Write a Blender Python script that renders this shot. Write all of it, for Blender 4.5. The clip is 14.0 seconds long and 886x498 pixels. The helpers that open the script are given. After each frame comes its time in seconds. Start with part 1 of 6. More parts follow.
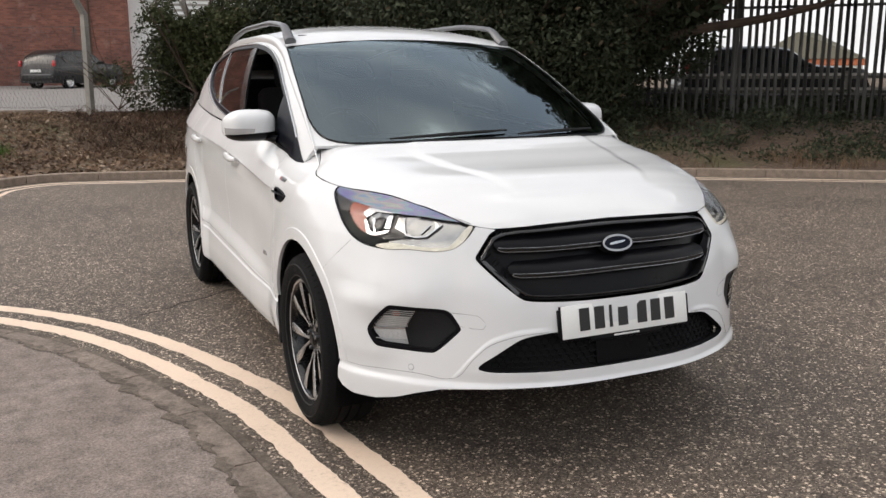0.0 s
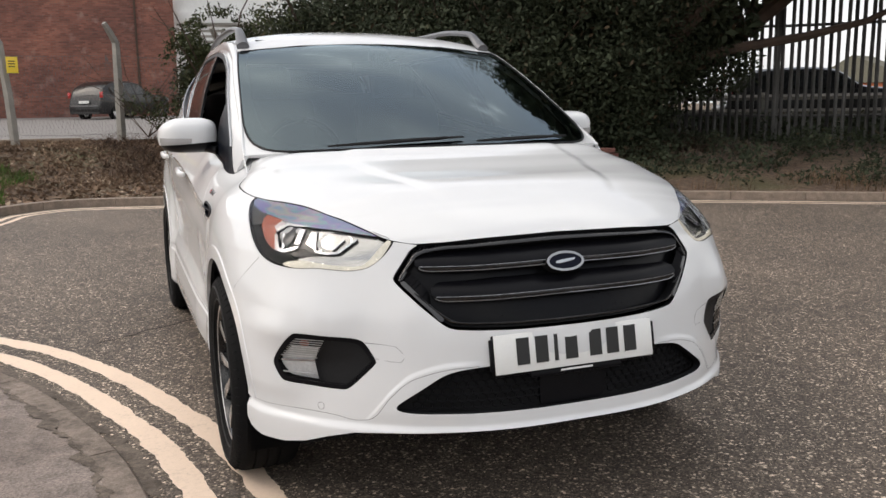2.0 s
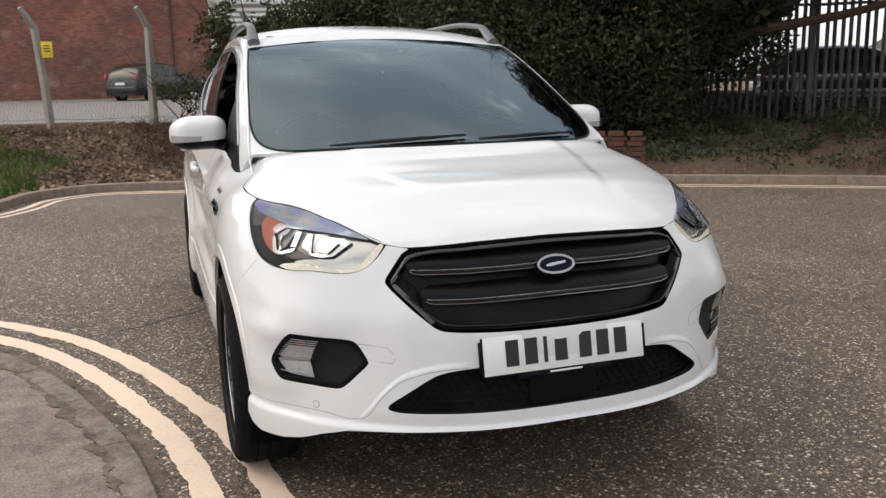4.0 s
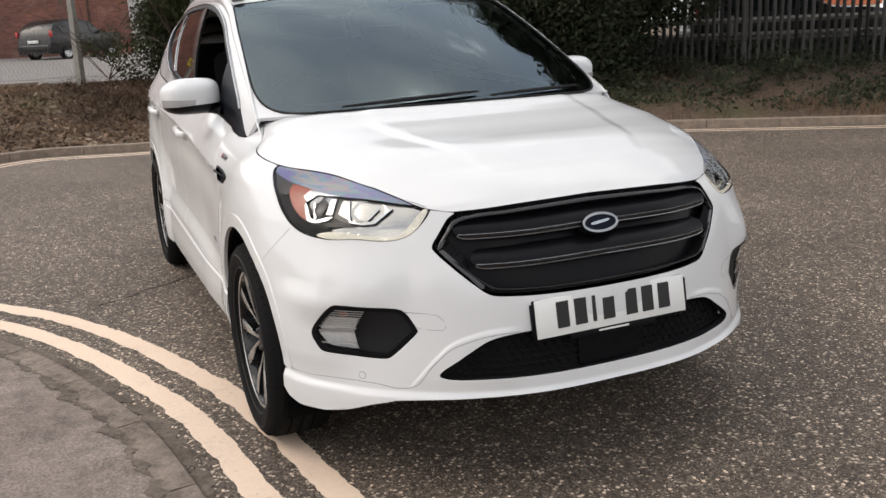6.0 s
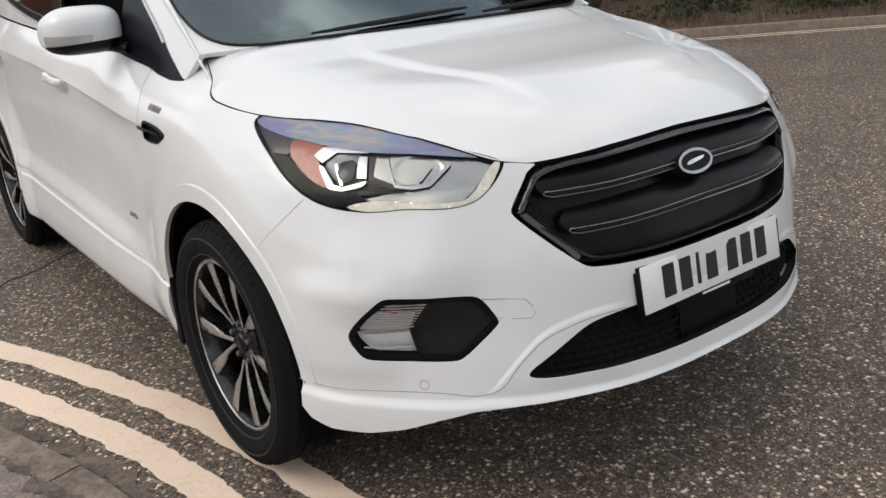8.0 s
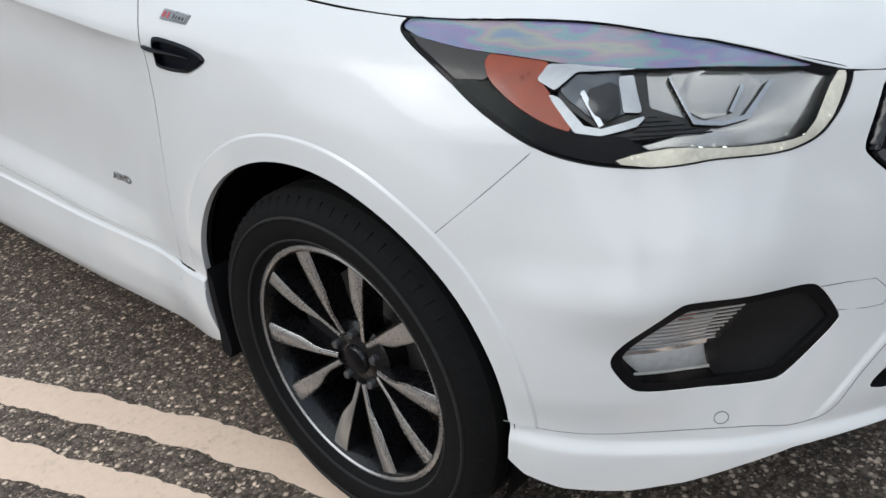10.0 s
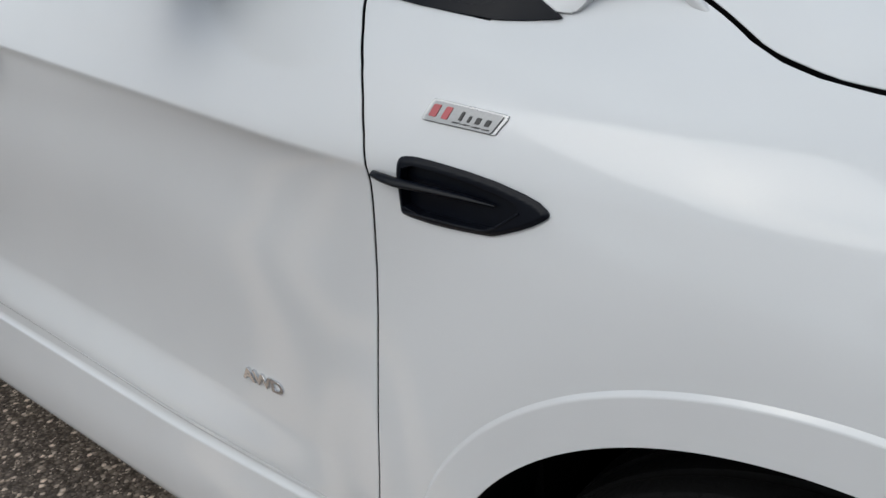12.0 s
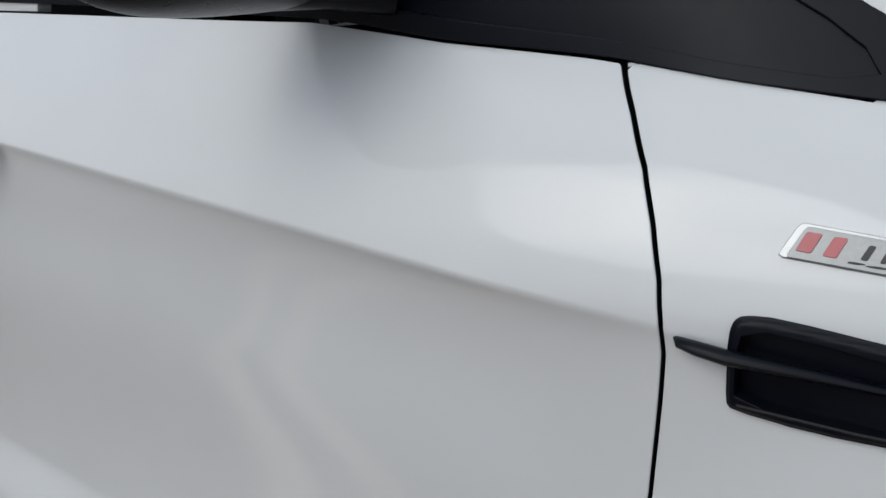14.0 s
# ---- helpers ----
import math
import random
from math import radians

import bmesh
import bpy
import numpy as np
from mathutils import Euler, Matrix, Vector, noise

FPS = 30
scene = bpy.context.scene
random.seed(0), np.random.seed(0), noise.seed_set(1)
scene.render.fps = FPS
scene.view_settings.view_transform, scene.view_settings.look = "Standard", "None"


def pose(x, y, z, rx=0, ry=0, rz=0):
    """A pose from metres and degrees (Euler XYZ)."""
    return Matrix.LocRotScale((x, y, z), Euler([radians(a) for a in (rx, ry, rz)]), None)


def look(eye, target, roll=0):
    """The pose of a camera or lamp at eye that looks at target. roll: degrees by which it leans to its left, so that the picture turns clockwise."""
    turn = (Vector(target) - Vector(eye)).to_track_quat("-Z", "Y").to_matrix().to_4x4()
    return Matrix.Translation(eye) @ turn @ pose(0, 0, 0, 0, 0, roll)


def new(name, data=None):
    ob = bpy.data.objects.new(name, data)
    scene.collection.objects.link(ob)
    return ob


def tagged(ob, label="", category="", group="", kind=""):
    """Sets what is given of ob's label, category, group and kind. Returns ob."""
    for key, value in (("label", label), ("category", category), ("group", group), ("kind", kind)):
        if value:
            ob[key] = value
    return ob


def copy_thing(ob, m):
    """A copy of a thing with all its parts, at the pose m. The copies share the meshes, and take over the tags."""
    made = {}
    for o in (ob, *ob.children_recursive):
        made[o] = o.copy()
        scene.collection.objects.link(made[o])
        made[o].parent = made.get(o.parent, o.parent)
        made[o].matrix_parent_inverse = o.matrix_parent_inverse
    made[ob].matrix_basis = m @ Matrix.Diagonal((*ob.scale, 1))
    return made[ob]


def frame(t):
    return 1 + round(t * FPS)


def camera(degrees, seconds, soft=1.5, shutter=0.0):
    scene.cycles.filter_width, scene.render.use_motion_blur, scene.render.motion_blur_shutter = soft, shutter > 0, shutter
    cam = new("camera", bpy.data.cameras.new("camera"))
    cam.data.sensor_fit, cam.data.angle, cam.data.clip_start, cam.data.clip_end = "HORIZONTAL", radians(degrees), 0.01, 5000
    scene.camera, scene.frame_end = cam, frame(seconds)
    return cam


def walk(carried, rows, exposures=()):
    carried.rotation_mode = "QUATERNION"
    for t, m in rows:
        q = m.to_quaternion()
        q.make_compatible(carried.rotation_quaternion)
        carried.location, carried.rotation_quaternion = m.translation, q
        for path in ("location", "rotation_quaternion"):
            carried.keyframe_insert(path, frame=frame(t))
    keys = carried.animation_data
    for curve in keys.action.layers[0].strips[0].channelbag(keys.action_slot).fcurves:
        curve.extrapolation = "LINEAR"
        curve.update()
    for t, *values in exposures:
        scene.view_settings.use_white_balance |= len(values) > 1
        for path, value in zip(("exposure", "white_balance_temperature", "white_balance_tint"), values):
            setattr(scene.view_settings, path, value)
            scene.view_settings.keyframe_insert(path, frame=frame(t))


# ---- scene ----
cam = camera(54.7, 14.0)
PATH = [
    (0, (-1.755, -3.206, 1.374), (-0.94, -1.423, 0.977), -0.3),
    (0.5, (-1.584, -3.172, 1.29), (-0.834, -1.351, 0.941), -0.2),
    (1, (-1.426, -3.092, 1.234), (-0.712, -1.253, 0.903), -0.5),
    (1.5, (-1.308, -2.997, 1.209), (-0.586, -1.161, 0.883), -1.0),
    (2, (-1.226, -2.991, 1.258), (-0.514, -1.151, 0.929), -0.9),
    (2.5, (-1.136, -3.027, 1.311), (-0.476, -1.173, 0.956), -1.0),
    (3, (-1.088, -3.067, 1.328), (-0.467, -1.203, 0.958), -1.4),
    (5.5, (-1.302, -3.022, 1.346), (-0.592, -1.201, 0.925), -1.7),
    (6, (-1.404, -2.881, 1.367), (-0.632, -1.103, 0.875), -2.5),
    (6.5, (-1.507, -2.694, 1.314), (-0.65, -0.959, 0.806), -3.1),
    (7, (-1.584, -2.48, 1.328), (-0.672, -0.788, 0.777), -3.5),
    (9.3, (-1.678, -1.43, 1.288), (-0.389, -0.146, 0.459), -4.4),
    (9.5, (-1.686, -1.318, 1.277), (-0.398, -0.051, 0.419), -4.6),
    (10, (-1.692, -1.054, 1.24), (-0.414, 0.185, 0.328), -5.3),
    (10.5, (-1.611, -0.806, 1.192), (-0.37, 0.467, 0.276), -4.7),
    (11, (-1.531, -0.556, 1.186), (-0.314, 0.768, 0.311), -3.9),
    (11.5, (-1.462, -0.299, 1.157), (-0.216, 1.037, 0.344), -3.9),
    (12, (-1.41, -0.095, 1.145), (-0.055, 1.127, 0.327), -4.7),
    (12.5, (-1.355, 0.049, 1.12), (0.069, 1.166, 0.269), -4.9),
    (13, (-1.348, 0.172, 1.073), (0.13, 1.205, 0.208), -4.2),
    (13.5, (-1.356, 0.264, 1.057), (0.212, 1.208, 0.249), -3.2),
    (14, (-1.329, 0.279, 1.091), (0.19, 1.443, 0.508), -3.3),
]
walk(cam, [(t, look(eye, target, roll)) for t, eye, target, roll in PATH],
     exposures=[(0.0, .79, 6580, 10), (6.0, .79, 6580, 10), (7.2, .63, 6600, 10), (9.3, .57, 5950, 5), (10.0, .53, 5900, 5), (10.5, .49, 5900, 5), (11.0, .45, 5900, 5), (11.5, .34, 5900, 5), (12.0, .09, 5900, 5), (12.5, -.15, 5900, 5), (13.0, -.11, 5880, 5), (13.5, -.07, 5880, 5), (14.0, .06, 5880, 5)])

# ---- world and light ----
world = bpy.data.worlds.new("world")
scene.world = world
world.use_nodes = True
wn, wl = world.node_tree.nodes, world.node_tree.links
sky = wn.new("ShaderNodeTexSky")
sky.sky_type, sky.sun_disc = "NISHITA", False
sky.sun_elevation, sky.sun_rotation = radians(43), radians(288)
sky.air_density, sky.dust_density, sky.ozone_density = 1.0, 4.0, 1.0
# a broken layer of pale cloud over the blue
sky_at, cloud, cover, veil = wn.new("ShaderNodeTexCoord"), wn.new("ShaderNodeTexNoise"), wn.new("ShaderNodeValToRGB"), wn.new("ShaderNodeMix")
stretch = wn.new("ShaderNodeMapping")
stretch.inputs["Scale"].default_value = (1, 1, 1.6)
wl.new(sky_at.outputs["Generated"], stretch.inputs["Vector"])
wl.new(stretch.outputs["Vector"], cloud.inputs["Vector"])
cloud.inputs["Scale"].default_value, cloud.inputs["Detail"].default_value, cloud.inputs["Roughness"].default_value = 2.2, 2, .45
cover.color_ramp.elements[0].position, cover.color_ramp.elements[0].color = .36, (.50, .50, .50, 1)
cover.color_ramp.elements[1].position, cover.color_ramp.elements[1].color = .60, (1, 1, 1, 1)
wl.new(cloud.outputs["Fac"], cover.inputs["Fac"])
veil.data_type = "RGBA"
wl.new(cover.outputs["Color"], veil.inputs[0])
wl.new(sky.outputs[0], veil.inputs[6])
glow = wn.new("ShaderNodeValToRGB")
glow.color_ramp.elements[0].position, glow.color_ramp.elements[0].color = .44, (4.0, 4.0, 4.1, 1)
glow.color_ramp.elements[1].position, glow.color_ramp.elements[1].color = .70, (8, 7.9, 7.8, 1)
glow.color_ramp.elements.new(.60).color = (5.6, 5.6, 5.6, 1)
wl.new(cloud.outputs["Fac"], glow.inputs["Fac"])
sunlit, edge, lit = wn.new("ShaderNodeTexNoise"), wn.new("ShaderNodeValToRGB"), wn.new("ShaderNodeMix")
wl.new(stretch.outputs["Vector"], sunlit.inputs["Vector"])
sunlit.inputs["Scale"].default_value, sunlit.inputs["Detail"].default_value, sunlit.inputs["Roughness"].default_value = 4.6, 4, .55
edge.color_ramp.elements[0].position, edge.color_ramp.elements[1].position = .62, .74
wl.new(sunlit.outputs["Fac"], edge.inputs["Fac"])
lit.data_type = "RGBA"
wl.new(edge.outputs["Color"], lit.inputs[0])
wl.new(glow.outputs["Color"], lit.inputs[6])
lit.inputs[7].default_value = (10, 9.9, 9.7, 1)
wl.new(lit.outputs[2], veil.inputs[7])
wl.new(veil.outputs[2], wn["Background"].inputs["Color"])
wn["Background"].inputs["Strength"].default_value = .15
sun = new("sun", bpy.data.lights.new("sun", "SUN"))
sun.data.energy, sun.data.angle, sun.data.color = .5, radians(36), (1, .95, .89)
sun.matrix_basis = look((-9.0, 2.9, 8.8), (0, 0, 0))


# ---- materials ----
def tree_of(name):
    m = bpy.data.materials.new(name)
    m.use_nodes = True
    n = m.node_tree.nodes
    return m, n, m.node_tree.links, n["Principled BSDF"]


def noise_node(n, l, scale, detail=4.0, rough=.55, coord="Object", stretch=None):
    tc = n.new("ShaderNodeTexCoord")
    t = n.new("ShaderNodeTexNoise")
    t.inputs["Scale"].default_value, t.inputs["Detail"].default_value, t.inputs["Roughness"].default_value = scale, detail, rough
    if stretch:
        mp = n.new("ShaderNodeMapping")
        mp.inputs["Scale"].default_value = stretch
        l.new(tc.outputs[coord], mp.inputs["Vector"])
        l.new(mp.outputs["Vector"], t.inputs["Vector"])
    else:
        l.new(tc.outputs[coord], t.inputs["Vector"])
    return t


def ramp(n, l, src, stops):
    r = n.new("ShaderNodeValToRGB")
    e = r.color_ramp.elements
    while len(e) < len(stops):
        e.new(.5)
    for k, (pos, col) in enumerate(stops):
        e[k].position, e[k].color = pos, (*col, 1) if len(col) == 3 else col
    l.new(src, r.inputs["Fac"])
    return r


def mixed(n, l, fac, a, b, kind="MIX"):
    m = n.new("ShaderNodeMix")
    m.data_type, m.blend_type = "RGBA", kind
    for sock, v in ((m.inputs[0], fac), (m.inputs[6], a), (m.inputs[7], b)):
        if hasattr(v, "links"):
            l.new(v, sock)
        else:
            sock.default_value = v if not isinstance(v, tuple) else (*v, 1)
    return m.outputs[2]


def bump(n, l, bsdf, height, strength=.3, distance=.01):
    b = n.new("ShaderNodeBump")
    b.inputs["Strength"].default_value, b.inputs["Distance"].default_value = strength, distance
    l.new(height, b.inputs["Height"])
    l.new(b.outputs["Normal"], bsdf.inputs["Normal"])


def plain(name, col, rough=.5, metal=0.0, var=.25, scale=8.0, fine=120.0, bumped=.0, coat=0.0, spec=.5, emit=0.0):
    """A surface with broad and fine variation in colour and gloss."""
    m, n, l, s = tree_of(name)
    a, b = noise_node(n, l, scale), noise_node(n, l, fine, 3)
    k = mixed(n, l, .5, a.outputs["Fac"], b.outputs["Fac"])
    r = ramp(n, l, k, ((.3, tuple(c * (1 - var) for c in col)), (.7, tuple(min(1, c * (1 + var)) for c in col))))
    l.new(r.outputs["Color"], s.inputs["Base Color"])
    q = ramp(n, l, k, ((.3, (rough * .85,) * 3), (.7, (min(1, rough * 1.15),) * 3)))
    l.new(q.outputs["Color"], s.inputs["Roughness"])
    s.inputs["Metallic"].default_value, s.inputs["Coat Weight"].default_value = metal, coat
    s.inputs["Coat Roughness"].default_value, s.inputs["Specular IOR Level"].default_value = .03, spec
    if bumped:
        bump(n, l, s, b.outputs["Fac"], bumped)
    if emit:
        s.inputs["Emission Color"].default_value, s.inputs["Emission Strength"].default_value = (*col, 1), emit
    return m


def glassy(name, tint, gloss=(1, 1, 1), rough=.0, ior=1.5):
    """Thin glass: tinted see-through with Fresnel gloss."""
    m, n, l, s = tree_of(name)
    n.remove(s)
    out = n["Material Output"]
    tr, gl, fr, mx = n.new("ShaderNodeBsdfTransparent"), n.new("ShaderNodeBsdfGlossy"), n.new("ShaderNodeFresnel"), n.new("ShaderNodeMixShader")
    tr.inputs["Color"].default_value, gl.inputs["Roughness"].default_value, fr.inputs["IOR"].default_value = (*tint, 1), rough, ior
    gl.inputs["Color"].default_value = (*gloss, 1)
    l.new(fr.outputs[0], mx.inputs[0])
    l.new(tr.outputs[0], mx.inputs[1])
    l.new(gl.outputs[0], mx.inputs[2])
    l.new(mx.outputs[0], out.inputs["Surface"])
    return m


def paint_white():
    m, n, l, s = tree_of("white_paint")
    a = noise_node(n, l, 2.2, 3)
    r = ramp(n, l, a.outputs["Fac"], ((.3, (.63, .635, .64)), (.7, (.675, .68, .685))))
    low = noise_node(n, l, 60, 5)
    dust = ramp(n, l, low.outputs["Fac"], ((.62, (0, 0, 0)), (.8, (.10,) * 3)))
    l.new(mixed(n, l, dust.outputs["Color"], r.outputs["Color"], (.62, .58, .52)), s.inputs["Base Color"])
    s.inputs["Roughness"].default_value, s.inputs["Specular IOR Level"].default_value = .6, .12
    s.inputs["Coat Weight"].default_value, s.inputs["Coat Roughness"].default_value = 1.0, .015
    f = noise_node(n, l, 900, 2)
    b = n.new("ShaderNodeBump")
    b.inputs["Strength"].default_value, b.inputs["Distance"].default_value = .03, .0006
    l.new(f.outputs["Fac"], b.inputs["Height"])
    l.new(b.outputs["Normal"], s.inputs["Coat Normal"])
    return m


def asphalt(name, dark, light, chips):
    """Chip-dressed road: stones of two sizes, each its own shade, in dark binder."""
    m, n, l, s = tree_of(name)
    tc = n.new("ShaderNodeTexCoord")

    def stones(scale, stops):
        v = n.new("ShaderNodeTexVoronoi")
        v.inputs["Scale"].default_value = scale
        l.new(tc.outputs["Object"], v.inputs["Vector"])
        sep = n.new("ShaderNodeSeparateColor")
        l.new(v.outputs["Color"], sep.inputs[0])
        return v, ramp(n, l, sep.outputs[0], stops).outputs["Color"], sep.outputs[1]
    bright = tuple(min(1, c * 1.45) for c in chips)
    half = tuple(.5 * (a + b) for a, b in zip(dark, light))
    coarse, c_col, c_pick = stones(92, ((.0, dark), (.45, half), (.80, light), (.90, chips), (1.0, bright)))
    fine, f_col, f_pick = stones(190, ((.0, tuple(.7 * c for c in dark)), (.55, half), (.86, light), (.95, chips), (1.0, chips)))
    choose = ramp(n, l, c_pick, ((.42, (0, 0, 0)), (.46, (1, 1, 1))))
    base = mixed(n, l, choose.outputs["Color"], f_col, c_col)
    gap = ramp(n, l, mixed(n, l, choose.outputs["Color"], fine.outputs["Distance"], coarse.outputs["Distance"]), ((.35, (1.06,) * 3), (.80, (.36, .34, .32))))
    c1 = mixed(n, l, 1.0, base, gap.outputs["Color"], "MULTIPLY")
    big, mid = noise_node(n, l, .7, 5), noise_node(n, l, 9, 5, .65)
    br = ramp(n, l, big.outputs["Fac"], ((.3, (.78, .76, .74)), (.7, (1.22, 1.19, 1.15))))
    mr = ramp(n, l, mid.outputs["Fac"], ((.35, (.80,) * 3), (.7, (1.16,) * 3)))
    l.new(mixed(n, l, 1.0, mixed(n, l, 1.0, c1, br.outputs["Color"], "MULTIPLY"), mr.outputs["Color"], "MULTIPLY"), s.inputs["Base Color"])
    s.inputs["Roughness"].default_value, s.inputs["Specular IOR Level"].default_value = .74, .45
    inv = ramp(n, l, coarse.outputs["Distance"], ((.0, (1, 1, 1)), (.8, (0, 0, 0))))
    bump(n, l, s, mixed(n, l, .35, inv.outputs["Color"], f_pick), .75, .004)
    return m


def worn_paint(name, col, under):
    """Road paint with chips and grit showing through."""
    m, n, l, s = tree_of(name)
    a, b = noise_node(n, l, 55, 6, .7), noise_node(n, l, 5, 4)
    k = mixed(n, l, .38, a.outputs["Fac"], b.outputs["Fac"])
    r = ramp(n, l, k, ((.31, under), (.35, tuple(c * .8 for c in col)), (.45, col), (.8, tuple(min(1, c * 1.12) for c in col))))
    l.new(r.outputs["Color"], s.inputs["Base Color"])
    s.inputs["Roughness"].default_value = .7
    v = noise_node(n, l, 260, 4)
    bump(n, l, s, v.outputs["Fac"], .5, .002)
    return m


def dirty_stone(name, col, dirt):
    """Old concrete or grit with dark dirt lying in patches and fine speckle."""
    m, n, l, s = tree_of(name)
    a, b, c = noise_node(n, l, 7, 6, .65), noise_node(n, l, 38, 5, .7), noise_node(n, l, 210, 3, .6)
    k = mixed(n, l, .45, a.outputs["Fac"], b.outputs["Fac"])
    r = ramp(n, l, k, ((.40, dirt), (.50, tuple(.5 * (p + q) for p, q in zip(col, dirt))), (.60, col)))
    f = ramp(n, l, c.outputs["Fac"], ((.3, (.72,) * 3), (.7, (1.28,) * 3)))
    l.new(mixed(n, l, 1.0, r.outputs["Color"], f.outputs["Color"], "MULTIPLY"), s.inputs["Base Color"])
    s.inputs["Roughness"].default_value = .92
    bump(n, l, s, b.outputs["Fac"], .7, .006)
    return m


def pavement_mat():
    """Worn foot-path asphalt: fine grain, pale scuffs and broad dark damp stains."""
    m, n, l, s = tree_of("pavement_asphalt")
    big, mid, fine = noise_node(n, l, 1.7, 5, .6), noise_node(n, l, 11, 6, .7), noise_node(n, l, 105, 5, .75)
    stain = ramp(n, l, big.outputs["Fac"], ((.34, (.165, .133, .115)), (.50, (.205, .167, .146)), (.68, (.240, .198, .175))))
    scuff = ramp(n, l, mid.outputs["Fac"], ((.34, (.70, .69, .68)), (.52, (1, 1, 1)), (.74, (1.28, 1.25, 1.22))))
    grain = ramp(n, l, fine.outputs["Fac"], ((.34, (.48,) * 3), (.66, (1.50,) * 3)))
    c = mixed(n, l, 1.0, stain.outputs["Color"], scuff.outputs["Color"], "MULTIPLY")
    l.new(mixed(n, l, 1.0, c, grain.outputs["Color"], "MULTIPLY"), s.inputs["Base Color"])
    s.inputs["Roughness"].default_value = .9
    bump(n, l, s, fine.outputs["Fac"], .7, .004)
    return m


def brickwork():
    m, n, l, s = tree_of("red_brick")
    tc = n.new("ShaderNodeTexCoord")
    mp = n.new("ShaderNodeMapping")
    mp.inputs["Rotation"].default_value = (radians(90), 0, 0)
    l.new(tc.outputs["Object"], mp.inputs["Vector"])
    b = n.new("ShaderNodeTexBrick")
    for k, v in (("Scale", 1.0), ("Mortar Size", .006), ("Brick Width", .225), ("Row Height", .075), ("Mortar Smooth", .2), ("Bias", 0)):
        b.inputs[k].default_value = v
    b.inputs["Color1"].default_value, b.inputs["Color2"].default_value, b.inputs["Mortar"].default_value = (.165, .062, .046, 1), (.275, .112, .080, 1), (.16, .118, .095, 1)
    l.new(mp.outputs["Vector"], b.inputs["Vector"])
    a = noise_node(n, l, .35, 5)
    r = ramp(n, l, a.outputs["Fac"], ((.3, (.62, .62, .66)), (.7, (1.25, 1.2, 1.15))))
    sooty = noise_node(n, l, 1.0, 6, .65, stretch=(.5, 1, 1.1))
    so = ramp(n, l, sooty.outputs["Fac"], ((.35, (.72, .74, .78)), (.62, (1.08, 1.05, 1.0))))
    c = mixed(n, l, 1.0, mixed(n, l, 1.0, b.outputs["Color"], r.outputs["Color"], "MULTIPLY"), so.outputs["Color"], "MULTIPLY")
    salt = noise_node(n, l, 1.3, 5)
    f = ramp(n, l, salt.outputs["Fac"], ((.60, (0, 0, 0)), (.76, (.5,) * 3)))
    l.new(mixed(n, l, f.outputs["Color"], c, (.40, .29, .24)), s.inputs["Base Color"])
    s.inputs["Roughness"].default_value = .85
    bump(n, l, s, b.outputs["Fac"], -.4, .01)
    return m


def ground_mat():
    """Bare earth with leaf litter, thin grass towards the road."""
    m, n, l, s = tree_of("verge_earth")
    a, b, c = noise_node(n, l, .5, 5), noise_node(n, l, 14, 6, .7), noise_node(n, l, 70, 4, .7)
    # earth tones lowered for the shaded right verge; litter lightens the left
    e = ramp(n, l, b.outputs["Fac"], ((.3, (.046, .029, .018)), (.5, (.105, .068, .044)), (.68, (.20, .138, .095))))
    g = ramp(n, l, c.outputs["Fac"], ((.3, (.03, .045, .015)), (.7, (.14, .13, .05))))
    k = ramp(n, l, a.outputs["Fac"], ((.5, (0, 0, 0)), (.68, (.8,) * 3)))
    l.new(mixed(n, l, k.outputs["Color"], e.outputs["Color"], g.outputs["Color"]), s.inputs["Base Color"])
    s.inputs["Roughness"].default_value = .95
    bump(n, l, s, b.outputs["Fac"], .9, .05)
    return m


def leafy(name, dark, light, warm):
    """Leaves: every leaf its own shade, a few warm ones."""
    m, n, l, s = tree_of(name)
    g = n.new("ShaderNodeNewGeometry")
    r = ramp(n, l, g.outputs["Random Per Island"], ((.0, dark), (.6, light), (.93, light), (.97, warm)))
    a = noise_node(n, l, 1.2, 3)
    q = ramp(n, l, a.outputs["Fac"], ((.3, (.65,) * 3), (.7, (1.2,) * 3)))
    l.new(mixed(n, l, 1.0, r.outputs["Color"], q.outputs["Color"], "MULTIPLY"), s.inputs["Base Color"])
    s.inputs["Roughness"].default_value, s.inputs["Specular IOR Level"].default_value = .65, .12
    return m


def rainbow():
    """Clear plastic brow: sky sheen and rainbow bands of moulding stress, painted into the colour."""
    m, n, l, s = tree_of("painted_stress_sheen")
    a = noise_node(n, l, 7, 2.5, .5, stretch=(1, .8, 3.6))
    r = ramp(n, l, a.outputs["Fac"], ((.26, (.26, .29, .32)), (.37, (.20, .24, .30)), (.43, (.15, .18, .33)), (.47, (.22, .17, .33)), (.51, (.15, .28, .30)), (.55, (.29, .22, .30)), (.59, (.30, .31, .26)), (.64, (.17, .23, .33)), (.76, (.28, .30, .32))))
    l.new(r.outputs["Color"], s.inputs["Base Color"])
    s.inputs["Roughness"].default_value, s.inputs["Metallic"].default_value = .14, .10
    s.inputs["Coat Weight"].default_value, s.inputs["Coat IOR"].default_value = 1.0, 1.55
    return m


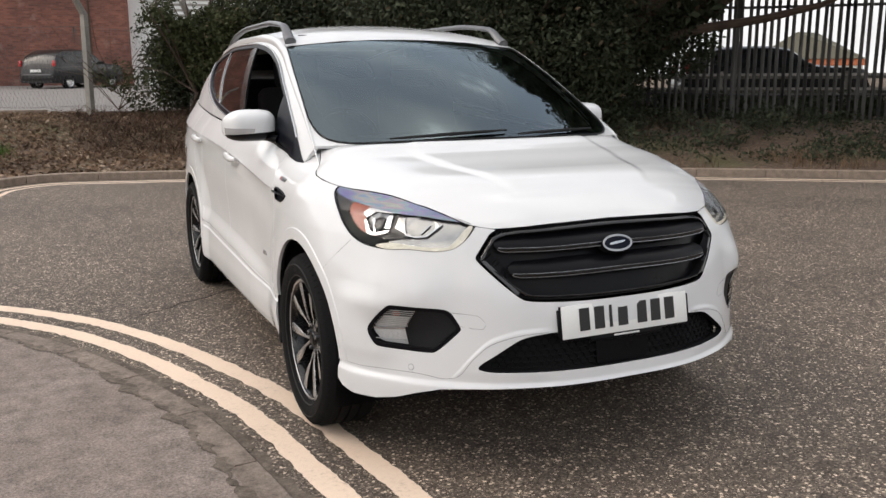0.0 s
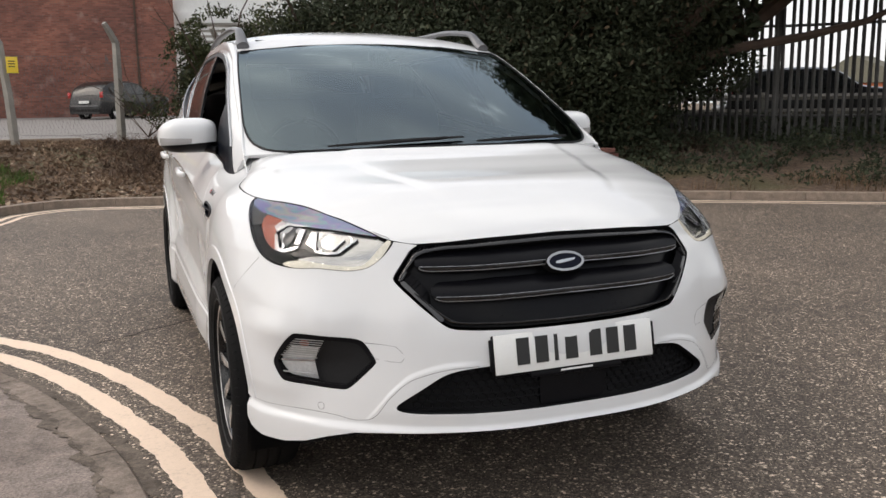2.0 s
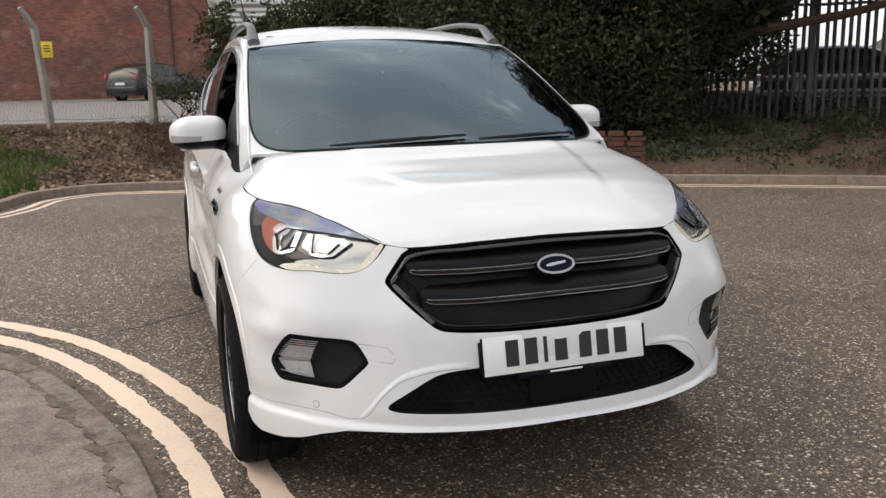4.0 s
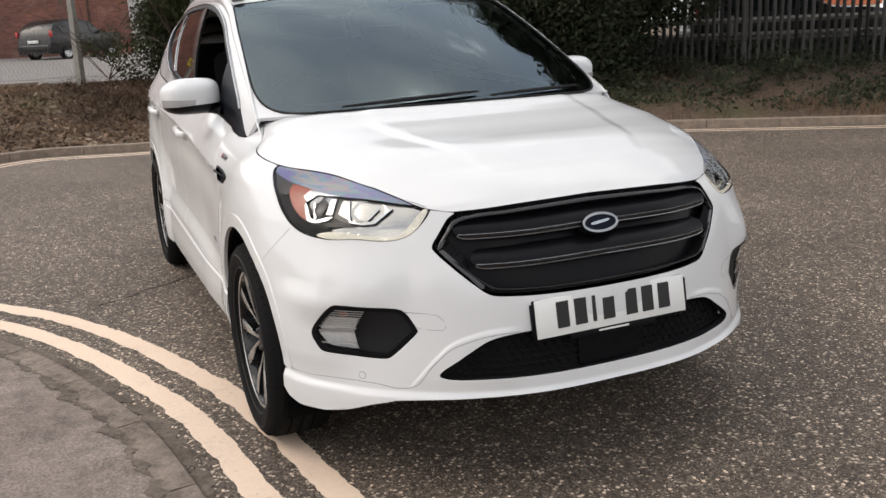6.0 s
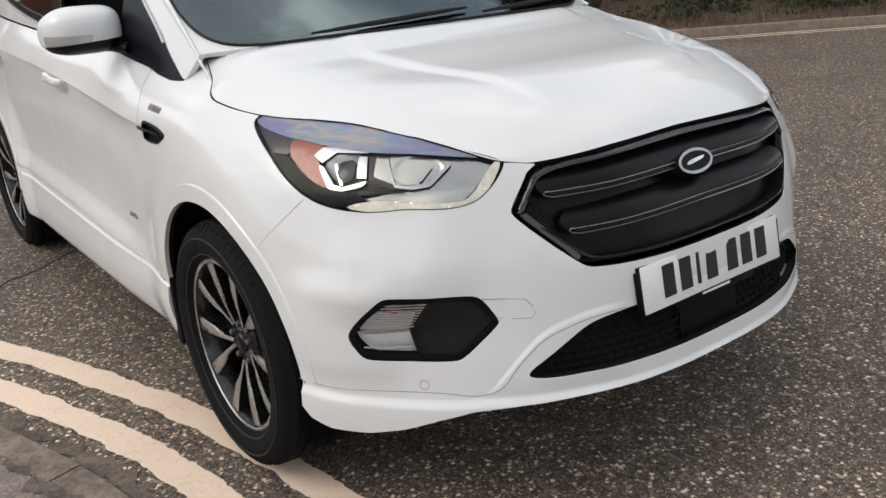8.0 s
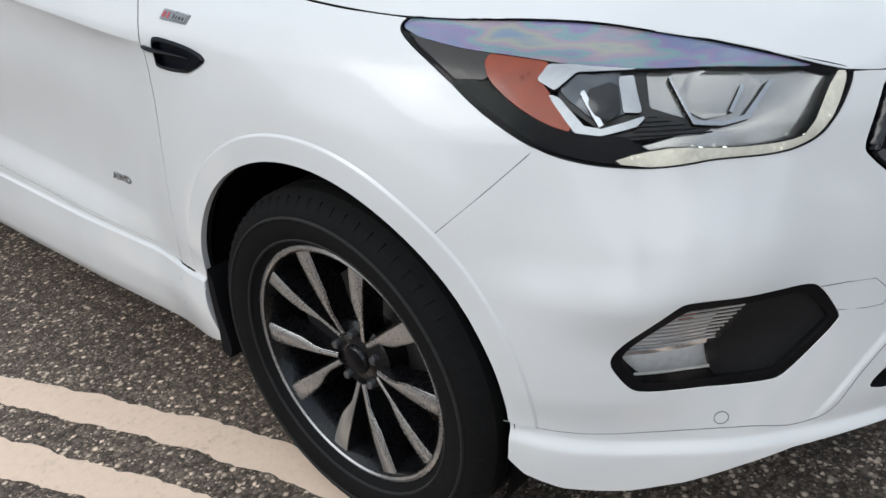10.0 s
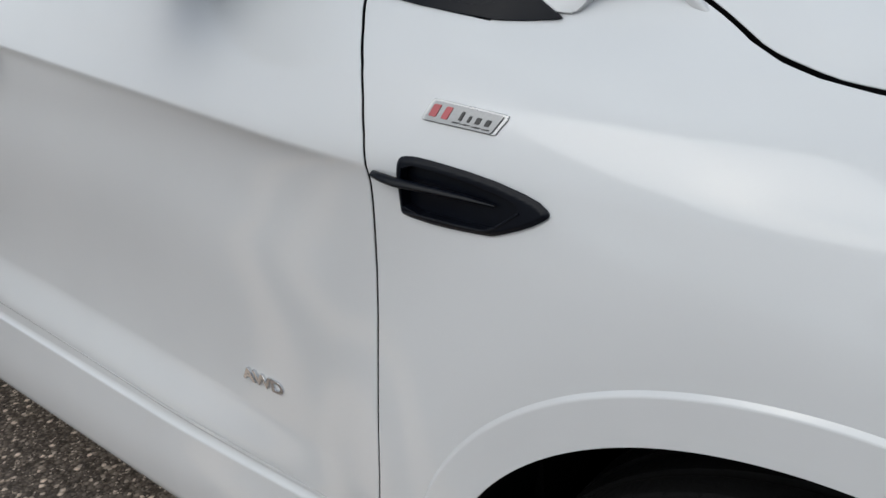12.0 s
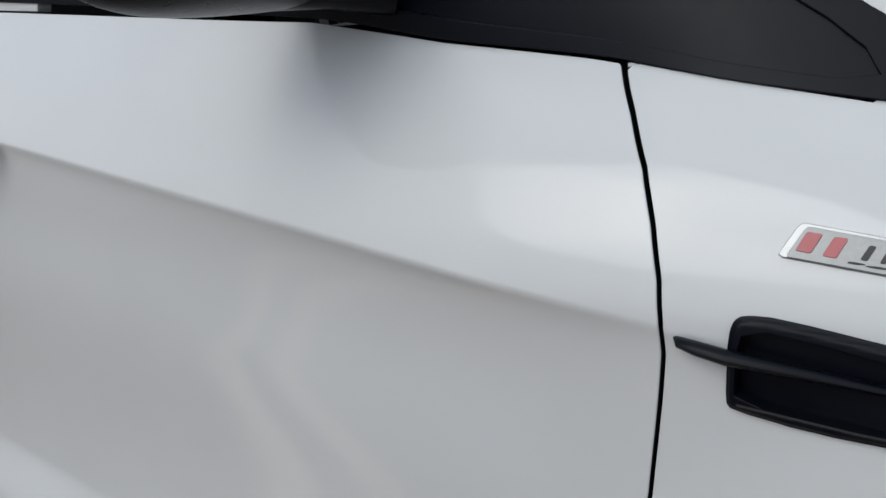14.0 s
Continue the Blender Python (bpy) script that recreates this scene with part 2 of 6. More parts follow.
M = dict(
    paint=paint_white(),
    black=plain("gloss_black_plastic", (.006, .006, .007), .25, var=.3, coat=.35, spec=.4),
    satin=plain("satin_black_plastic", (.0040, .0040, .0052), .30, var=.3, bumped=.02, spec=.13),
    matt=plain("matt_black_plastic", (.011, .011, .012), .6, var=.35, bumped=.1, spec=.2),
    liner=plain("dark_liner", (.008, .008, .009), .9, var=.3, spec=.1),
    chrome=plain("chrome", (.62, .63, .65), .12, 1.0, var=.08),
    alloy=plain("machined_alloy", (.46, .455, .45), .28, .85, var=.12, fine=300),
    wheel_black=plain("black_wheel_paint", (.004, .004, .0045), .28, var=.3, coat=.35, spec=.3),
    rubber=plain("tyre_rubber", (.0075, .0074, .0076), .8, var=.35, scale=14, bumped=.15, spec=.1),
    dusty=plain("dusty_rubber", (.013, .0125, .012), .88, var=.4, scale=20, bumped=.3),
    disc=plain("brake_disc", (.10, .095, .09), .5, .8, var=.2),
    screen=glassy("windscreen_glass", (.44, .51, .54), gloss=(.80, .95, 1), rough=.03, ior=2.05),
    window=glassy("privacy_glass", (.10, .09, .09), ior=1.6),
    lens=glassy("clear_lens", (.95, .955, .96), ior=1.20),
    frit=plain("black_frit", (.012, .012, .014), .10, var=.2, coat=1.0),
    grille_line=plain("dark_silver_line", (.30, .30, .31), .35, .85, var=.15),
    silver=plain("silver_reflector", (.50, .505, .51), .20, .95, var=.08),
    grey_silver=plain("grey_reflector", (.55, .555, .56), .24, .8, var=.08),
    amber=plain("amber_reflector", (.28, .042, .008), .3, var=.3, scale=25, fine=60, coat=.25),
    drl=plain("lit_light_guide", (.56, .52, .43), .25, .40, var=.30, scale=34, fine=120, emit=.24),
    led=plain("lit_diode", (1, .97, .88), .3, var=.02, emit=1.3),
    brow=rainbow(),
    seam=plain("seam_grey", (.16, .16, .165), .7, var=.2),
    bowl_bright=plain("beige_lamp_bowl", (.50, .48, .445), .20, .82, var=.08, fine=30, coat=.4),
    fog_bowl=plain("fog_reflector", (.86, .855, .84), .22, .10, var=.10, scale=45, fine=90, coat=.6),
    fog_rib=plain("clear_rib", (.80, .80, .79), .12, .3, var=.1, coat=1.0),
    rail=plain("satin_grey_rail", (.145, .145, .15), .38, .65, var=.15),
    bevel=plain("grey_satin_bevel", (.035, .036, .039), .3, var=.2, coat=.3),
    smoked=plain("smoked_lamp_housing", (.026, .024, .022), .35, .3, var=.3, coat=.15),
    bowl_blue=plain("blue_grey_bowl", (.10, .108, .12), .24, .6, var=.2, coat=.3),
    vent=plain("vent_black", (.003, .0042, .008), .34, var=.2, spec=.14),
    badge=plain("badge_metal", (.36, .365, .37), .3, .9, var=.12),
    badge_face=plain("brushed_badge", (.24, .245, .25), .36, .8, var=.12, fine=400),
    plate=plain("plate_white", (.74, .74, .72), .35, var=.03, coat=.3),
    ink=plain("plate_black", (.012, .012, .012), .4, var=.1),
    blue=plain("emblem_blue", (.004, .0055, .013), .35, var=.15, spec=.10),
    red=plain("badge_red", (.36, .02, .03), .3, var=.1, coat=.6),
    fabric=plain("dark_seat_cloth", (.02, .02, .022), .9, var=.3),
    trim=plain("dark_dashboard", (.045, .05, .055), .7, var=.3, bumped=.1),
    asphalt=asphalt("road_asphalt", (.062, .049, .039), (.205, .166, .134), (.55, .46, .375)),
    path=pavement_mat(),
    yellow=worn_paint("yellow_road_paint", (.72, .565, .44), (.14, .113, .09)),
    kerb=plain("concrete_kerb", (.235, .182, .142), .9, var=.5, scale=11, bumped=.4),
    edging=dirty_stone("dirty_edging_stone", (.245, .198, .165), (.105, .083, .066)),
    grit=dirty_stone("gutter_grit", (.165, .132, .105), (.060, .047, .036)),
    tarmac=plain("service_road_tarmac", (.20, .185, .175), .9, var=.2, scale=2, bumped=.2),
    earth=ground_mat(),
    brick=brickwork(),
    concrete=plain("weathered_concrete", (.30, .28, .25), .85, var=.3, scale=5, bumped=.3),
    # brick red lowered so the stack looks shadowed under the trees
    shaded_loose_brick=plain("shade_dark_brick", (.11, .045, .035), .9, var=.35, scale=9, bumped=.4),
    steel=plain("galvanised_steel", (.11, .105, .10), .55, .5, var=.35, scale=3),
    bark=plain("tree_bark", (.07, .045, .032), .9, var=.45, scale=6, bumped=.6),
    evergreen=leafy("evergreen_leaves", (.026, .033, .019), (.049, .058, .034), (.070, .050, .030)),
    scrub=leafy("scrub_leaves", (.028, .036, .016), (.062, .070, .030), (.11, .085, .05)),
    dry=leafy("dry_stalks", (.07, .045, .028), (.17, .112, .072), (.26, .19, .115)),
    litter=leafy("leaf_litter", (.09, .058, .038), (.23, .155, .105), (.42, .33, .24)),
    twig=leafy("brown_twigs", (.03, .018, .012), (.085, .052, .036), (.14, .09, .06)),
    grass=leafy("grass_blades", (.03, .065, .012), (.085, .15, .03), (.16, .16, .05)),
    dark_car=plain("dark_car_paint", (.006, .0058, .0065), .35, var=.2, coat=.35, spec=.3),
    car_glass=plain("dark_car_glass", (.02, .022, .025), .05, var=.1, coat=1.0),
    # pale metallic base carries the sky's reflection in the parked cars' rear panes
    sky_glass=plain("pale_sky_sheen_glass", (.34, .35, .37), .08, .85, var=.1),
    mirror_lens=plain("clear_indicator", (.46, .46, .465), .18, .35, var=.04, coat=.8),
    red_lamp=plain("red_tail_lamp", (.45, .02, .02), .2, var=.1, coat=.8),
    white_panel=plain("white_panel", (.72, .72, .70), .6, var=.08),
    yellow_sign=plain("yellow_sign", (.85, .62, .05), .5, var=.06),
    moss=plain("mossy_roof", (.105, .098, .070), .9, var=.25),
    roof_tile=plain("orange_fascia", (.50, .16, .07), .8, var=.25),
)


# ---- the car's outer shape: x to its left, y to its rear, front axle at y = 0 ----
def curve1(xs, ys):
    """A smooth monotone curve through the points (xs, ys), as a function of arrays."""
    xs, ys = np.asarray(xs, float), np.asarray(ys, float)
    h, s = np.diff(xs), np.diff(ys) / np.diff(xs)
    m = np.empty(len(xs))
    m[0], m[-1] = s[0], s[-1]
    for i in range(1, len(xs) - 1):
        m[i] = 0 if s[i - 1] * s[i] <= 0 else 2 * s[i - 1] * s[i] / (s[i - 1] + s[i])

    def f(x):
        x = np.clip(np.asarray(x, float), xs[0], xs[-1])
        i = np.clip(np.searchsorted(xs, x, side="right") - 1, 0, len(xs) - 2)
        t = (x - xs[i]) / h[i]
        return ((1 + 2 * t) * (1 - t) ** 2 * ys[i] + t * (1 - t) ** 2 * h[i] * m[i]
                + t * t * (3 - 2 * t) * ys[i + 1] + t * t * (t - 1) * h[i] * m[i + 1])
    return f


def smooth(a, b, x):
    t = np.clip((np.asarray(x, float) - a) / (b - a), 0, 1)
    return t * t * (3 - 2 * t)


def spline2(points, n):
    """A fine polyline on a smooth curve through plan points, and its arc lengths."""
    p = np.array(points, float)
    k = np.r_[0, np.cumsum(np.linalg.norm(np.diff(p, axis=0), axis=1))]
    m = np.zeros_like(p)
    m[1:-1] = (p[2:] - p[:-2]) / (k[2:] - k[:-2])[:, None]
    m[0], m[-1] = (1, 0), (-1, 0)
    t = np.linspace(0, k[-1], n)
    i = np.clip(np.searchsorted(k, t, side="right") - 1, 0, len(k) - 2)
    h = (k[i + 1] - k[i])[:, None]
    a = ((t - k[i]) / (k[i + 1] - k[i]))[:, None]
    q = ((1 + 2 * a) * (1 - a) ** 2 * p[i] + a * (1 - a) ** 2 * h * m[i]
         + a * a * (3 - 2 * a) * p[i + 1] + a * a * (a - 1) * h * m[i + 1])
    return q, np.r_[0, np.cumsum(np.linalg.norm(np.diff(q, axis=0), axis=1))]


PLAN = ((0, -.89), (.26, -.872), (.45, -.805), (.58, -.73), (.70, -.637), (.79, -.52), (.845, -.38), (.876, -.24),
        (.889, -.08), (.892, .2), (.889, .6), (.892, 1.2), (.895, 2.0), (.893, 2.6), (.885, 2.95), (.85, 3.25), (.76, 3.46),
        (.56, 3.57), (.25, 3.60), (0, 3.60))
plan_xy, plan_u = spline2(PLAN, 4000)
plan_t = np.gradient(plan_xy, plan_u, axis=0)
for _ in range(120):
    plan_t[1:-1] = (plan_t[:-2] + plan_t[1:-1] + plan_t[2:]) / 3
plan_t /= np.linalg.norm(plan_t, axis=1)[:, None]
U_END = plan_u[-1]


def u_of_y(y):
    """Arc length at which the plan curve reaches y, along the flank."""
    return float(np.interp(y, plan_xy[:, 1], plan_u))


def plan_at(u):
    return (np.stack([np.interp(u, plan_u, plan_xy[:, k]) for k in (0, 1)], -1),
            np.stack([np.interp(u, plan_u, plan_t[:, k]) for k in (0, 1)], -1))


# how far the body lies inside its plan curve, height by height, at stations along it
nose_in = ((.16, .10), (.22, .035), (.27, -.006), (.33, -.02), (.42, -.012), (.52, 0), (.62, .015), (.70, .045), (.80, .092), (.88, .13), (.96, .19), (1.2, .5))
lamp_in = ((.16, .10), (.22, .05), (.27, .0), (.33, -.015), (.42, -.012), (.54, 0), (.65, .015), (.75, .042), (.88, .088), (.96, .14), (1.2, .45))
corner_in = ((.16, .10), (.23, .03), (.27, .0), (.33, -.002), (.42, .004), (.54, 0), (.66, .002), (.78, .02), (.88, .055), (.96, .105), (1.2, .4))
wing_front_in = ((.16, .08), (.23, .025), (.27, .0), (.33, -.004), (.42, .004), (.54, 0), (.70, .0), (.82, .01), (.90, .032), (.965, .088), (1.2, .4))
wing_mid_in = ((.16, .06), (.25, .02), (.35, .004), (.45, 0), (.70, 0), (.82, .002), (.90, .012), (.95, .036), (.985, .075), (1.02, .13), (1.10, .22), (1.2, .4))
wing_rear_in = ((.16, .06), (.25, .02), (.35, .004), (.42, .01), (.50, .004), (.80, 0), (.90, .004), (.97, .03), (1.02, .072), (1.05, .11), (1.2, .3))
door_in = ((.16, .06), (.22, .02), (.28, -.006), (.34, -.010), (.40, -.007), (.46, -.004), (.56, .000), (.66, .002), (.80, .001), (.90, .004), (1.0, .035), (1.08, .085), (1.2, .17))
door_rear_in = ((.16, .06), (.22, .02), (.28, -.006), (.35, -.010), (.41, -.007), (.47, -.004), (.58, .000), (.70, .002), (.85, .0), (.97, .0), (1.05, .025), (1.13, .08), (1.25, .17))
haunch_in = ((.16, .08), (.22, .03), (.3, .0), (.5, 0), (.70, 0), (.9, -.005), (1.0, .01), (1.1, .045), (1.18, .09), (1.3, .17))
tail_in = ((.16, .10), (.22, .05), (.3, .0), (.5, -.01), (.70, .01), (.9, .03), (1.0, .05), (1.1, .08), (1.18, .11), (1.3, .17))
STATIONS = ((0.0, nose_in), (.50, lamp_in), (.90, corner_in), (1.25, wing_front_in), (1.60, wing_mid_in), (1.95, wing_rear_in),
            (2.40, door_in), (3.90, door_rear_in), (4.70, haunch_in), (5.60, tail_in))
inset_u = np.array([s[0] for s in STATIONS])
inset_f = [curve1(*zip(*s[1])) for s in STATIONS]


def inset(u, z):
    rows = np.array([f(z) for f in inset_f])
    u = np.clip(u, 0, inset_u[-1])
    i = np.clip(np.searchsorted(inset_u, u, side="right") - 1, 0, len(inset_u) - 2)
    t = (u - inset_u[i]) / (inset_u[i + 1] - inset_u[i])
    t = t * t * (3 - 2 * t) * .6 + t * .4
    lo, hi = (np.take_along_axis(rows, k[None], 0)[0] for k in (i, i + 1))
    return lo * (1 - t) + hi * t


WHEEL_R, AXLES = .346, (0.0, 2.69)


# the shut line round the bonnet: height on the skin against arc length
shut_z = curve1((0, .25, .488, .556, .664, .712, .868, .928, 1.088, 1.30, 1.436, 1.52, 1.55, 1.585, 1.615, 1.64, 1.70, 1.768, 1.812),
                (.886, .884, .874, .882, .912, .924, .947, .955, .967, .972, .982, .990, .996, 1.005, 1.018, 1.030, 1.056, 1.088, 1.112))
mouth_top = curve1((.2, .29, .38, .45, .495, .55, .61, .66, .70), (.549, .546, .541, .526, .509, .461, .392, .34, .29))


brow_depth = curve1((.0, .556, .664, .76, .868, .98, 1.088, 1.2, 1.3, 1.44, 6.0), (0, 0, .024, .05, .062, .058, .045, .026, .011, 0, 0))


def sculpt(u, z):
    """Flares, creases and hollows pressed into the body: metres outwards."""
    p, _ = plan_at(u)
    y = p[..., 1]
    flank = smooth(.55, .8, u) * smooth(5.3, 5.0, u)
    out = 0
    for a in AXLES:
        r = np.hypot(y - a - .022, z - .36)
        out = out + .018 * smooth(.62, .43, r) * flank
    # crisp shoulder crease that rises from the wing vent to the tail
    q = z - (.896 + (y - .45) * .083 * (1 - .25 * smooth(1.2, 3.0, y)))
    soft = np.sqrt(q * q + .0008 ** 2)
    ridge = np.where(q > 0, np.exp(-soft / .12), .72 * np.exp(-soft / .018) + .28 * np.exp(-soft / .055))
    out = out + flank * smooth(.30, .62, y) * (.016 * ridge - .004 * np.exp(-((q + .08) / .06) ** 2))
    # shoulder of the sill skirt, the hollow above it and the flared foot of the doors
    e = z - (.411 + .030 * (y - .5))
    g = .012 + .024 * smooth(.5, 1.5, y)
    along = smooth(.36, .42, y) * smooth(2.35, 2.25, y)
    door = smooth(.42, 1.0, y) * along
    out = out + along * .008 * smooth(.004, -.002, e) + door * (.006 * smooth(g - .010, g + .001, e) - .022 * smooth(g + .004, g + .085, e) + .014 * smooth(g + .10, g + .40, e))
    # bumper: soft ledge under the lamps and a step at the lower lip
    nose = smooth(1.25, 1.0, u)
    out = out + nose * .010 * smooth(.37, .345, z)
    # raised surround of the lower mouth
    f = mouth_top(u)
    out = out + .0038 * smooth(.008, -.008, z - f) * smooth(.27, .36, u) * smooth(.70, .62, u) * smooth(.36, .41, z)
    # headlamps swept back under the bonnet's edge, a cheek above the fog lamps and a hollow round them
    out = out - brow_depth(u) * np.clip((z - .825) / (shut_z(u) - .825), 0, 1.1) ** 1.35
    cheek = smooth(.60, .80, u) * smooth(1.08, .88, u)
    out = out + cheek * .024 * np.where(z > .635, smooth(.80, .635, z), smooth(.52, .635, z))
    out = out + smooth(.78, .90, u) * smooth(1.18, 1.0, u) * .013 * smooth(.36, .45, z) * smooth(.68, .60, z)
    out = out - .010 * np.exp(-((u - .72) / .09) ** 2 - ((z - .52) / .07) ** 2)
    return out


def shell(u, z, side=-1.0, off=0.0):
    """A point of the body's skin, and off metres outside it."""
    u, z = np.broadcast_arrays(np.asarray(u, float), np.asarray(z, float))
    p, t = plan_at(u)
    n = np.stack([-t[..., 1], t[..., 0]], -1) * -1
    d = inset(u, z) - sculpt(u, z) - off
    q = p - n * d[..., None]
    return np.stack([side * q[..., 0], q[..., 1], z], -1)



def skin(v, z, off=0.0):
    """The skin by signed arc length from the nose: v < 0 is the car's right side."""
    v, z = np.broadcast_arrays(np.asarray(v, float), np.asarray(z, float))
    p = shell(np.abs(v), z, 1.0, off)
    p[..., 0] *= np.where(v < 0, -1.0, 1.0)
    return p


belt_z = curve1((1.815, 1.90, 1.984, 2.12, 2.256, 3.0, 3.8, 4.5, 4.9, 5.2), (1.018, 1.028, 1.040, 1.052, 1.070, 1.105, 1.145, 1.20, 1.26, 1.28))
# side edge of windscreen and roof, by distance along the car
roof_x = curve1((.26, .56, .86, 1.10, 1.46, 2.2, 2.9, 3.3), (.755, .716, .678, .645, .628, .612, .58, .545))
roof_z = curve1((.26, .56, .86, 1.10, 1.32, 1.7, 2.2, 2.9, 3.3), (1.092, 1.258, 1.412, 1.518, 1.572, 1.60, 1.60, 1.555, 1.50))


def blend_patch(s, t, low, high, left, right):
    """A surface spanned between four edge curves, each a function of 0..1."""
    s, t = (np.asarray(k, float)[..., None] for k in (s, t))
    k = lambda f, q: f(q[..., 0])
    c00, c10, c01, c11 = (f(np.array(q)) for f, q in ((low, 0.), (low, 1.), (high, 0.), (high, 1.)))
    return ((1 - t) * k(low, s) + t * k(high, s) + (1 - s) * k(left, t) + s * k(right, t)
            - (1 - s) * (1 - t) * c00 - s * (1 - t) * c10 - (1 - s) * t * c01 - s * t * c11)


def xyz(x, y, z):
    return np.stack(np.broadcast_arrays(np.asarray(x, float), np.asarray(y, float), np.asarray(z, float)), -1)


HOOD_U0, HOOD_U1 = .488, 1.785


def hood_edge(v, gap=0.0):
    a = np.abs(v)
    return skin(v, shut_z(a) + gap)


def hood_back(s):
    e = hood_edge(np.array(-HOOD_U1))
    x = (2 * s - 1) * -e[0]
    w = 1 - (np.abs(x) / -e[0]) ** 2.2
    return xyz(x, e[1] - .24 * w, e[2] + .008 * w)


def hood(s, t):
    """The bonnet: s across from the car's right to its left, t from nose to windscreen."""
    s, t = np.broadcast_arrays(np.asarray(s, float), np.asarray(t, float))
    side = lambda g: (lambda q: hood_edge(g * (HOOD_U0 + (HOOD_U1 - HOOD_U0) * q)))
    p = blend_patch(s, t, lambda q: hood_edge((2 * q - 1) * HOOD_U0), hood_back, side(-1), side(1))
    a = np.abs(2 * s - 1)
    crown = (1 - a ** (4 + 8 * smooth(.4, .75, t))) * (1 - (1 - t) ** 3.8) * (1 - .85 * smooth(.87, 1, t))
    p[..., 2] += (.050 + .018 * smooth(.5, .85, t)) * crown
    # power bulge between two creases
    c = .44 + .09 * smooth(.5, .95, t)
    p[..., 2] += .008 * smooth(c + .066, c - .008, a) * smooth(.12, .5, t) * smooth(1.0, .85, t)
    return p


def screen_low(s):
    x = (2 * s - 1) * .755
    w = 1 - (np.abs(x) / .755) ** 2.2
    return xyz(x, .26 - .19 * w, 1.092 + .018 * w)


def screen_high(s):
    x = (2 * s - 1) * .645
    w = 1 - (np.abs(x) / .645) ** 2.0
    return xyz(x, 1.10 - .01 * w, 1.518 + .040 * w)


def roof_side(g, y):
    return xyz(g * roof_x(y), y, roof_z(y))


def screen(s, t):
    s, t = np.broadcast_arrays(np.asarray(s, float), np.asarray(t, float))
    side = lambda g: (lambda q: roof_side(g, .26 + .84 * q))
    p = blend_patch(s, t, screen_low, screen_high, side(-1), side(1))
    b = 4 * t * (1 - t) * (1 - (2 * s - 1) ** 2)
    p[..., 2] += .012 * b
    p[..., 1] -= .012 * b
    return p


def roof_back(s):
    x = (2 * s - 1) * roof_x(3.3)
    w = 1 - (np.abs(x) / roof_x(3.3)) ** 2
    return xyz(x, 3.3 + .06 * w, roof_z(3.3) + .045 * w)


def roof(s, t):
    s, t = np.broadcast_arrays(np.asarray(s, float), np.asarray(t, float))
    side = lambda g: (lambda q: roof_side(g, 1.10 + 2.20 * q))
    p = blend_patch(s, t, screen_high, roof_back, side(-1), side(1))
    a = np.abs(2 * s - 1)
    p[..., 2] += .022 * (1 - a ** 4) * (4 * t * (1 - t)) ** .6
    return p


# flank of the cabin between the waist line and the roof's edge
CAB_U0, CAB_U1 = 1.815, 4.95


def cabin(g):
    def f(s, t):
        s, t = np.broadcast_arrays(np.asarray(s, float), np.asarray(t, float))
        u = CAB_U0 + (CAB_U1 - CAB_U0) * s
        lo = skin(g * u, belt_z(u))
        y = .305 + (3.3 - .305) * s
        hi = roof_side(g, y)
        p = lo + (hi - lo) * t[..., None]
        p[..., 0] += g * .030 * 4 * t * (1 - t) * smooth(0, .15, s)
        return p
    return f


# ---- building kit ----
def mesh_object(name, verts, faces, mat, parent=None, label="", normals=None, smoothed=True):
    me = bpy.data.meshes.new(name)
    me.from_pydata([tuple(map(float, v)) for v in verts], [], faces)
    me.materials.append(mat)
    if smoothed:
        me.polygons.foreach_set("use_smooth", [True] * len(me.polygons))
    if normals is not None:
        me.normals_split_custom_set_from_vertices([tuple(map(float, n)) for n in normals])
    me.update()
    ob = new(name, me)
    if parent is not None:
        ob.parent = parent
    if label:
        tagged(ob, label)
    return ob


def part(name, bm, material, parent, label="", flat=False):
    me = bpy.data.meshes.new(name)
    bm.normal_update()
    bm.to_mesh(me)
    bm.free()
    me.materials.append(material)
    if not flat:
        me.polygons.foreach_set("use_smooth", [True] * len(me.polygons))
        me.set_sharp_from_angle(angle=radians(38))
    ob = new(name, me)
    if parent is not None:
        ob.parent = parent
    if label:
        tagged(ob, label)
    return ob


def thing(name, label, category, group="", kind="", at=None):
    ob = new(name)
    ob.empty_display_size = .2
    if at is not None:
        ob.matrix_basis = at
    return tagged(ob, label, category, group, kind)


def chaikin(points, times=2):
    p = np.array(points, float)
    for _ in range(times):
        q = np.roll(p, -1, axis=0)
        p = np.stack([.78 * p + .22 * q, .22 * p + .78 * q], 1).reshape(-1, 2)
    return p


def flip(points):
    return [(-a, b) for a, b in points]


def sdf(poly, a, b):
    """Signed distance to a closed outline, negative inside."""
    p = np.asarray(poly, float)
    q = np.roll(p, -1, axis=0)
    best = np.full(a.shape, 1e9)
    odd = np.zeros(a.shape, bool)
    for (x0, y0), (x1, y1) in zip(p, q):
        ex, ey = x1 - x0, y1 - y0
        k = np.clip(((a - x0) * ex + (b - y0) * ey) / (ex * ex + ey * ey + 1e-12), 0, 1)
        best = np.minimum(best, (a - x0 - k * ex) ** 2 + (b - y0 - k * ey) ** 2)
        if y0 != y1:
            odd ^= ((y0 > b) != (y1 > b)) & (a < ex * (b - y0) / ey + x0)
    d = np.sqrt(best)
    return np.where(odd, -d, d)


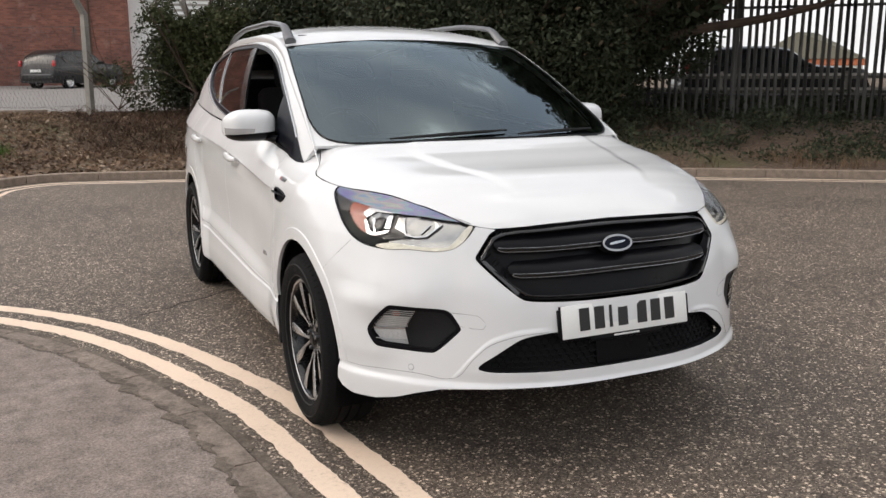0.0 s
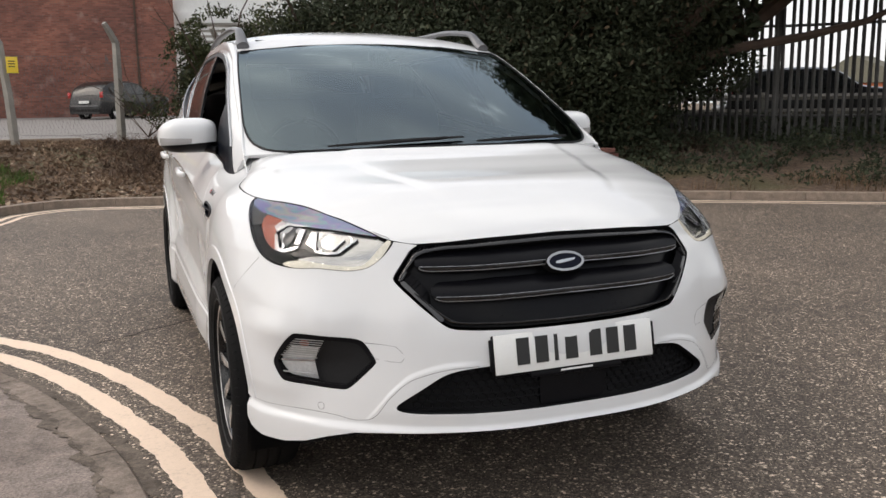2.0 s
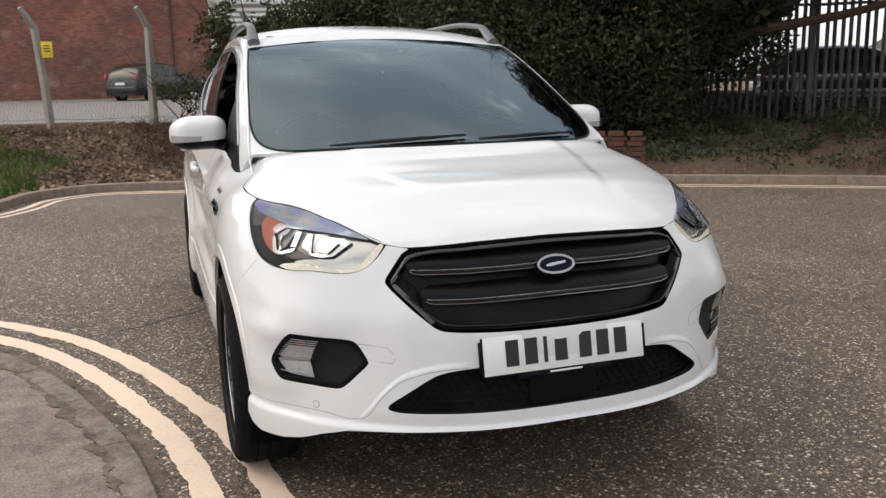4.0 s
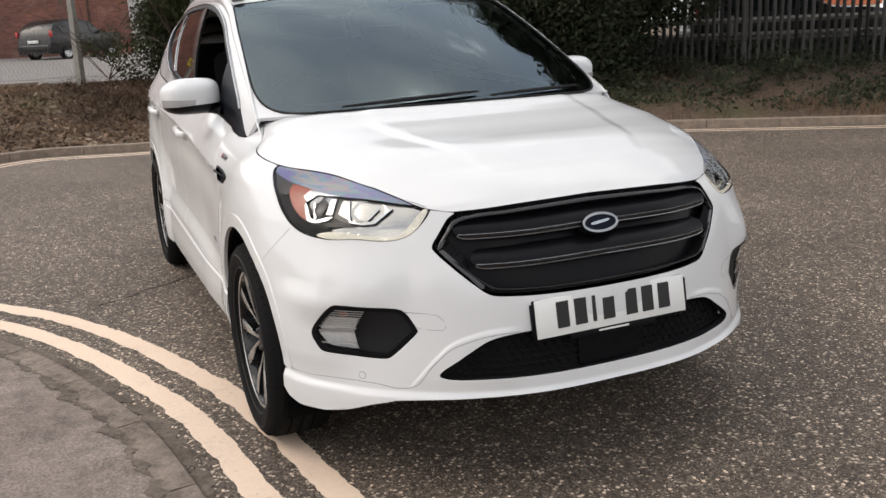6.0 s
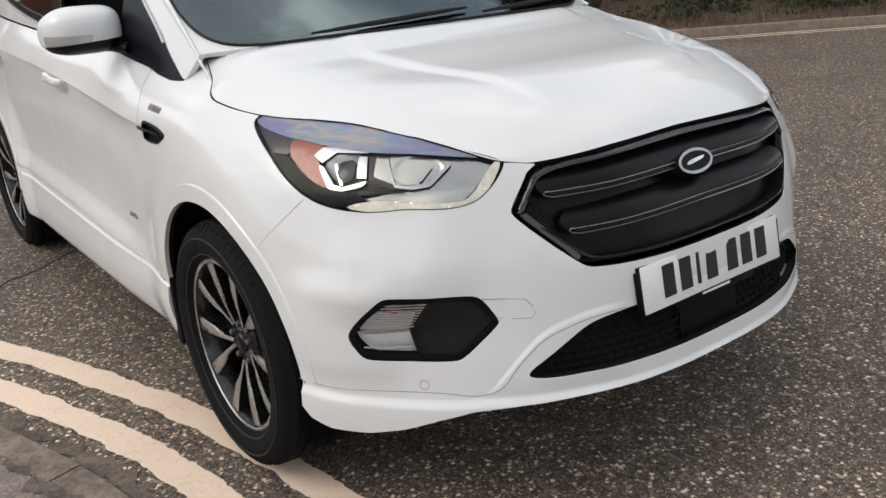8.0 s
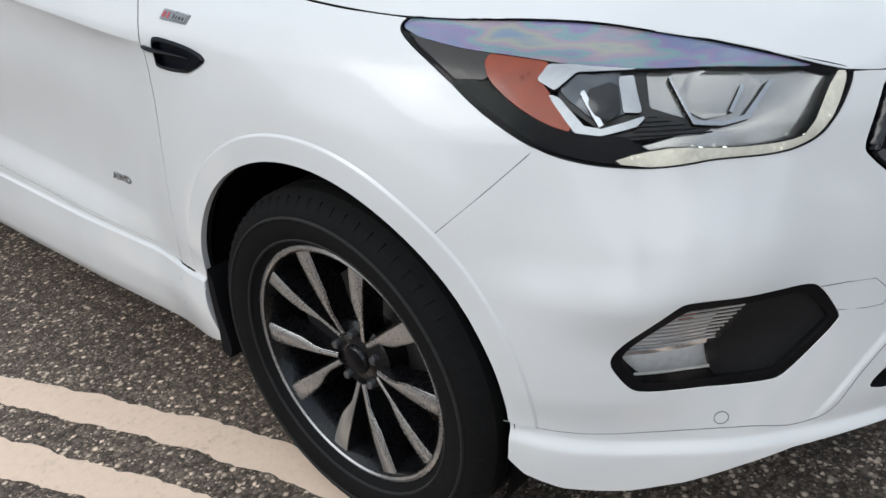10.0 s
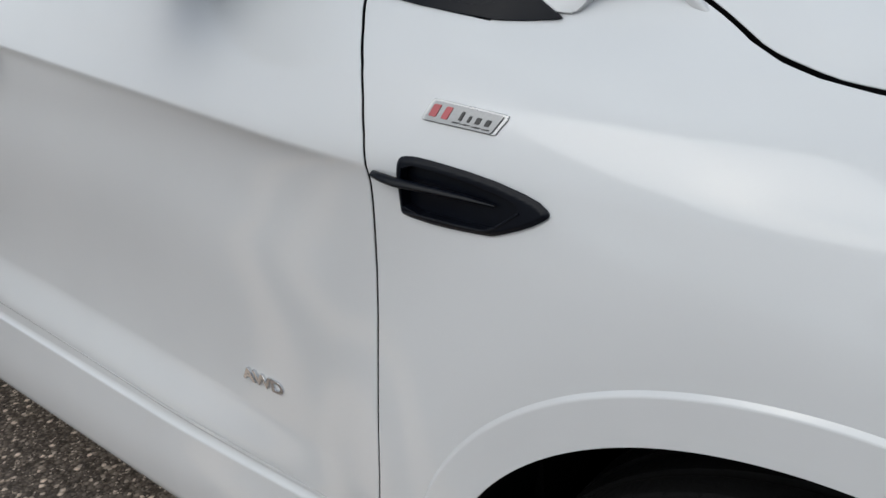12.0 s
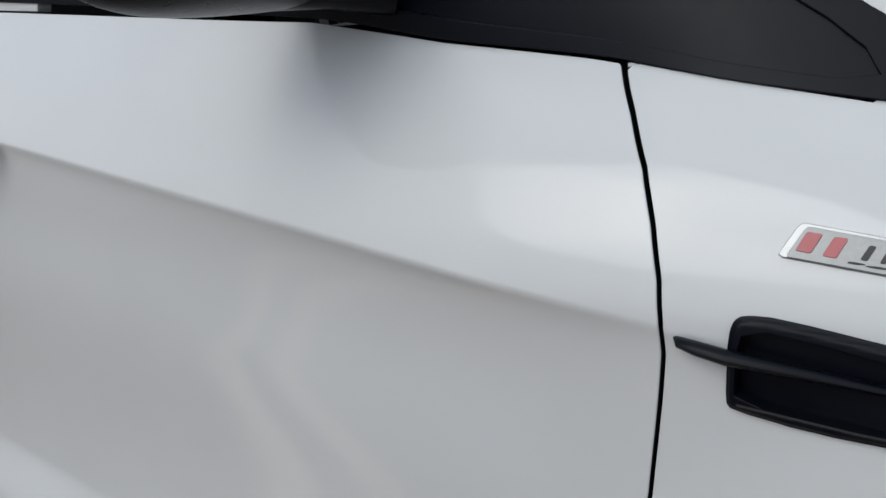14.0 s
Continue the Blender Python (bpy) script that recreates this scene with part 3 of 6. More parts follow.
def cut_grid(box, step, f):
    """A grid over box, cut along f = 0 and kept where f < 0: params, faces, cut edges."""
    a0, a1, b0, b1 = box
    na, nb = (max(2, int(math.ceil((hi - lo) / st)) + 1) for lo, hi, st in ((a0, a1, step[0]), (b0, b1, step[1])))
    A, B = np.meshgrid(np.linspace(a0, a1, na), np.linspace(b0, b1, nb), indexing="ij")
    F = f(A, B).ravel()
    F = np.where(np.abs(F) < 1e-6, 1e-6, F)
    pts = list(zip(A.ravel(), B.ravel()))
    inn = (F < 0).reshape(na, nb)
    count = inn[:-1, :-1].astype(int) + inn[1:, :-1] + inn[:-1, 1:] + inn[1:, 1:]
    faces, rim, made = [], [], {}
    for i, j in np.argwhere(count == 4):
        k = int(i) * nb + int(j)
        faces.append((k, k + nb, k + nb + 1, k + 1))

    def cut(p, q):
        key = (min(p, q), max(p, q))
        if key not in made:
            w = F[p] / (F[p] - F[q])
            pts.append(tuple((1 - w) * np.array(pts[p]) + w * np.array(pts[q])))
            made[key] = len(pts) - 1
        return made[key]

    for i, j in np.argwhere((count > 0) & (count < 4)):
        k = int(i) * nb + int(j)
        for tri in ((k, k + nb, k + nb + 1), (k, k + nb + 1, k + 1)):
            out, fresh = [], []
            for n in range(3):
                p, q = tri[n], tri[(n + 1) % 3]
                if F[p] < 0:
                    out.append(p), fresh.append(False)
                if (F[p] < 0) != (F[q] < 0):
                    out.append(cut(p, q)), fresh.append(True)
            if len(out) >= 3:
                faces.append(tuple(out))
                for n in range(len(out)):
                    m = (n + 1) % len(out)
                    if fresh[n] and fresh[m]:
                        rim.append((out[n], out[m]))
    used = sorted({v for g in faces for v in g})
    back = {v: n for n, v in enumerate(used)}
    return (np.array([pts[v] for v in used]), [tuple(back[v] for v in g) for g in faces],
            [(back[p], back[q]) for p, q in rim if p != q])


def panel(name, fmap, outline, mat, parent, holes=(), step=.012, gap=0.0, thick=.012, sign=1, label="", extra=None, pad=.02, shear=0.0):
    """A piece of the surface fmap inside an outline, with thickness turned inwards at its edges. holes: outlines taken out."""
    outline = np.asarray(outline, float)
    holes = [np.asarray(h, float) for h in holes]
    step = (step, step) if np.isscalar(step) else step

    def f(a, b):
        d = sdf(outline, a, b) + gap
        for h in holes:
            d = np.maximum(d, -sdf(h, a, b) + gap)
        return d if extra is None else np.maximum(d, extra(a, b))
    flat = outline - np.stack([outline[:, 0] * 0, outline[:, 0] * shear], -1)
    lo, hi = flat.min(0), flat.max(0)
    P, faces, rim = cut_grid((lo[0] - pad, hi[0] + pad, lo[1] - pad, hi[1] + pad), step, lambda a, b: f(a, b + shear * a))
    P[:, 1] += shear * P[:, 0]
    e = 1e-3 if step[0] < .5 else 1e-3
    V = fmap(P[:, 0], P[:, 1])
    da = fmap(P[:, 0] + e, P[:, 1]) - fmap(P[:, 0] - e, P[:, 1])
    db = fmap(P[:, 0], P[:, 1] + e) - fmap(P[:, 0], P[:, 1] - e)
    N = np.cross(da, db) * sign
    N /= np.linalg.norm(N, axis=1)[:, None] + 1e-12
    if sign < 0:
        faces = [g[::-1] for g in faces]
        rim = [(q, p) for p, q in rim]
    verts, normals = [V], [N]
    if thick > 0 and rim:
        n0 = len(V)
        ids = sorted({v for s in rim for v in s})
        at = {v: n for n, v in enumerate(ids)}
        side = np.zeros((len(ids), 3))
        for p, q in rim:
            w = np.cross(V[q] - V[p], N[p] + N[q])
            for v in (p, q):
                side[at[v]] += w / (np.linalg.norm(w) + 1e-12)
        side /= np.linalg.norm(side, axis=1)[:, None] + 1e-12
        edge = V[ids]
        r = min(.0012, thick * .3)
        ring1 = edge + side * r * .45 - N[ids] * r * .45
        ring2 = edge + side * r * .6 - N[ids] * r * 1.1
        ring3 = ring2 - N[ids] * thick
        k = len(ids)
        verts += [edge, ring1, ring2, ring3]
        mix = (N[ids] + side)
        mix /= np.linalg.norm(mix, axis=1)[:, None]
        normals += [N[ids], mix, side, side]
        for p, q in rim:
            a, b = at[p], at[q]
            for lev in range(3):
                o, o2 = n0 + lev * k, n0 + (lev + 1) * k
                faces.append((o + b, o + a, o2 + a, o2 + b))
    ob = mesh_object(name, np.concatenate(verts), faces, mat, parent, label, np.concatenate(normals))
    if thick > .015 and rim:
        ob.data.materials.append(M["liner"])
        for k in range(1, len(rim) + 1):
            ob.data.polygons[len(faces) - 3 * k + 2].material_index = 1
    return ob


def box_bm(bm, size, at=(0, 0, 0), turn=None, bevel=0.0, segments=2):
    m = Matrix.Translation(at) @ (turn.to_4x4() if turn is not None else Matrix()) @ Matrix.Diagonal((*size, 1))
    made = bmesh.ops.create_cube(bm, size=1, matrix=m)["verts"]
    if bevel:
        edges = list({e for v in made for e in v.link_edges})
        bmesh.ops.bevel(bm, geom=edges, offset=bevel, segments=segments, profile=.5, affect="EDGES")
    return bm


def tube(points, radius, sides=8, bm=None, squash=(1, 1), up=(0, 0, 1), caps=True):
    """A round or oval bar along points; radius: a number or one each."""
    bm = bm or bmesh.new()
    pts = [Vector(p) for p in points]
    radii = [radius] * len(pts) if np.isscalar(radius) else list(radius)
    rings = []
    for n, p in enumerate(pts):
        d = (pts[min(n + 1, len(pts) - 1)] - pts[max(n - 1, 0)]).normalized()
        a = d.cross(Vector(up))
        a = a.normalized() if a.length > 1e-4 else d.orthogonal().normalized()
        b = a.cross(d).normalized()
        rings.append([bm.verts.new(p + (a * math.cos(k * math.tau / sides) * squash[0] + b * math.sin(k * math.tau / sides) * squash[1]) * radii[n])
                      for k in range(sides)])
    for r, q in zip(rings, rings[1:]):
        for k in range(sides):
            bm.faces.new((r[k], r[(k + 1) % sides], q[(k + 1) % sides], q[k]))
    if caps:
        bm.faces.new(rings[0][::-1])
        bm.faces.new(rings[-1])
    return bm


def lathe(profile, axis="x", sides=48, bm=None, closed=True):
    """Turn (radius, along) pairs round an axis."""
    bm = bm or bmesh.new()
    rings = []
    for r, h in profile:
        ring = []
        for k in range(sides):
            c, s = math.cos(k * math.tau / sides) * r, math.sin(k * math.tau / sides) * r
            ring.append(bm.verts.new((h, c, s) if axis == "x" else (c, s, h)))
        rings.append(ring)
    for r, q in zip(rings, rings[1:]):
        for k in range(sides):
            bm.faces.new((r[k], q[k], q[(k + 1) % sides], r[(k + 1) % sides]))
    return bm


# ---- road, pavement, verge ----
def offset_line(points, n=160):
    q = spline_open(points, n)
    t = np.gradient(q, axis=0)
    t /= np.linalg.norm(t, axis=1)[:, None]
    return q, np.stack([t[:, 1], -t[:, 0]], -1)


def spline_open(points, n):
    p = np.array(points, float)
    k = np.r_[0, np.cumsum(np.linalg.norm(np.diff(p, axis=0), axis=1))]
    m = np.gradient(p, k, axis=0)
    t = np.linspace(0, k[-1], n)
    i = np.clip(np.searchsorted(k, t, side="right") - 1, 0, len(k) - 2)
    h = (k[i + 1] - k[i])[:, None]
    a = ((t - k[i]) / (k[i + 1] - k[i]))[:, None]
    return ((1 + 2 * a) * (1 - a) ** 2 * p[i] + a * (1 - a) ** 2 * h * m[i] + a * a * (3 - 2 * a) * p[i + 1] + a * a * (a - 1) * h * m[i + 1])


def ribbon(line, o0, o1, z0, z1, bm=None, wobble=0.0, skirt=0.0):
    """A strip along a line between two offsets to its right-hand side."""
    q, nrm = line
    bm = bm or bmesh.new()
    rows = []
    for k in range(len(q)):
        w = wobble * noise.noise(Vector((q[k][0] * 9, q[k][1] * 9, o0)))
        w2 = wobble * noise.noise(Vector((q[k][0] * 9, q[k][1] * 9, o1 + 5)))
        if wobble:
            w += wobble * .7 * noise.noise(Vector((q[k][0] * 41, q[k][1] * 41, o0)))
            w2 += wobble * .7 * noise.noise(Vector((q[k][0] * 41, q[k][1] * 41, o1 + 5)))
        a, b = q[k] + nrm[k] * (o0 + w), q[k] + nrm[k] * (o1 + w2)
        row = [bm.verts.new((*a, z0)), bm.verts.new((*b, z1))]
        if skirt:
            row = [bm.verts.new((*a, z0 - skirt))] + row + [bm.verts.new((*b, z1 - skirt))]
        rows.append(row)
    for r, s in zip(rows, rows[1:]):
        for k in range(len(r) - 1):
            bm.faces.new((r[k], r[k + 1], s[k + 1], s[k]))
    bmesh.ops.recalc_face_normals(bm, faces=bm.faces)
    if bm.faces and sum(f.normal.z for f in bm.faces) < 0:
        bmesh.ops.reverse_faces(bm, faces=bm.faces)
    return bm


# edge of the near pavement's double line, and the kerb across the road; both run so that the road lies on the chosen side
NEAR = ((-14, 4.6), (-6, 3.75), (-3.4, 2.95), (-2.1, 2.12), (-1.80, 1.74), (-1.54, 1.28), (-1.33, .76), (-1.165, .24), (-1.065, -.32), (-1.01, -.75), (-.965, -1.5), (-.95, -3), (-.95, -9))
FAR = ((-30, 4.4), (-12, 5.7), (-4.6, 6.6), (-3.25, 7.2), (-2.78, 7.95), (-2.50, 8.85), (-1.95, 9.32), (-.6, 9.12), (2, 8.15), (5.6, 6.45), (7.6, 5.1), (12, 1.9), (24, -7))
near, far = offset_line(NEAR, 260), offset_line(FAR, 320)

bm = bmesh.new()
bmesh.ops.create_grid(bm, x_segments=40, y_segments=40, size=1, matrix=Matrix.Translation((0, -5, 0)) @ Matrix.Diagonal((60, 45, 1, 1)))
tagged(part("road", bm, M["asphalt"], None, flat=True), "speckled grey-brown asphalt road", "road", kind="structure")
for o0, o1, name in ((-.10, .0, "yellow_line"), (-.305, -.205, "yellow_line")):
    tagged(part(name, ribbon(offset_line(NEAR, 1500), o0, o1, .003, .003, wobble=.012), M["yellow"], None, flat=True), "worn cream-yellow line painted along the road edge", "road marking", "double yellow lines", "structure")
for o0, o1 in ((.16, .24), (.33, .40)):
    tagged(part("yellow_line", ribbon(far, o0, o1, .003, .003, wobble=.012), M["yellow"], None, flat=True), "faded yellow line along the far kerb", "road marking", "far yellow lines", "structure")


def beyond(x, y):
    """Distance past the far kerb, negative on the road."""
    d = np.hypot(far[0][:, 0, None] - x.ravel(), far[0][:, 1, None] - y.ravel())
    k = d.argmin(0)
    v = np.stack([x.ravel(), y.ravel()], -1) - far[0][k]
    return (np.sign(-(v * far[1][k]).sum(1)) * d.min(0)).reshape(x.shape)


def verge_z(x, y):
    d = beyond(x, y)
    bumps = np.array([noise.noise(Vector((a * .9, b * .9, 0))) * .05 + noise.noise(Vector((a * 3.1, b * 3.1, 3))) * .025 for a, b in zip(x.ravel(), y.ravel())]).reshape(x.shape)
    left = smooth(2.5, -1.5, x)
    rise = .44 * smooth(0, 5.5, d) + .12 * left * smooth(2, 6, d)
    return np.where(d > .20, .085 + rise + bumps * smooth(.1, 1.0, d) * smooth(40, 12, d), -.06)


ys = np.r_[np.linspace(-400, -40, 6), np.linspace(-30, 3, 12), np.linspace(3.4, 24, 110), np.linspace(25, 60, 18), np.linspace(80, 500, 7)]
xs = np.r_[np.linspace(-500, -50, 7), np.linspace(-40, -9, 14), np.linspace(-8.6, 24, 170), np.linspace(25, 60, 16), np.linspace(80, 500, 7)]
X, Y = np.meshgrid(xs, ys, indexing="ij")
Z = verge_z(X, Y)
nx, ny = X.shape
faces = [(i * ny + j, (i + 1) * ny + j, (i + 1) * ny + j + 1, i * ny + j + 1) for i in range(nx - 1) for j in range(ny - 1)]
tagged(mesh_object("ground", xyz(X, Y, Z).reshape(-1, 3), faces, M["earth"]), "brown earth verge with leaf litter", "ground", kind="structure")

# kerbs: single stones with joints
def kerb_stones(line, o0, o1, z, length, name, parent, lo, hi, mat, drop=.12):
    q, nrm = line
    s = np.r_[0, np.cumsum(np.linalg.norm(np.diff(q, axis=0), axis=1))]
    k = lo
    while k < hi:
        bm = bmesh.new()
        cols = []
        for a in np.linspace(k + .004, min(k + length, hi) - .004, 5):
            p = np.array([np.interp(a, s, q[:, c]) for c in (0, 1)])
            w = np.array([np.interp(a, s, nrm[:, c]) for c in (0, 1)])
            e0, e1 = p + w * o0, p + w * o1
            c = .008
            cols.append([bm.verts.new((*v, h)) for v, h in ((e0, -drop), (e0, z - c), (e0 + w * np.sign(o1 - o0) * c, z), (e1 - w * np.sign(o1 - o0) * c, z), (e1, z - c), (e1, -drop))])
        for u, v in zip(cols, cols[1:]):
            for e in range(5):
                bm.faces.new((u[e], v[e], v[e + 1], u[e + 1]))
        bm.faces.new(cols[0]), bm.faces.new(cols[-1][::-1])
        bmesh.ops.recalc_face_normals(bm, faces=bm.faces)
        part(name, bm, mat, parent)
        k += length


far_kerb = thing("kerb", "weathered concrete kerb along the far side of the road", "kerb", kind="structure")
kerb_stones(far, 0, -.13, .105, .91, "kerb_stone", far_kerb, 24.0, 50.0, M["kerb"])
near_kerb = thing("kerb", "worn flush kerb stones round the pavement corner", "kerb", kind="structure")
kerb_stones(near, .10, .215, .018, .60, "kerb_stone", near_kerb, 6.0, 19.5, M["edging"])


tagged(part("gutter_grit", ribbon(offset_line(NEAR, 1100), .040, .106, .0025, .0035, wobble=.050), M["grit"], None, flat=True), "dark grit and dirt lying in the gutter", "dirt", kind="structure")
tagged(part("gutter_grit", ribbon(offset_line(NEAR, 1100), .200, .236, .0195, .0200, wobble=.045), M["grit"], None, flat=True), "dirt and moss along the back of the kerb stones", "dirt", kind="structure")


def inland(a, b):
    """How far a place lies short of the pavement's edge; negative on the pavement."""
    d2 = (near[0][:, 0, None] - a.ravel()) ** 2 + (near[0][:, 1, None] - b.ravel()) ** 2
    k = d2.argmin(0)
    v = np.stack([a.ravel(), b.ravel()], -1) - near[0][k]
    return (.213 - np.sign((v * near[1][k]).sum(1)) * np.sqrt(d2.min(0))).reshape(a.shape)


flat_at, faces, _ = cut_grid((-13.8, -.4, -8.8, 4.4), (.11, .11), inland)
tagged(mesh_object("pavement", xyz(flat_at[:, 0], flat_at[:, 1], .016 + .006 * smooth(0, 4, -flat_at[:, 0] - 1)), faces, M["path"]), "smooth brownish-grey asphalt pavement", "pavement", kind="structure")
# crack in the road
pts = [(-1.36, 1.96), (-1.22, 2.02), (-1.08, 2.15), (-.95, 2.2), (-.80, 2.33), (-.5, 2.45), (-.2, 2.62)]
q = spline_open(pts, 60)
bm = bmesh.new()
rows = [[bm.verts.new((x, y + .006 * s + .02 * noise.noise(Vector((x * 14, y * 14, 0))), .002)) for s in (-1, 1)] for x, y in q]
for r, s in zip(rows, rows[1:]):
    bm.faces.new((r[0], s[0], s[1], r[1]))
tagged(part("road_crack", bm, M["liner"], None, flat=True), "thin dark crack across the asphalt", "crack", kind="structure")


# ---- beyond the road ----
rnd = random.Random(7)


def at_height(x, y):
    return float(verge_z(np.array([[x]], float), np.array([[y]], float))[0, 0])


def leaf_cloud(blobs, count, size, seed, gaps=.32):
    """Leaves filling a group of lumps: points thin out where the noise is low, so that the outline is uneven."""
    r = np.random.RandomState(seed)
    vol = np.array([b[3] * b[4] * b[5] for b in blobs]) ** .8
    pick = r.choice(len(blobs), count, p=vol / vol.sum())
    b = np.array(blobs)[pick]
    d = r.normal(size=(count, 3))
    d /= np.linalg.norm(d, axis=1)[:, None]
    rad = r.uniform(.25, 1, count) ** .45
    p = b[:, :3] + d * b[:, 3:6] * rad[:, None] * r.uniform(.88, 1.14, count)[:, None]
    keep = np.array([noise.noise(Vector(q) * 1.3) + .5 * noise.noise(Vector(q) * 3.7) > -gaps for q in p])
    p = p[keep]
    n = len(p)
    a = r.normal(size=(n, 3))
    a /= np.linalg.norm(a, axis=1)[:, None]
    c = np.cross(a, r.normal(size=(n, 3)))
    c /= np.linalg.norm(c, axis=1)[:, None]
    s = size * r.uniform(.6, 1.35, n)[:, None]
    v = np.stack([p - a * s, p + c * s * .42, p + a * s, p - c * s * .42], 1).reshape(-1, 3)
    return v, [(4 * k, 4 * k + 1, 4 * k + 2, 4 * k + 3) for k in range(n)]


def limbs(base, top, radius, forks, seed, spread=1.0):
    r = random.Random(seed)
    bm = bmesh.new()
    b, t = Vector(base), Vector(top)
    mid = [b.lerp(t, k / 6) + Vector((r.uniform(-.12, .12), r.uniform(-.12, .12), 0)) * (k > 0) for k in range(7)]
    tube(mid, [radius * (1 - .11 * k) for k in range(7)], 8, bm)
    for k in range(forks):
        s = mid[r.randint(2, 5)]
        e = s + Vector((r.uniform(-1, 1) * spread, r.uniform(-1, 1) * spread, r.uniform(.3, 1.2) * spread))
        m = s.lerp(e, .5) + Vector((r.uniform(-.15, .15), r.uniform(-.15, .15), .12))
        tube([s, m, e], [radius * .42, radius * .28, radius * .08], 6, bm)
    return bm


def tree(name, label, base, blobs, count, size, seed, mat, trunk=.16, forks=9, category="tree", gaps=.32):
    t = thing(name, label, category)
    top = max(blobs, key=lambda b: b[2])
    part("trunk", limbs(base, (top[0], top[1], top[2] * .9), trunk, forks, seed, 1.6), M["bark"], t)
    v, f = leaf_cloud(blobs, count, size, seed, gaps)
    mesh_object("crown", v, f, mat, t, smoothed=False)
    return t


def lumps(cx, cy, z0, z1, spread, n, size, seed):
    r = random.Random(seed)
    return [(cx + r.uniform(-1, 1) * spread, cy + r.uniform(-1, 1) * spread, z0 + (z1 - z0) * (k + .5) / n, size * r.uniform(.7, 1.2), size * r.uniform(.7, 1.2), size * r.uniform(.55, .9)) for k in range(n)]


# service road and brick building
bm = bmesh.new()
bmesh.ops.create_grid(bm, x_segments=12, y_segments=12, size=1, matrix=Matrix.Translation((-14, 30.5, .86)) @ Matrix.Rotation(radians(-3), 4, "Z") @ Matrix.Rotation(radians(.9), 4, "X") @ Matrix.Diagonal((26, 13, 1, 1)))
tagged(part("service_road", bm, M["tarmac"], None, flat=True), "pale grey tarmac yard in front of the brick building", "road", kind="structure")
service_kerb = thing("kerb", "pale kerb along the yard", "kerb", kind="structure")
for k in range(14):
    part("kerb_stone", box_bm(bmesh.new(), (.90, .14, .2), (-14 + k * .91, 17.35 - k * .048, .62), Matrix.Rotation(radians(-3), 3, "Z"), .01), M["kerb"], service_kerb)
building = thing("brick_building", "long red brick industrial building with white window bands", "building", at=Matrix.Translation((-.80, 40.2, .80)) @ Matrix.Rotation(radians(-4), 4, "Z"))
part("wall", box_bm(bmesh.new(), (46, .4, 8.5), (-20.1, 0, 4.25)), M["brick"], building, "red brick wall with pale bloom")
part("parapet", box_bm(bmesh.new(), (46.2, .6, .25), (-20.1, 0, 8.6)), M["concrete"], building)
part("return_wall", box_bm(bmesh.new(), (14.8, .4, 7.0), (10.2, .8, 3.5)), M["white_panel"], building, "pale rendered wall")
part("fascia", box_bm(bmesh.new(), (9.0, .25, .5), (7.6, .5, 4.8), bevel=.02), M["white_panel"], building, "white fascia board")
for k in range(9):
    part("shutter_slat", box_bm(bmesh.new(), (7.6, .05, .20), (7.7, .62, 4.40 - k * .25), Matrix.Rotation(radians(18), 3, "X"), .008), M["concrete"], building)
for x in (-13.5, 1.2):
    part("drainpipe", tube([(x, -.25, 0), (x, -.25, 8.3)], .045, 8), M["bark"], building, "dark brown cast drainpipe")

# concrete fence posts with wire
posts = []
for n, (x, y) in enumerate(((-6.8, 15.8), (-4.8, 15.6), (-2.87, 15.4), (-.95, 15.2), (1.0, 15.0))):
    lean = (-.10, -.05, -.075, .012, .02)[n]
    h = at_height(x, y) - .05
    t = thing("fence_post", "weathered concrete fence post with a cranked top", "fence post", "concrete fence posts")
    bm = bmesh.new()
    tube([(x, y, h), (x + lean * .5, y, h + .95), (x + lean * 1.6, y, h + 1.98), (x + lean * 1.6 - .10, y - .10, h + 2.18), (x + lean * 1.6 - .19, y - .18, h + 2.34)], [.085, .08, .072, .062, .05], 4, bm, up=(0, 1, .3))
    part("post", bm, M["concrete"], t, flat=True)
    posts.append(Vector((x, y, h)))
wires = tagged(new("wire_fence"), "thin rusty chain-link wire between the concrete posts", "fence")
bm = bmesh.new()
for a, b in zip(posts, posts[1:]):
    for k in range(3):
        z = .25 + k * .75
        tube([a + Vector((-.12 * z * .8, 0, z)), a.lerp(b, .5) + Vector((-.12 * z * .8, 0, z - .03)), b + Vector((-.12 * z * .8, 0, z))], .003, 4, bm, caps=False)
    for k in range(28):
        for s in (0, 1):
            p = a.lerp(b, k / 28)
            q = a.lerp(b, min(1, max(0, k / 28 + (.28 if s else -.28))))
            tube([p + Vector((-.02, 0, .2)), q + Vector((-.18, 0, 1.75))], .0016, 3, bm, caps=False)
part("wire_mesh", bm, M["steel"], wires)
sign = thing("yellow_sign", "small yellow notice on the wire fence", "sign")
part("sign_plate", box_bm(bmesh.new(), (.20, .008, .30), (-2.79, 15.31, 2.15), Matrix.Rotation(radians(8), 3, "Z"), .003), M["yellow_sign"], sign)
for k in range(3):
    part("text_bar", box_bm(bmesh.new(), (.11, .004, .018), (-2.795, 15.302, 2.22 - k * .05), Matrix.Rotation(radians(8), 3, "Z")), M["ink"], sign)

STACK = (5.2, 7.75)
# palisade fence
fence = thing("palisade_fence", "grey steel palisade fence with pointed pales", "fence")
f0, f1 = Vector((8.0, 11.85, 0)), Vector((17.0, 3.75, 0))
d = (f1 - f0).normalized()
length = (f1 - f0).length
ang = math.atan2(d.y, d.x)


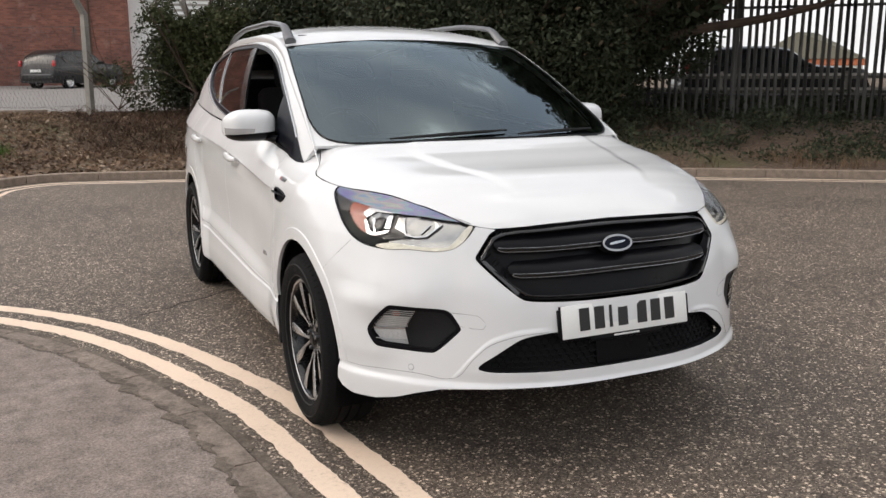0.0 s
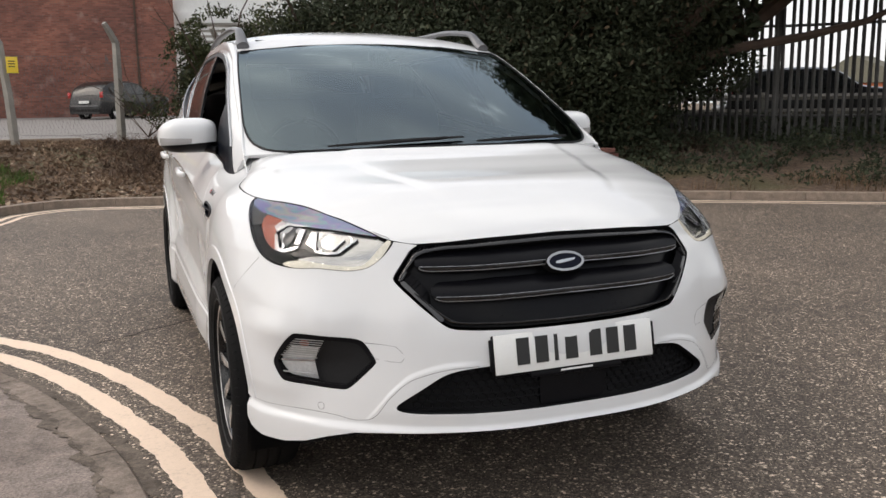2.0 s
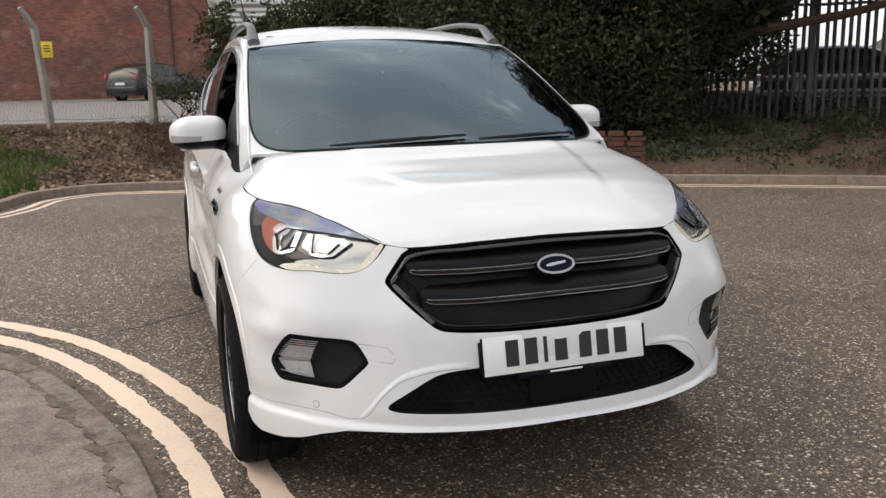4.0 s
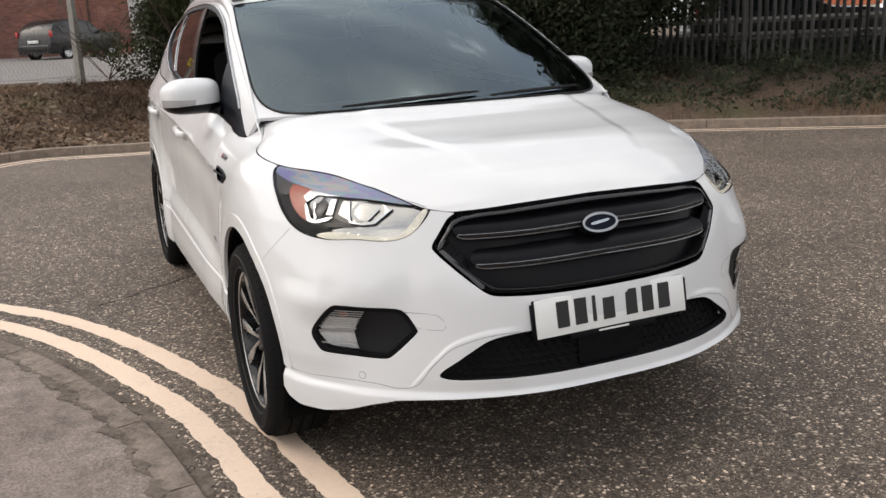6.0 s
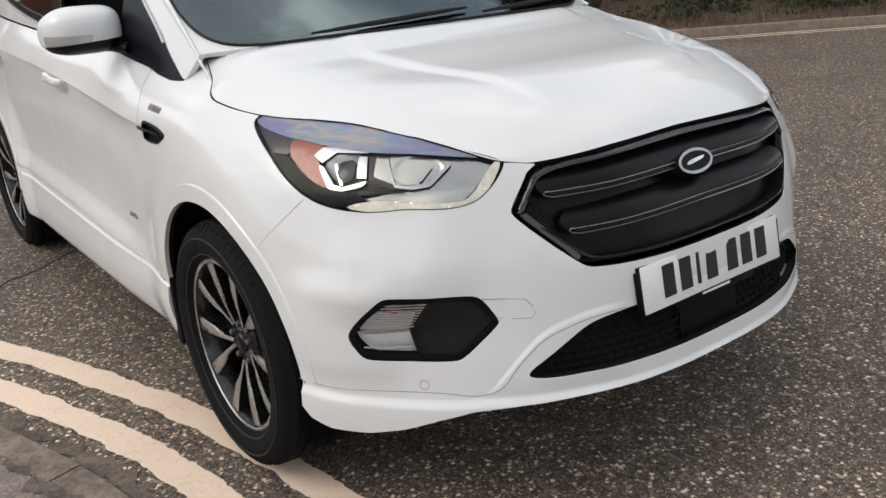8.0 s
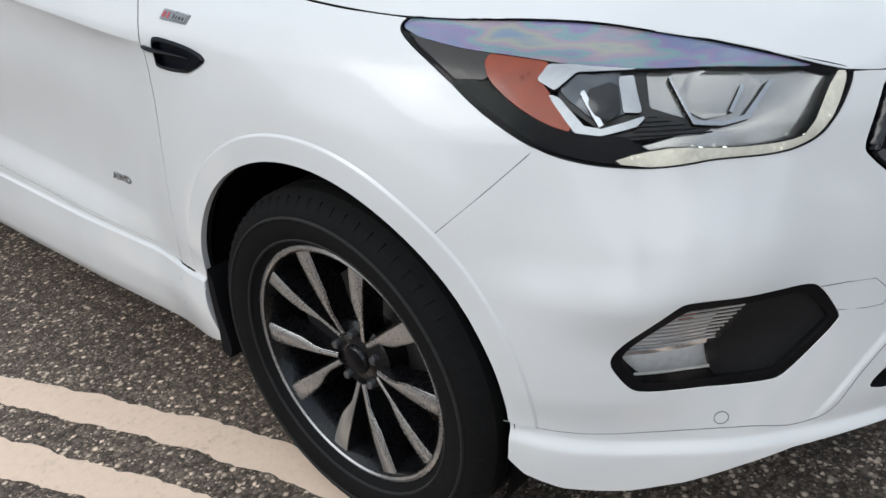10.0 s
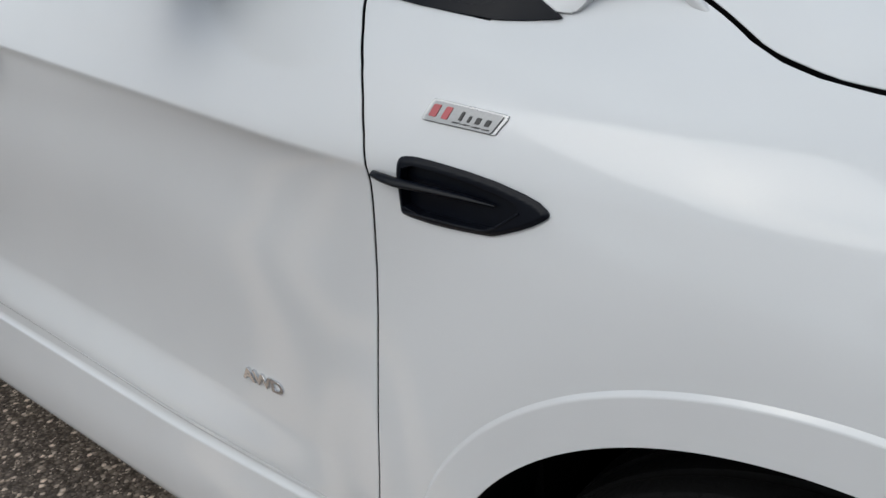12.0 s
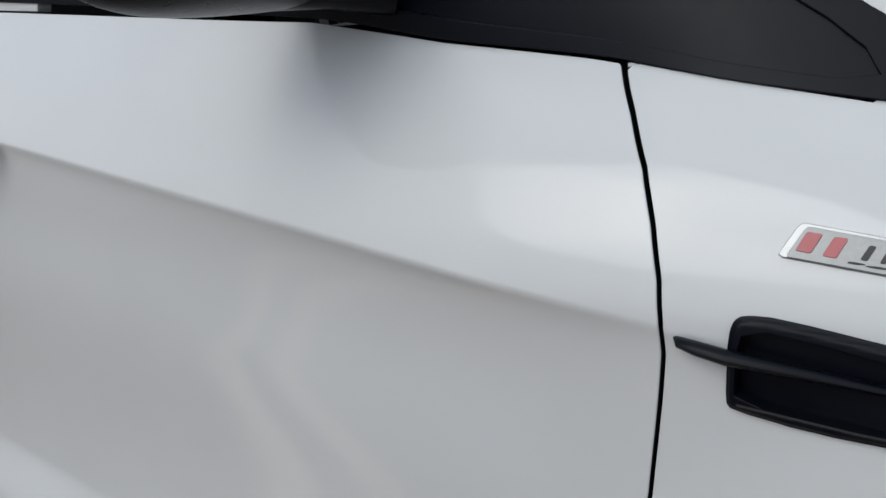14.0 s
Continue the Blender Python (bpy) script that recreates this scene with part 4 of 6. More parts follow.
def pale_mesh():
    bm = bmesh.new()
    prof = [(-.034, .012), (-.026, -.004), (-.010, -.010), (.010, -.010), (.026, -.004), (.034, .012)]
    zs = [0, 2.72, 2.86]
    rows = [[bm.verts.new((x * (1 if z < 2.8 else .15), y, z)) for x, y in prof] for z in zs]
    for a, b in zip(rows, rows[1:]):
        for k in range(5):
            bm.faces.new((a[k], a[k + 1], b[k + 1], b[k]))
    bmesh.ops.solidify(bm, geom=bm.faces[:], thickness=.003)
    me = bpy.data.meshes.new("pale")
    bm.to_mesh(me)
    bm.free()
    me.materials.append(M["steel"])
    return me


pale = pale_mesh()
n = int(length / .130)
for k in range(n):
    p = f0 + d * (k * .130)
    ob = new("pale", pale)
    ob.parent = fence
    ob.matrix_basis = Matrix.Translation((p.x, p.y, at_height(p.x, p.y) - .02)) @ Matrix.Rotation(ang + rnd.uniform(-.06, .06), 4, "Z") @ Matrix.Rotation(rnd.uniform(-.012, .012), 4, "Y")
for z in (.48, 2.10):
    pts = [f0 + d * s + Vector((-d.y * .03, d.x * .03, at_height(f0.x + d.x * s, f0.y + d.y * s) + z)) for s in np.linspace(0, length, 12)]
    part("rail", tube(pts, .026, 4, up=(0, 0, 1)), M["steel"], fence)
for s in np.arange(.4, length, 2.75):
    p = f0 + d * float(s)
    part("fence_stanchion", box_bm(bmesh.new(), (.10, .06, 2.7), (p.x - d.y * .07, p.y + d.x * .07, at_height(p.x, p.y) + 1.3), Matrix.Rotation(ang, 3, "Z")), M["steel"], fence)
gate_post = thing("gate_post", "slim white-painted post behind the fence", "post")
part("post", tube([(11.15, 11.35, .45), (11.18, 11.34, 1.3), (11.15, 11.34, 2.1)], [.05, .045, .04], 6), M["white_panel"], gate_post)
stack = thing("brick_stack", "small stack of weathered red bricks in the undergrowth, shade put into their colour", "bricks")
for row in range(7):
    for k in range(3):
        part("brick", box_bm(bmesh.new(), (.215, .103, .064), (STACK[0] + (k - 1) * .222 + .05 * (row % 2), STACK[1] - (k - 1) * .14, at_height(STACK[0], STACK[1]) + .03 + row * .072), Matrix.Rotation(radians(-34 + 4 * ((row * 5 + k * 3) % 3)), 3, "Z"), .004, 1), M["shaded_loose_brick"], stack)
# pale bars on legs, added for two rows of lit gaps behind the fence
low = thing("lit_gap_rail", "two pale bars standing in for rows of lit gaps behind the fence", "barrier")
for z in (.50, .78):
    pts = [f0 + d * s + Vector((-d.y * 1.1, d.x * 1.1, .55 + z)) for s in (.0, length)]
    part("lit_gap_bar", tube(pts, .055, 4), M["concrete"], low)
for s in np.arange(.5, length, 2.4):
    p = f0 + d * float(s) + Vector((-d.y * 1.1, d.x * 1.1, 0))
    part("lit_gap_leg", box_bm(bmesh.new(), (.08, .08, .95), (p.x, p.y, .95)), M["concrete"], low)


# parked cars: a lofted body with glass, lamps and wheels
def parked_car(label, at, length, width, height, shades, rear_lamps=True):
    c = thing("parked_car", label, "car", at=at)
    h = height
    side = [(-.5, .30), (-.495, .52), (-.48, .60), (-.30, .66), (-.20, .70), (-.06, .96), (.08, 1.0), (.28, .98), (.42, .86), (.47, .66), (.49, .55), (.5, .32)]
    bm = bmesh.new()
    prof = curve1([p[0] for p in side], [p[1] for p in side])
    rows = []
    for k in np.linspace(-.5, .5, 40):
        top = float(prof(k)) * h
        w = width / 2 * (1 - .10 * smooth(.40, .5, abs(k)))
        belt = min(top, .64 * h)
        ins = .16 * float(smooth(.64 * h, h, top))
        sec = [(w * .94, .16 * h), (w, .34 * h), (w, min(top, .52 * h)), (w * .96, belt), (w * .96 - ins * .9, max(belt, top - .05)), ((w - ins) * .8, top), (0, top + .012)]
        rows.append([(x, k * length, z) for x, z in sec] + [(-x, k * length, z) for x, z in sec[-2::-1]])
    vs = [[bm.verts.new(p) for p in r] for r in rows]
    for a, b in zip(vs, vs[1:]):
        for k in range(len(a) - 1):
            bm.faces.new((a[k], b[k], b[k + 1], a[k + 1]))
    bm.faces.new(vs[0]), bm.faces.new(vs[-1][::-1])
    bmesh.ops.recalc_face_normals(bm, faces=bm.faces)
    part("body", bm, shades, c)
    for g in (-1, 1):
        bm = bmesh.new()
        q = [(-.17, .66), (-.05, .91), (.10, .945), (.26, .92), (.37, .80), (.33, .66)]
        f = [bm.verts.new((g * (width / 2 * .97 - .16 * float(smooth(.64, 1.0, z)) * .86 + .006), y * length, z * h)) for y, z in q]
        bm.faces.new(f if g > 0 else f[::-1])
        bmesh.ops.solidify(bm, geom=bm.faces[:], thickness=.01)
        part("side_window", bm, M["car_glass"], c)
        part("mirror", box_bm(bmesh.new(), (.16, .09, .12), (g * (width / 2 + .06), -.16 * length, .68 * h), bevel=.03), shades, c)
        for y in (-.31, .30):
            wheel = new("wheel")
            wheel.parent = c
            wheel.matrix_basis = Matrix.Translation((g * (width / 2 - .10), y * length, .31))
            part("tyre", lathe([(.20, -.09), (.29, -.10), (.31, -.07), (.31, .07), (.29, .10), (.20, .09)], sides=28), M["rubber"], wheel)
            part("rim", lathe([(.001, -.06), (.05, -.075), (.18, -.06), (.205, -.095), (.205, .09), (.18, .06), (.001, .05)], sides=20), M["grey_silver"], wheel)
        part("tail_lamp", box_bm(bmesh.new(), (.12, .10, .24), (g * (width / 2 - .07), .478 * length, .64 * h), bevel=.03), M["red_lamp"] if rear_lamps else M["lens"], c)
        part("front_lamp", box_bm(bmesh.new(), (.36, .10, .13), (g * (width / 2 - .22), -.478 * length, .52 * h), bevel=.03), M["silver"], c)
    bm = bmesh.new()
    f = [bm.verts.new((x, y * length, z * h)) for x, y, z in ((-.58, .375, .915), (.58, .375, .915), (.68, .462, .70), (-.68, .462, .70))]
    bm.faces.new(f)
    bmesh.ops.solidify(bm, geom=bm.faces[:], thickness=.02)
    part("rear_window", bm, M["sky_glass"], c, "rear window with a pale sky reflection put into its colour")
    bm = bmesh.new()
    f = [bm.verts.new((x, y * length, z * h)) for x, y, z in ((-.66, -.195, .715), (.66, -.195, .715), (.56, -.07, .955), (-.56, -.07, .955))]
    bm.faces.new(f)
    bmesh.ops.solidify(bm, geom=bm.faces[:], thickness=.02)
    part("windscreen", bm, M["car_glass"], c)
    part("number_plate", box_bm(bmesh.new(), (.52, .02, .11), (0, .503 * length, .46 * h), bevel=.004), M["plate"], c)
    part("bumper", box_bm(bmesh.new(), (width * .9, .10, .30), (0, .490 * length, .30 * h), bevel=.04), shades, c)
    part("bumper_strip", box_bm(bmesh.new(), (width * .8, .03, .05), (0, .505 * length, .36 * h), bevel=.01), M["rail"], c)
    return c


parked_car("dark hatchback parked by the brick wall", Matrix.Translation((-.55, 36.6, .90)) @ Matrix.Rotation(radians(137), 4, "Z"), 4.2, 1.80, 1.60, M["dark_car"])
parked_car("dark estate car parked behind the palisade fence", Matrix.Translation((15.3, 13.9, .56)) @ Matrix.Rotation(radians(62), 4, "Z"), 4.6, 1.80, 1.50, M["dark_car"])
parked_car("pale blue car parked behind the palisade fence", Matrix.Translation((22.6, 13.0, .5)) @ Matrix.Rotation(radians(30), 4, "Z"), 4.3, 1.78, 1.45, M["grey_silver"])
house = thing("house", "low building with mossy roof and orange fascia beyond the fence", "house", at=Matrix.Translation((47, 42.3, .0)) @ Matrix.Rotation(radians(-42), 4, "Z"))
part("wall", box_bm(bmesh.new(), (7, 5, 1.9), (0, 0, .95)), M["white_panel"], house)
part("fascia", box_bm(bmesh.new(), (7.2, 5.2, .42), (0, 0, 2.12)), M["roof_tile"], house, "orange fascia band")
bm = bmesh.new()
f = [bm.verts.new(p) for p in ((-3.6, -2.7, 2.35), (3.6, -2.7, 2.35), (3.6, 2.7, 2.35), (-3.6, 2.7, 2.35), (-.6, -1.2, 4.2), (.9, 1.2, 4.2))]
for q in ((0, 1, 4), (1, 2, 5, 4), (2, 3, 5), (3, 0, 4, 5)):
    bm.faces.new([f[k] for k in q])
part("roof", bm, M["moss"], house, flat=True)
tree("tree", "distant rounded green tree beyond the car park", (52, 50, 0), lumps(53, 50, .6, 2.0, 2.2, 6, 1.3, 5), 4000, .25, 21, M["scrub"], .25)

# evergreens behind the far verge
line = [((2.0, 15.2), (1.6, 2.1), 1.2), ((2.9, 13.9), (1.2, 2.5), 1.4), ((4.6, 12.6), (.8, 6.0), 1.8), ((6.6, 11.2), (.9, 7.2), 2.0), ((7.4, 10.3), (2.4, 7.0), 1.6), ((5.0, 15.8), (2.0, 6.4), 2.0), ((6.6, 13.6), (1.5, 7.8), 2.0)]
for n, ((x, y), (z0, z1), size) in enumerate(line):
    tree("evergreen_tree", "dense dark evergreen tree growing behind the verge", (x, y, at_height(x, y) - .1), lumps(x, y, z0 * .6, z1, size * .6, 11, size, 40 + n), 62000, .052, 60 + n, M["evergreen"], .15, 12, gaps=.6)
# long bare limb reaching over the fence
limb = thing("tree", "leaning tree with a long bare limb over the fence", "tree")
part("trunk", tube([(7.4, 9.9, .4), (7.5, 9.8, 1.3), (7.9, 9.55, 1.9), (8.8, 9.0, 2.15), (9.8, 8.5, 2.32), (10.7, 8.1, 2.55), (11.8, 7.4, 3.2)], [.14, .12, .10, .085, .07, .055, .02], 8), M["bark"], limb)
v, f = leaf_cloud([(9.3, 8.6, 3.4, .9, .8, .5), (10.4, 7.9, 3.5, 1.0, .8, .45), (11.6, 7.2, 3.9, .9, .8, .5), (8.7, 9.2, 2.6, .6, .6, .5)], 1500, .11, 5)
mesh_object("crown", v, f, M["evergreen"], limb, smoothed=False)
# left bushes: lighter leaves with brown twigs below
tree("bush", "leafy green bush with pale gaps beside the fence", (.7, 13.2, .5), [(.55, 13.4, 2.1, .75, .7, .75), (1.0, 13.2, 2.1, .7, .7, .9), (.9, 13.5, 2.5, .8, .8, .6), (1.5, 13.0, 1.7, .8, .6, .8), (1.5, 13.2, 2.45, .9, .7, .7), (.35, 13.3, 1.8, .4, .4, .5)], 30000, .040, 3, M["scrub"], .05, 10, "bush", .1)
tree("bush", "small brown twiggy bush by the concrete post", (-.3, 14.3, .5), [(-.50, 14.8, 1.45, .40, .3, .34), (.05, 14.5, 1.10, .5, .35, .45)], 1500, .040, 9, M["scrub"], .02, 16, "bush", .2)


def stalks(points, height, spread, width, seed, per=1):
    """Thin bent blades or twigs standing at points."""
    r = np.random.RandomState(seed)
    verts, faces = [], []
    for x, y, z in points:
        for _ in range(per):
            h = height * r.uniform(.4, 1.2)
            a = r.uniform(0, math.tau)
            dx, dy = math.cos(a) * spread * h * r.uniform(.2, 1), math.sin(a) * spread * h * r.uniform(.2, 1)
            b = r.uniform(0, math.tau)
            wx, wy = math.cos(b) * width, math.sin(b) * width
            px, py = x + r.uniform(-.05, .05), y + r.uniform(-.05, .05)
            k = len(verts)
            verts += [(px - wx, py - wy, z - .02), (px + wx, py + wy, z - .02), (px + dx * .4 + wx * .7, py + dy * .4 + wy * .7, z + h * .6), (px + dx * .4 - wx * .7, py + dy * .4 - wy * .7, z + h * .6), (px + dx, py + dy, z + h)]
            faces += [(k, k + 1, k + 2, k + 3), (k + 3, k + 2, k + 4)]
    return verts, faces


def scatter(n, seed, region, lo=.05):
    r = np.random.RandomState(seed)
    x, y = r.uniform(region[0], region[1], n), r.uniform(region[2], region[3], n)
    dd = beyond(x, y)
    ok = (dd > lo)
    x, y, dd = x[ok], y[ok], dd[ok]
    return x, y, verge_z(x, y), dd


x, y, z, dd = scatter(9000, 1, (-7, -1.2, 6, 13.5), .12)
ok = np.array([noise.noise(Vector((a * .55, b * .55, 9))) + 1.0 - .22 * q - 1.3 * max(0, a + 2.9) > 0 for a, b, q in zip(x, y, dd)])
v, f = stalks(list(zip(x[ok], y[ok], z[ok])), .13, .9, .006, 2, 3)
tagged(mesh_object("grass", v, f, M["grass"], smoothed=False), "rough green grass at the corner of the verge", "grass", kind="stuff")
x, y, z, dd = scatter(7000, 3, (1.5, 16, -2, 12), .1)
ok = np.array([noise.noise(Vector((a * .8, b * .8, 4))) + .45 - .42 * q > 0 for a, b, q in zip(x, y, dd)])
v, f = stalks(list(zip(x[ok], y[ok], z[ok])), .20, .8, .005, 4, 4)
tagged(mesh_object("dry_grass", v, f, M["dry"], smoothed=False), "dry straw-coloured grass along the kerb", "grass", kind="stuff")
x, y, z, dd = scatter(34000, 5, (-8, 3.4, 6, 16.5), .15)
r = np.random.RandomState(8)
a = r.normal(size=(len(x), 3)) * (1, 1, .35)
a /= np.linalg.norm(a, axis=1)[:, None]
c = np.cross(a, r.normal(size=(len(x), 3)))
c /= np.linalg.norm(c, axis=1)[:, None]
p = xyz(x, y, z + .015)
s = r.uniform(.02, .06, len(x))[:, None]
v = np.stack([p - a * s, p + c * s * .5, p + a * s, p - c * s * .5], 1).reshape(-1, 3)
tagged(mesh_object("leaf_litter", v, [(4 * k, 4 * k + 1, 4 * k + 2, 4 * k + 3) for k in range(len(x))], M["litter"], smoothed=False), "fallen brown leaves over the verge", "leaf litter", kind="stuff")
x, y, z, dd = scatter(4200, 11, (-1.4, 9, 9, 15), 1.6)
v, f = stalks(list(zip(x, y, z)), .26, 3.4, .005, 12, 3)
tagged(mesh_object("brushwood", v, f, M["twig"], smoothed=False), "tangled bare brown twigs under the bushes", "brushwood", kind="stuff")
x, y, z, dd = scatter(3600, 15, (-7, 2.5, 8.5, 15), .9)
v, f = stalks(list(zip(x, y, z)), .16, 3.0, .004, 16, 3)
tagged(mesh_object("dead_stalks", v, f, M["dry"], smoothed=False), "pale dead stalks tangled over the verge", "brushwood", kind="stuff")
# ivy spread thickly here so its dark leaves stand for the trees' shade
x, y, z, dd = scatter(4600, 13, (2.5, 14.5, 2.5, 13.5), .9)
blob = [(a, b, q + .06 + .20 * (k > 4.2 and -.5 or k * .1), .42, .42, .10 + .05 * min(k, 3.0)) for a, b, q, k in zip(x[:420], y[:420], z[:420], dd[:420])]
v, f = leaf_cloud(blob, 62000, .040, 14, .35)
tagged(mesh_object("ivy_undergrowth", v, f, M["evergreen"], smoothed=False), "dark low ivy and brambles under the trees, thickened in place of shade", "undergrowth", kind="stuff")
# dark leaves added to cover bright ground where tree shade should fall
r = np.random.RandomState(19)
q, off = r.uniform(-4.5, length + 1, 340), r.uniform(.25, 3.6, 340)
blob = [(f0.x + d.x * a - d.y * b, f0.y + d.y * a + d.x * b, .62 + .10 * (k % 3), .45, .45, .26) for k, (a, b) in enumerate(zip(q, off))]
v, f = leaf_cloud(blob, 56000, .045, 20, .6)
tagged(mesh_object("fence_shade_leaves", v, f, M["evergreen"], smoothed=False), "dark low leaves added for the shade at the back of the fence", "undergrowth", kind="stuff")

for n, (xx, yy) in enumerate(((4.4, 11.2), (5.7, 10.3), (6.7, 10.1))):
    tree("shrub", "dark evergreen shrub at the foot of the trees", (xx, yy, .4), lumps(xx, yy, .6, 2.4, .5, 5, 1.05, 120 + n), 22000, .05, 130 + n, M["evergreen"], .05, 7, "shrub", .6)
tree("evergreen_tree", "low evergreen bough hanging before the fence", (7.6, 10.2, .4), lumps(8.6, 10.2, 1.85, 3.7, .75, 9, .85, 141), 26000, .05, 142, M["evergreen"], .09, 7, gaps=.6)
# high crowns that overhang the verge
for n, (xx, yy, z0, z1, size) in enumerate(((10.2, 6.9, 5.0, 7.4, 2.2), (12.4, 4.8, 5.0, 7.6, 2.2), (8.9, 9.0, 5.0, 7.2, 2.0), (15.8, 2.8, 5.0, 8, 2.2))):
    tree("evergreen_tree", "tall dark evergreen with a high overhanging crown", ((6.6, 10.9, .4), (7.3, 11.0, .4), (5.6, 11.4, .4), (18.5, 2.5, .4))[n], lumps(xx, yy, z0, z1, size * .7, 9, size, 150 + n), 26000, .15, 160 + n, M["evergreen"], .2, 10, gaps=.6)

# unseen trees added behind the camera, kept far off so the car's front stays bright
for n, (xx, yy) in enumerate(((-24, -16), (-17, -27), (-6, -34), (8, -35), (20, -27), (27, -14), (-27, -2))):
    tree("tree", "broad green tree added out of view for light and reflections", (xx, yy, 0), lumps(xx, yy, 1.6, 6.4, 2.4, 7, 2.4, 80 + n), 2600, .34, 90 + n, M["scrub"], .2, 8)


# ---- the white car ----
car = thing("car", "white compact crossover car with black grille and black-and-silver wheels", "car")
ARCH_U = [u_of_y(a + .022) for a in AXLES]


def ring_outline(u, z, r, n=48, a0=0, a1=360):
    return [(u + r * math.cos(radians(a0 + (a1 - a0) * k / n)), z + r * math.sin(radians(a0 + (a1 - a0) * k / n))) for k in range(n)]


arch_hole = [ring_outline(u, .36, .387, 72) for u in ARCH_U]
lamp_top = [(u, shut_z(u)) for u in (1.30, 1.2, 1.088, .98, .868, .76, .664)]
lamp_line = [(float(a), float(b)) for a, b in lamp_top] + [(.60, .896), (.560, .884), (.554, .874), (.584, .836), (.624, .806), (.68, .796), (.788, .803), (.832, .799), (.88, .797), (.96, .801), (1.02, .812), (1.074, .836), (1.134, .868), (1.200, .911), (1.302, .955)]
lamp_out = chaikin(lamp_line, 2)
grille_line = [(-.488, .876), (-.25, .886), (0, .888), (.25, .886), (.488, .876), (.530, .815), (.550, .785), (.549, .770), (.45, .690), (.392, .645), (.36, .637), (.18, .630), (0, .628),
               (-.18, .630), (-.36, .637), (-.392, .645), (-.45, .690), (-.549, .770), (-.550, .785), (-.530, .815)]
grille_out = chaikin(grille_line, 2)
fog_line = [(.934, .514), (.918, .545), (.845, .616), (.825, .621), (.66, .613), (.63, .604), (.592, .548), (.598, .536), (.675, .463), (.70, .457), (.885, .462), (.905, .470)]
fog_out = chaikin(fog_line, 2)
mouth_half = [(.26, .535), (.35, .527), (.40, .513), (.46, .474), (.548, .417), (.50, .402), (.34, .402), (.15, .401)]
mouth_line = [(0, .540)] + mouth_half + [(0, .401)] + flip(mouth_half[::-1])
mouth_out = chaikin(mouth_line, 2)

# bumper: its lower edge drops to a splitter at the corners
half_low = [(0, .355), (.30, .353), (.55, .347), (.66, .340), (.74, .320), (.82, .292), (.90, .276), (1.0, .272), (1.06, .285), (1.10, .32), (1.11, .36)]
side_up = [(1.18, .44), (1.32, .50), (1.32, .572), (1.18, .696), (1.048, .814)]
crown = [(u, float(shut_z(u)) - .003) for u in (1.02, .9, .78, .664, .6, .556, .488, .40, .25, .12)]
bumper_half = half_low + side_up + crown
bumper_line = bumper_half + flip(bumper_half[::-1])[:-1]
panel("front_bumper", skin, bumper_line, M["paint"], car, label="white painted front bumper",
      holes=[lamp_out, flip(lamp_out), grille_out, fog_out, flip(fog_out), mouth_out, arch_hole[0], flip(arch_hole[0])], gap=.0006, thick=.022, step=.0045)
# splitter lip turned under the bumper, and the seam above it
for g in (-1, 1):
    seam_line = [(g * u, z) for u, z in ((1.095, .376), (.976, .378), (.86, .384), (.72, .383), (.65, .374), (.61, .381), (.55, .448), (.495, .496), (.45, .513), (.38, .529), (.30, .535))]
    bm = bmesh.new()
    q = spline_open([(abs(a), b) for a, b in seam_line], 60)
    tube([skin(g * a, b, -.0004) for a, b in q], .0010, 5, bm)
    part("bumper_seam", bm, M["seam"], car, "thin dark joint line")
    bm = bmesh.new()
    tube([skin(g * a, b, -.0004) for a, b in ((.63, .600), (.58, .597), (.536, .592), (.518, .575), (.512, .560), (.520, .548), (.55, .549), (.60, .556))], .0009, 5, bm)
    part("washer_cover", bm, M["seam"], car, "outline of the headlamp washer cover")

# wings, doors, rear
vent_line = [(1.862, .9125), (1.844, .9135), (1.776, .9065), (1.722, .8960), (1.709, .8885), (1.708, .8835), (1.728, .8715), (1.756, .8600), (1.768, .8565), (1.824, .8530), (1.866, .8555), (1.869, .8600), (1.869, .8840), (1.868, .9080)]
cave_line = [(1.861, .9070), (1.808, .9030), (1.742, .8920), (1.734, .8845), (1.764, .8645), (1.774, .8610), (1.864, .8600), (1.864, .8840)]
gap_front = [(1.822, 1.018), (1.90, 1.029), (1.976, 1.040), (1.953, 1.010), (1.934, .982), (1.921, .953), (1.911, .924), (1.907, .90), (1.906, .88), (1.908, .85), (1.912, .80), (1.917, .73), (1.925, .65), (1.937, .53), (1.949, .45), (1.955, .417)]
wing_line = [(1.32, .572), (1.18, .696), (1.048, .814), (1.0, .86)] + [(u, float(shut_z(u)) - .0008) for u in (1.0, 1.15, 1.30, 1.42, 1.50, 1.54, 1.57, 1.60, 1.63, 1.66, 1.70, 1.74, 1.785)] + [(1.815, 1.10)] + gap_front + [(1.86, .414), (1.60, .45), (1.35, .55)]
foot = [(2.0, .424), (2.15, .434), (2.3, .445), (2.49, .455), (2.71, .465), (2.985, .477)]
door_front = [(2.0, 1.043), (2.12, 1.054), (2.256, 1.072), (2.6, 1.088), (3.0, 1.106), (3.015, .90), (3.02, .70), (3.00, .52)] + foot[::-1]
front_door_line = gap_front[2:] + door_front[::-1]
rear_door_line = [(3.0, 1.099), (3.4, 1.119), (3.8, 1.139), (4.08, 1.158), (4.07, 1.05), (4.0, .90), (3.90, .78), (3.76, .60), (3.70, .52), (3.68, .498), (3.32, .488), (2.985, .477), (3.00, .52), (3.02, .70), (3.015, .90)]
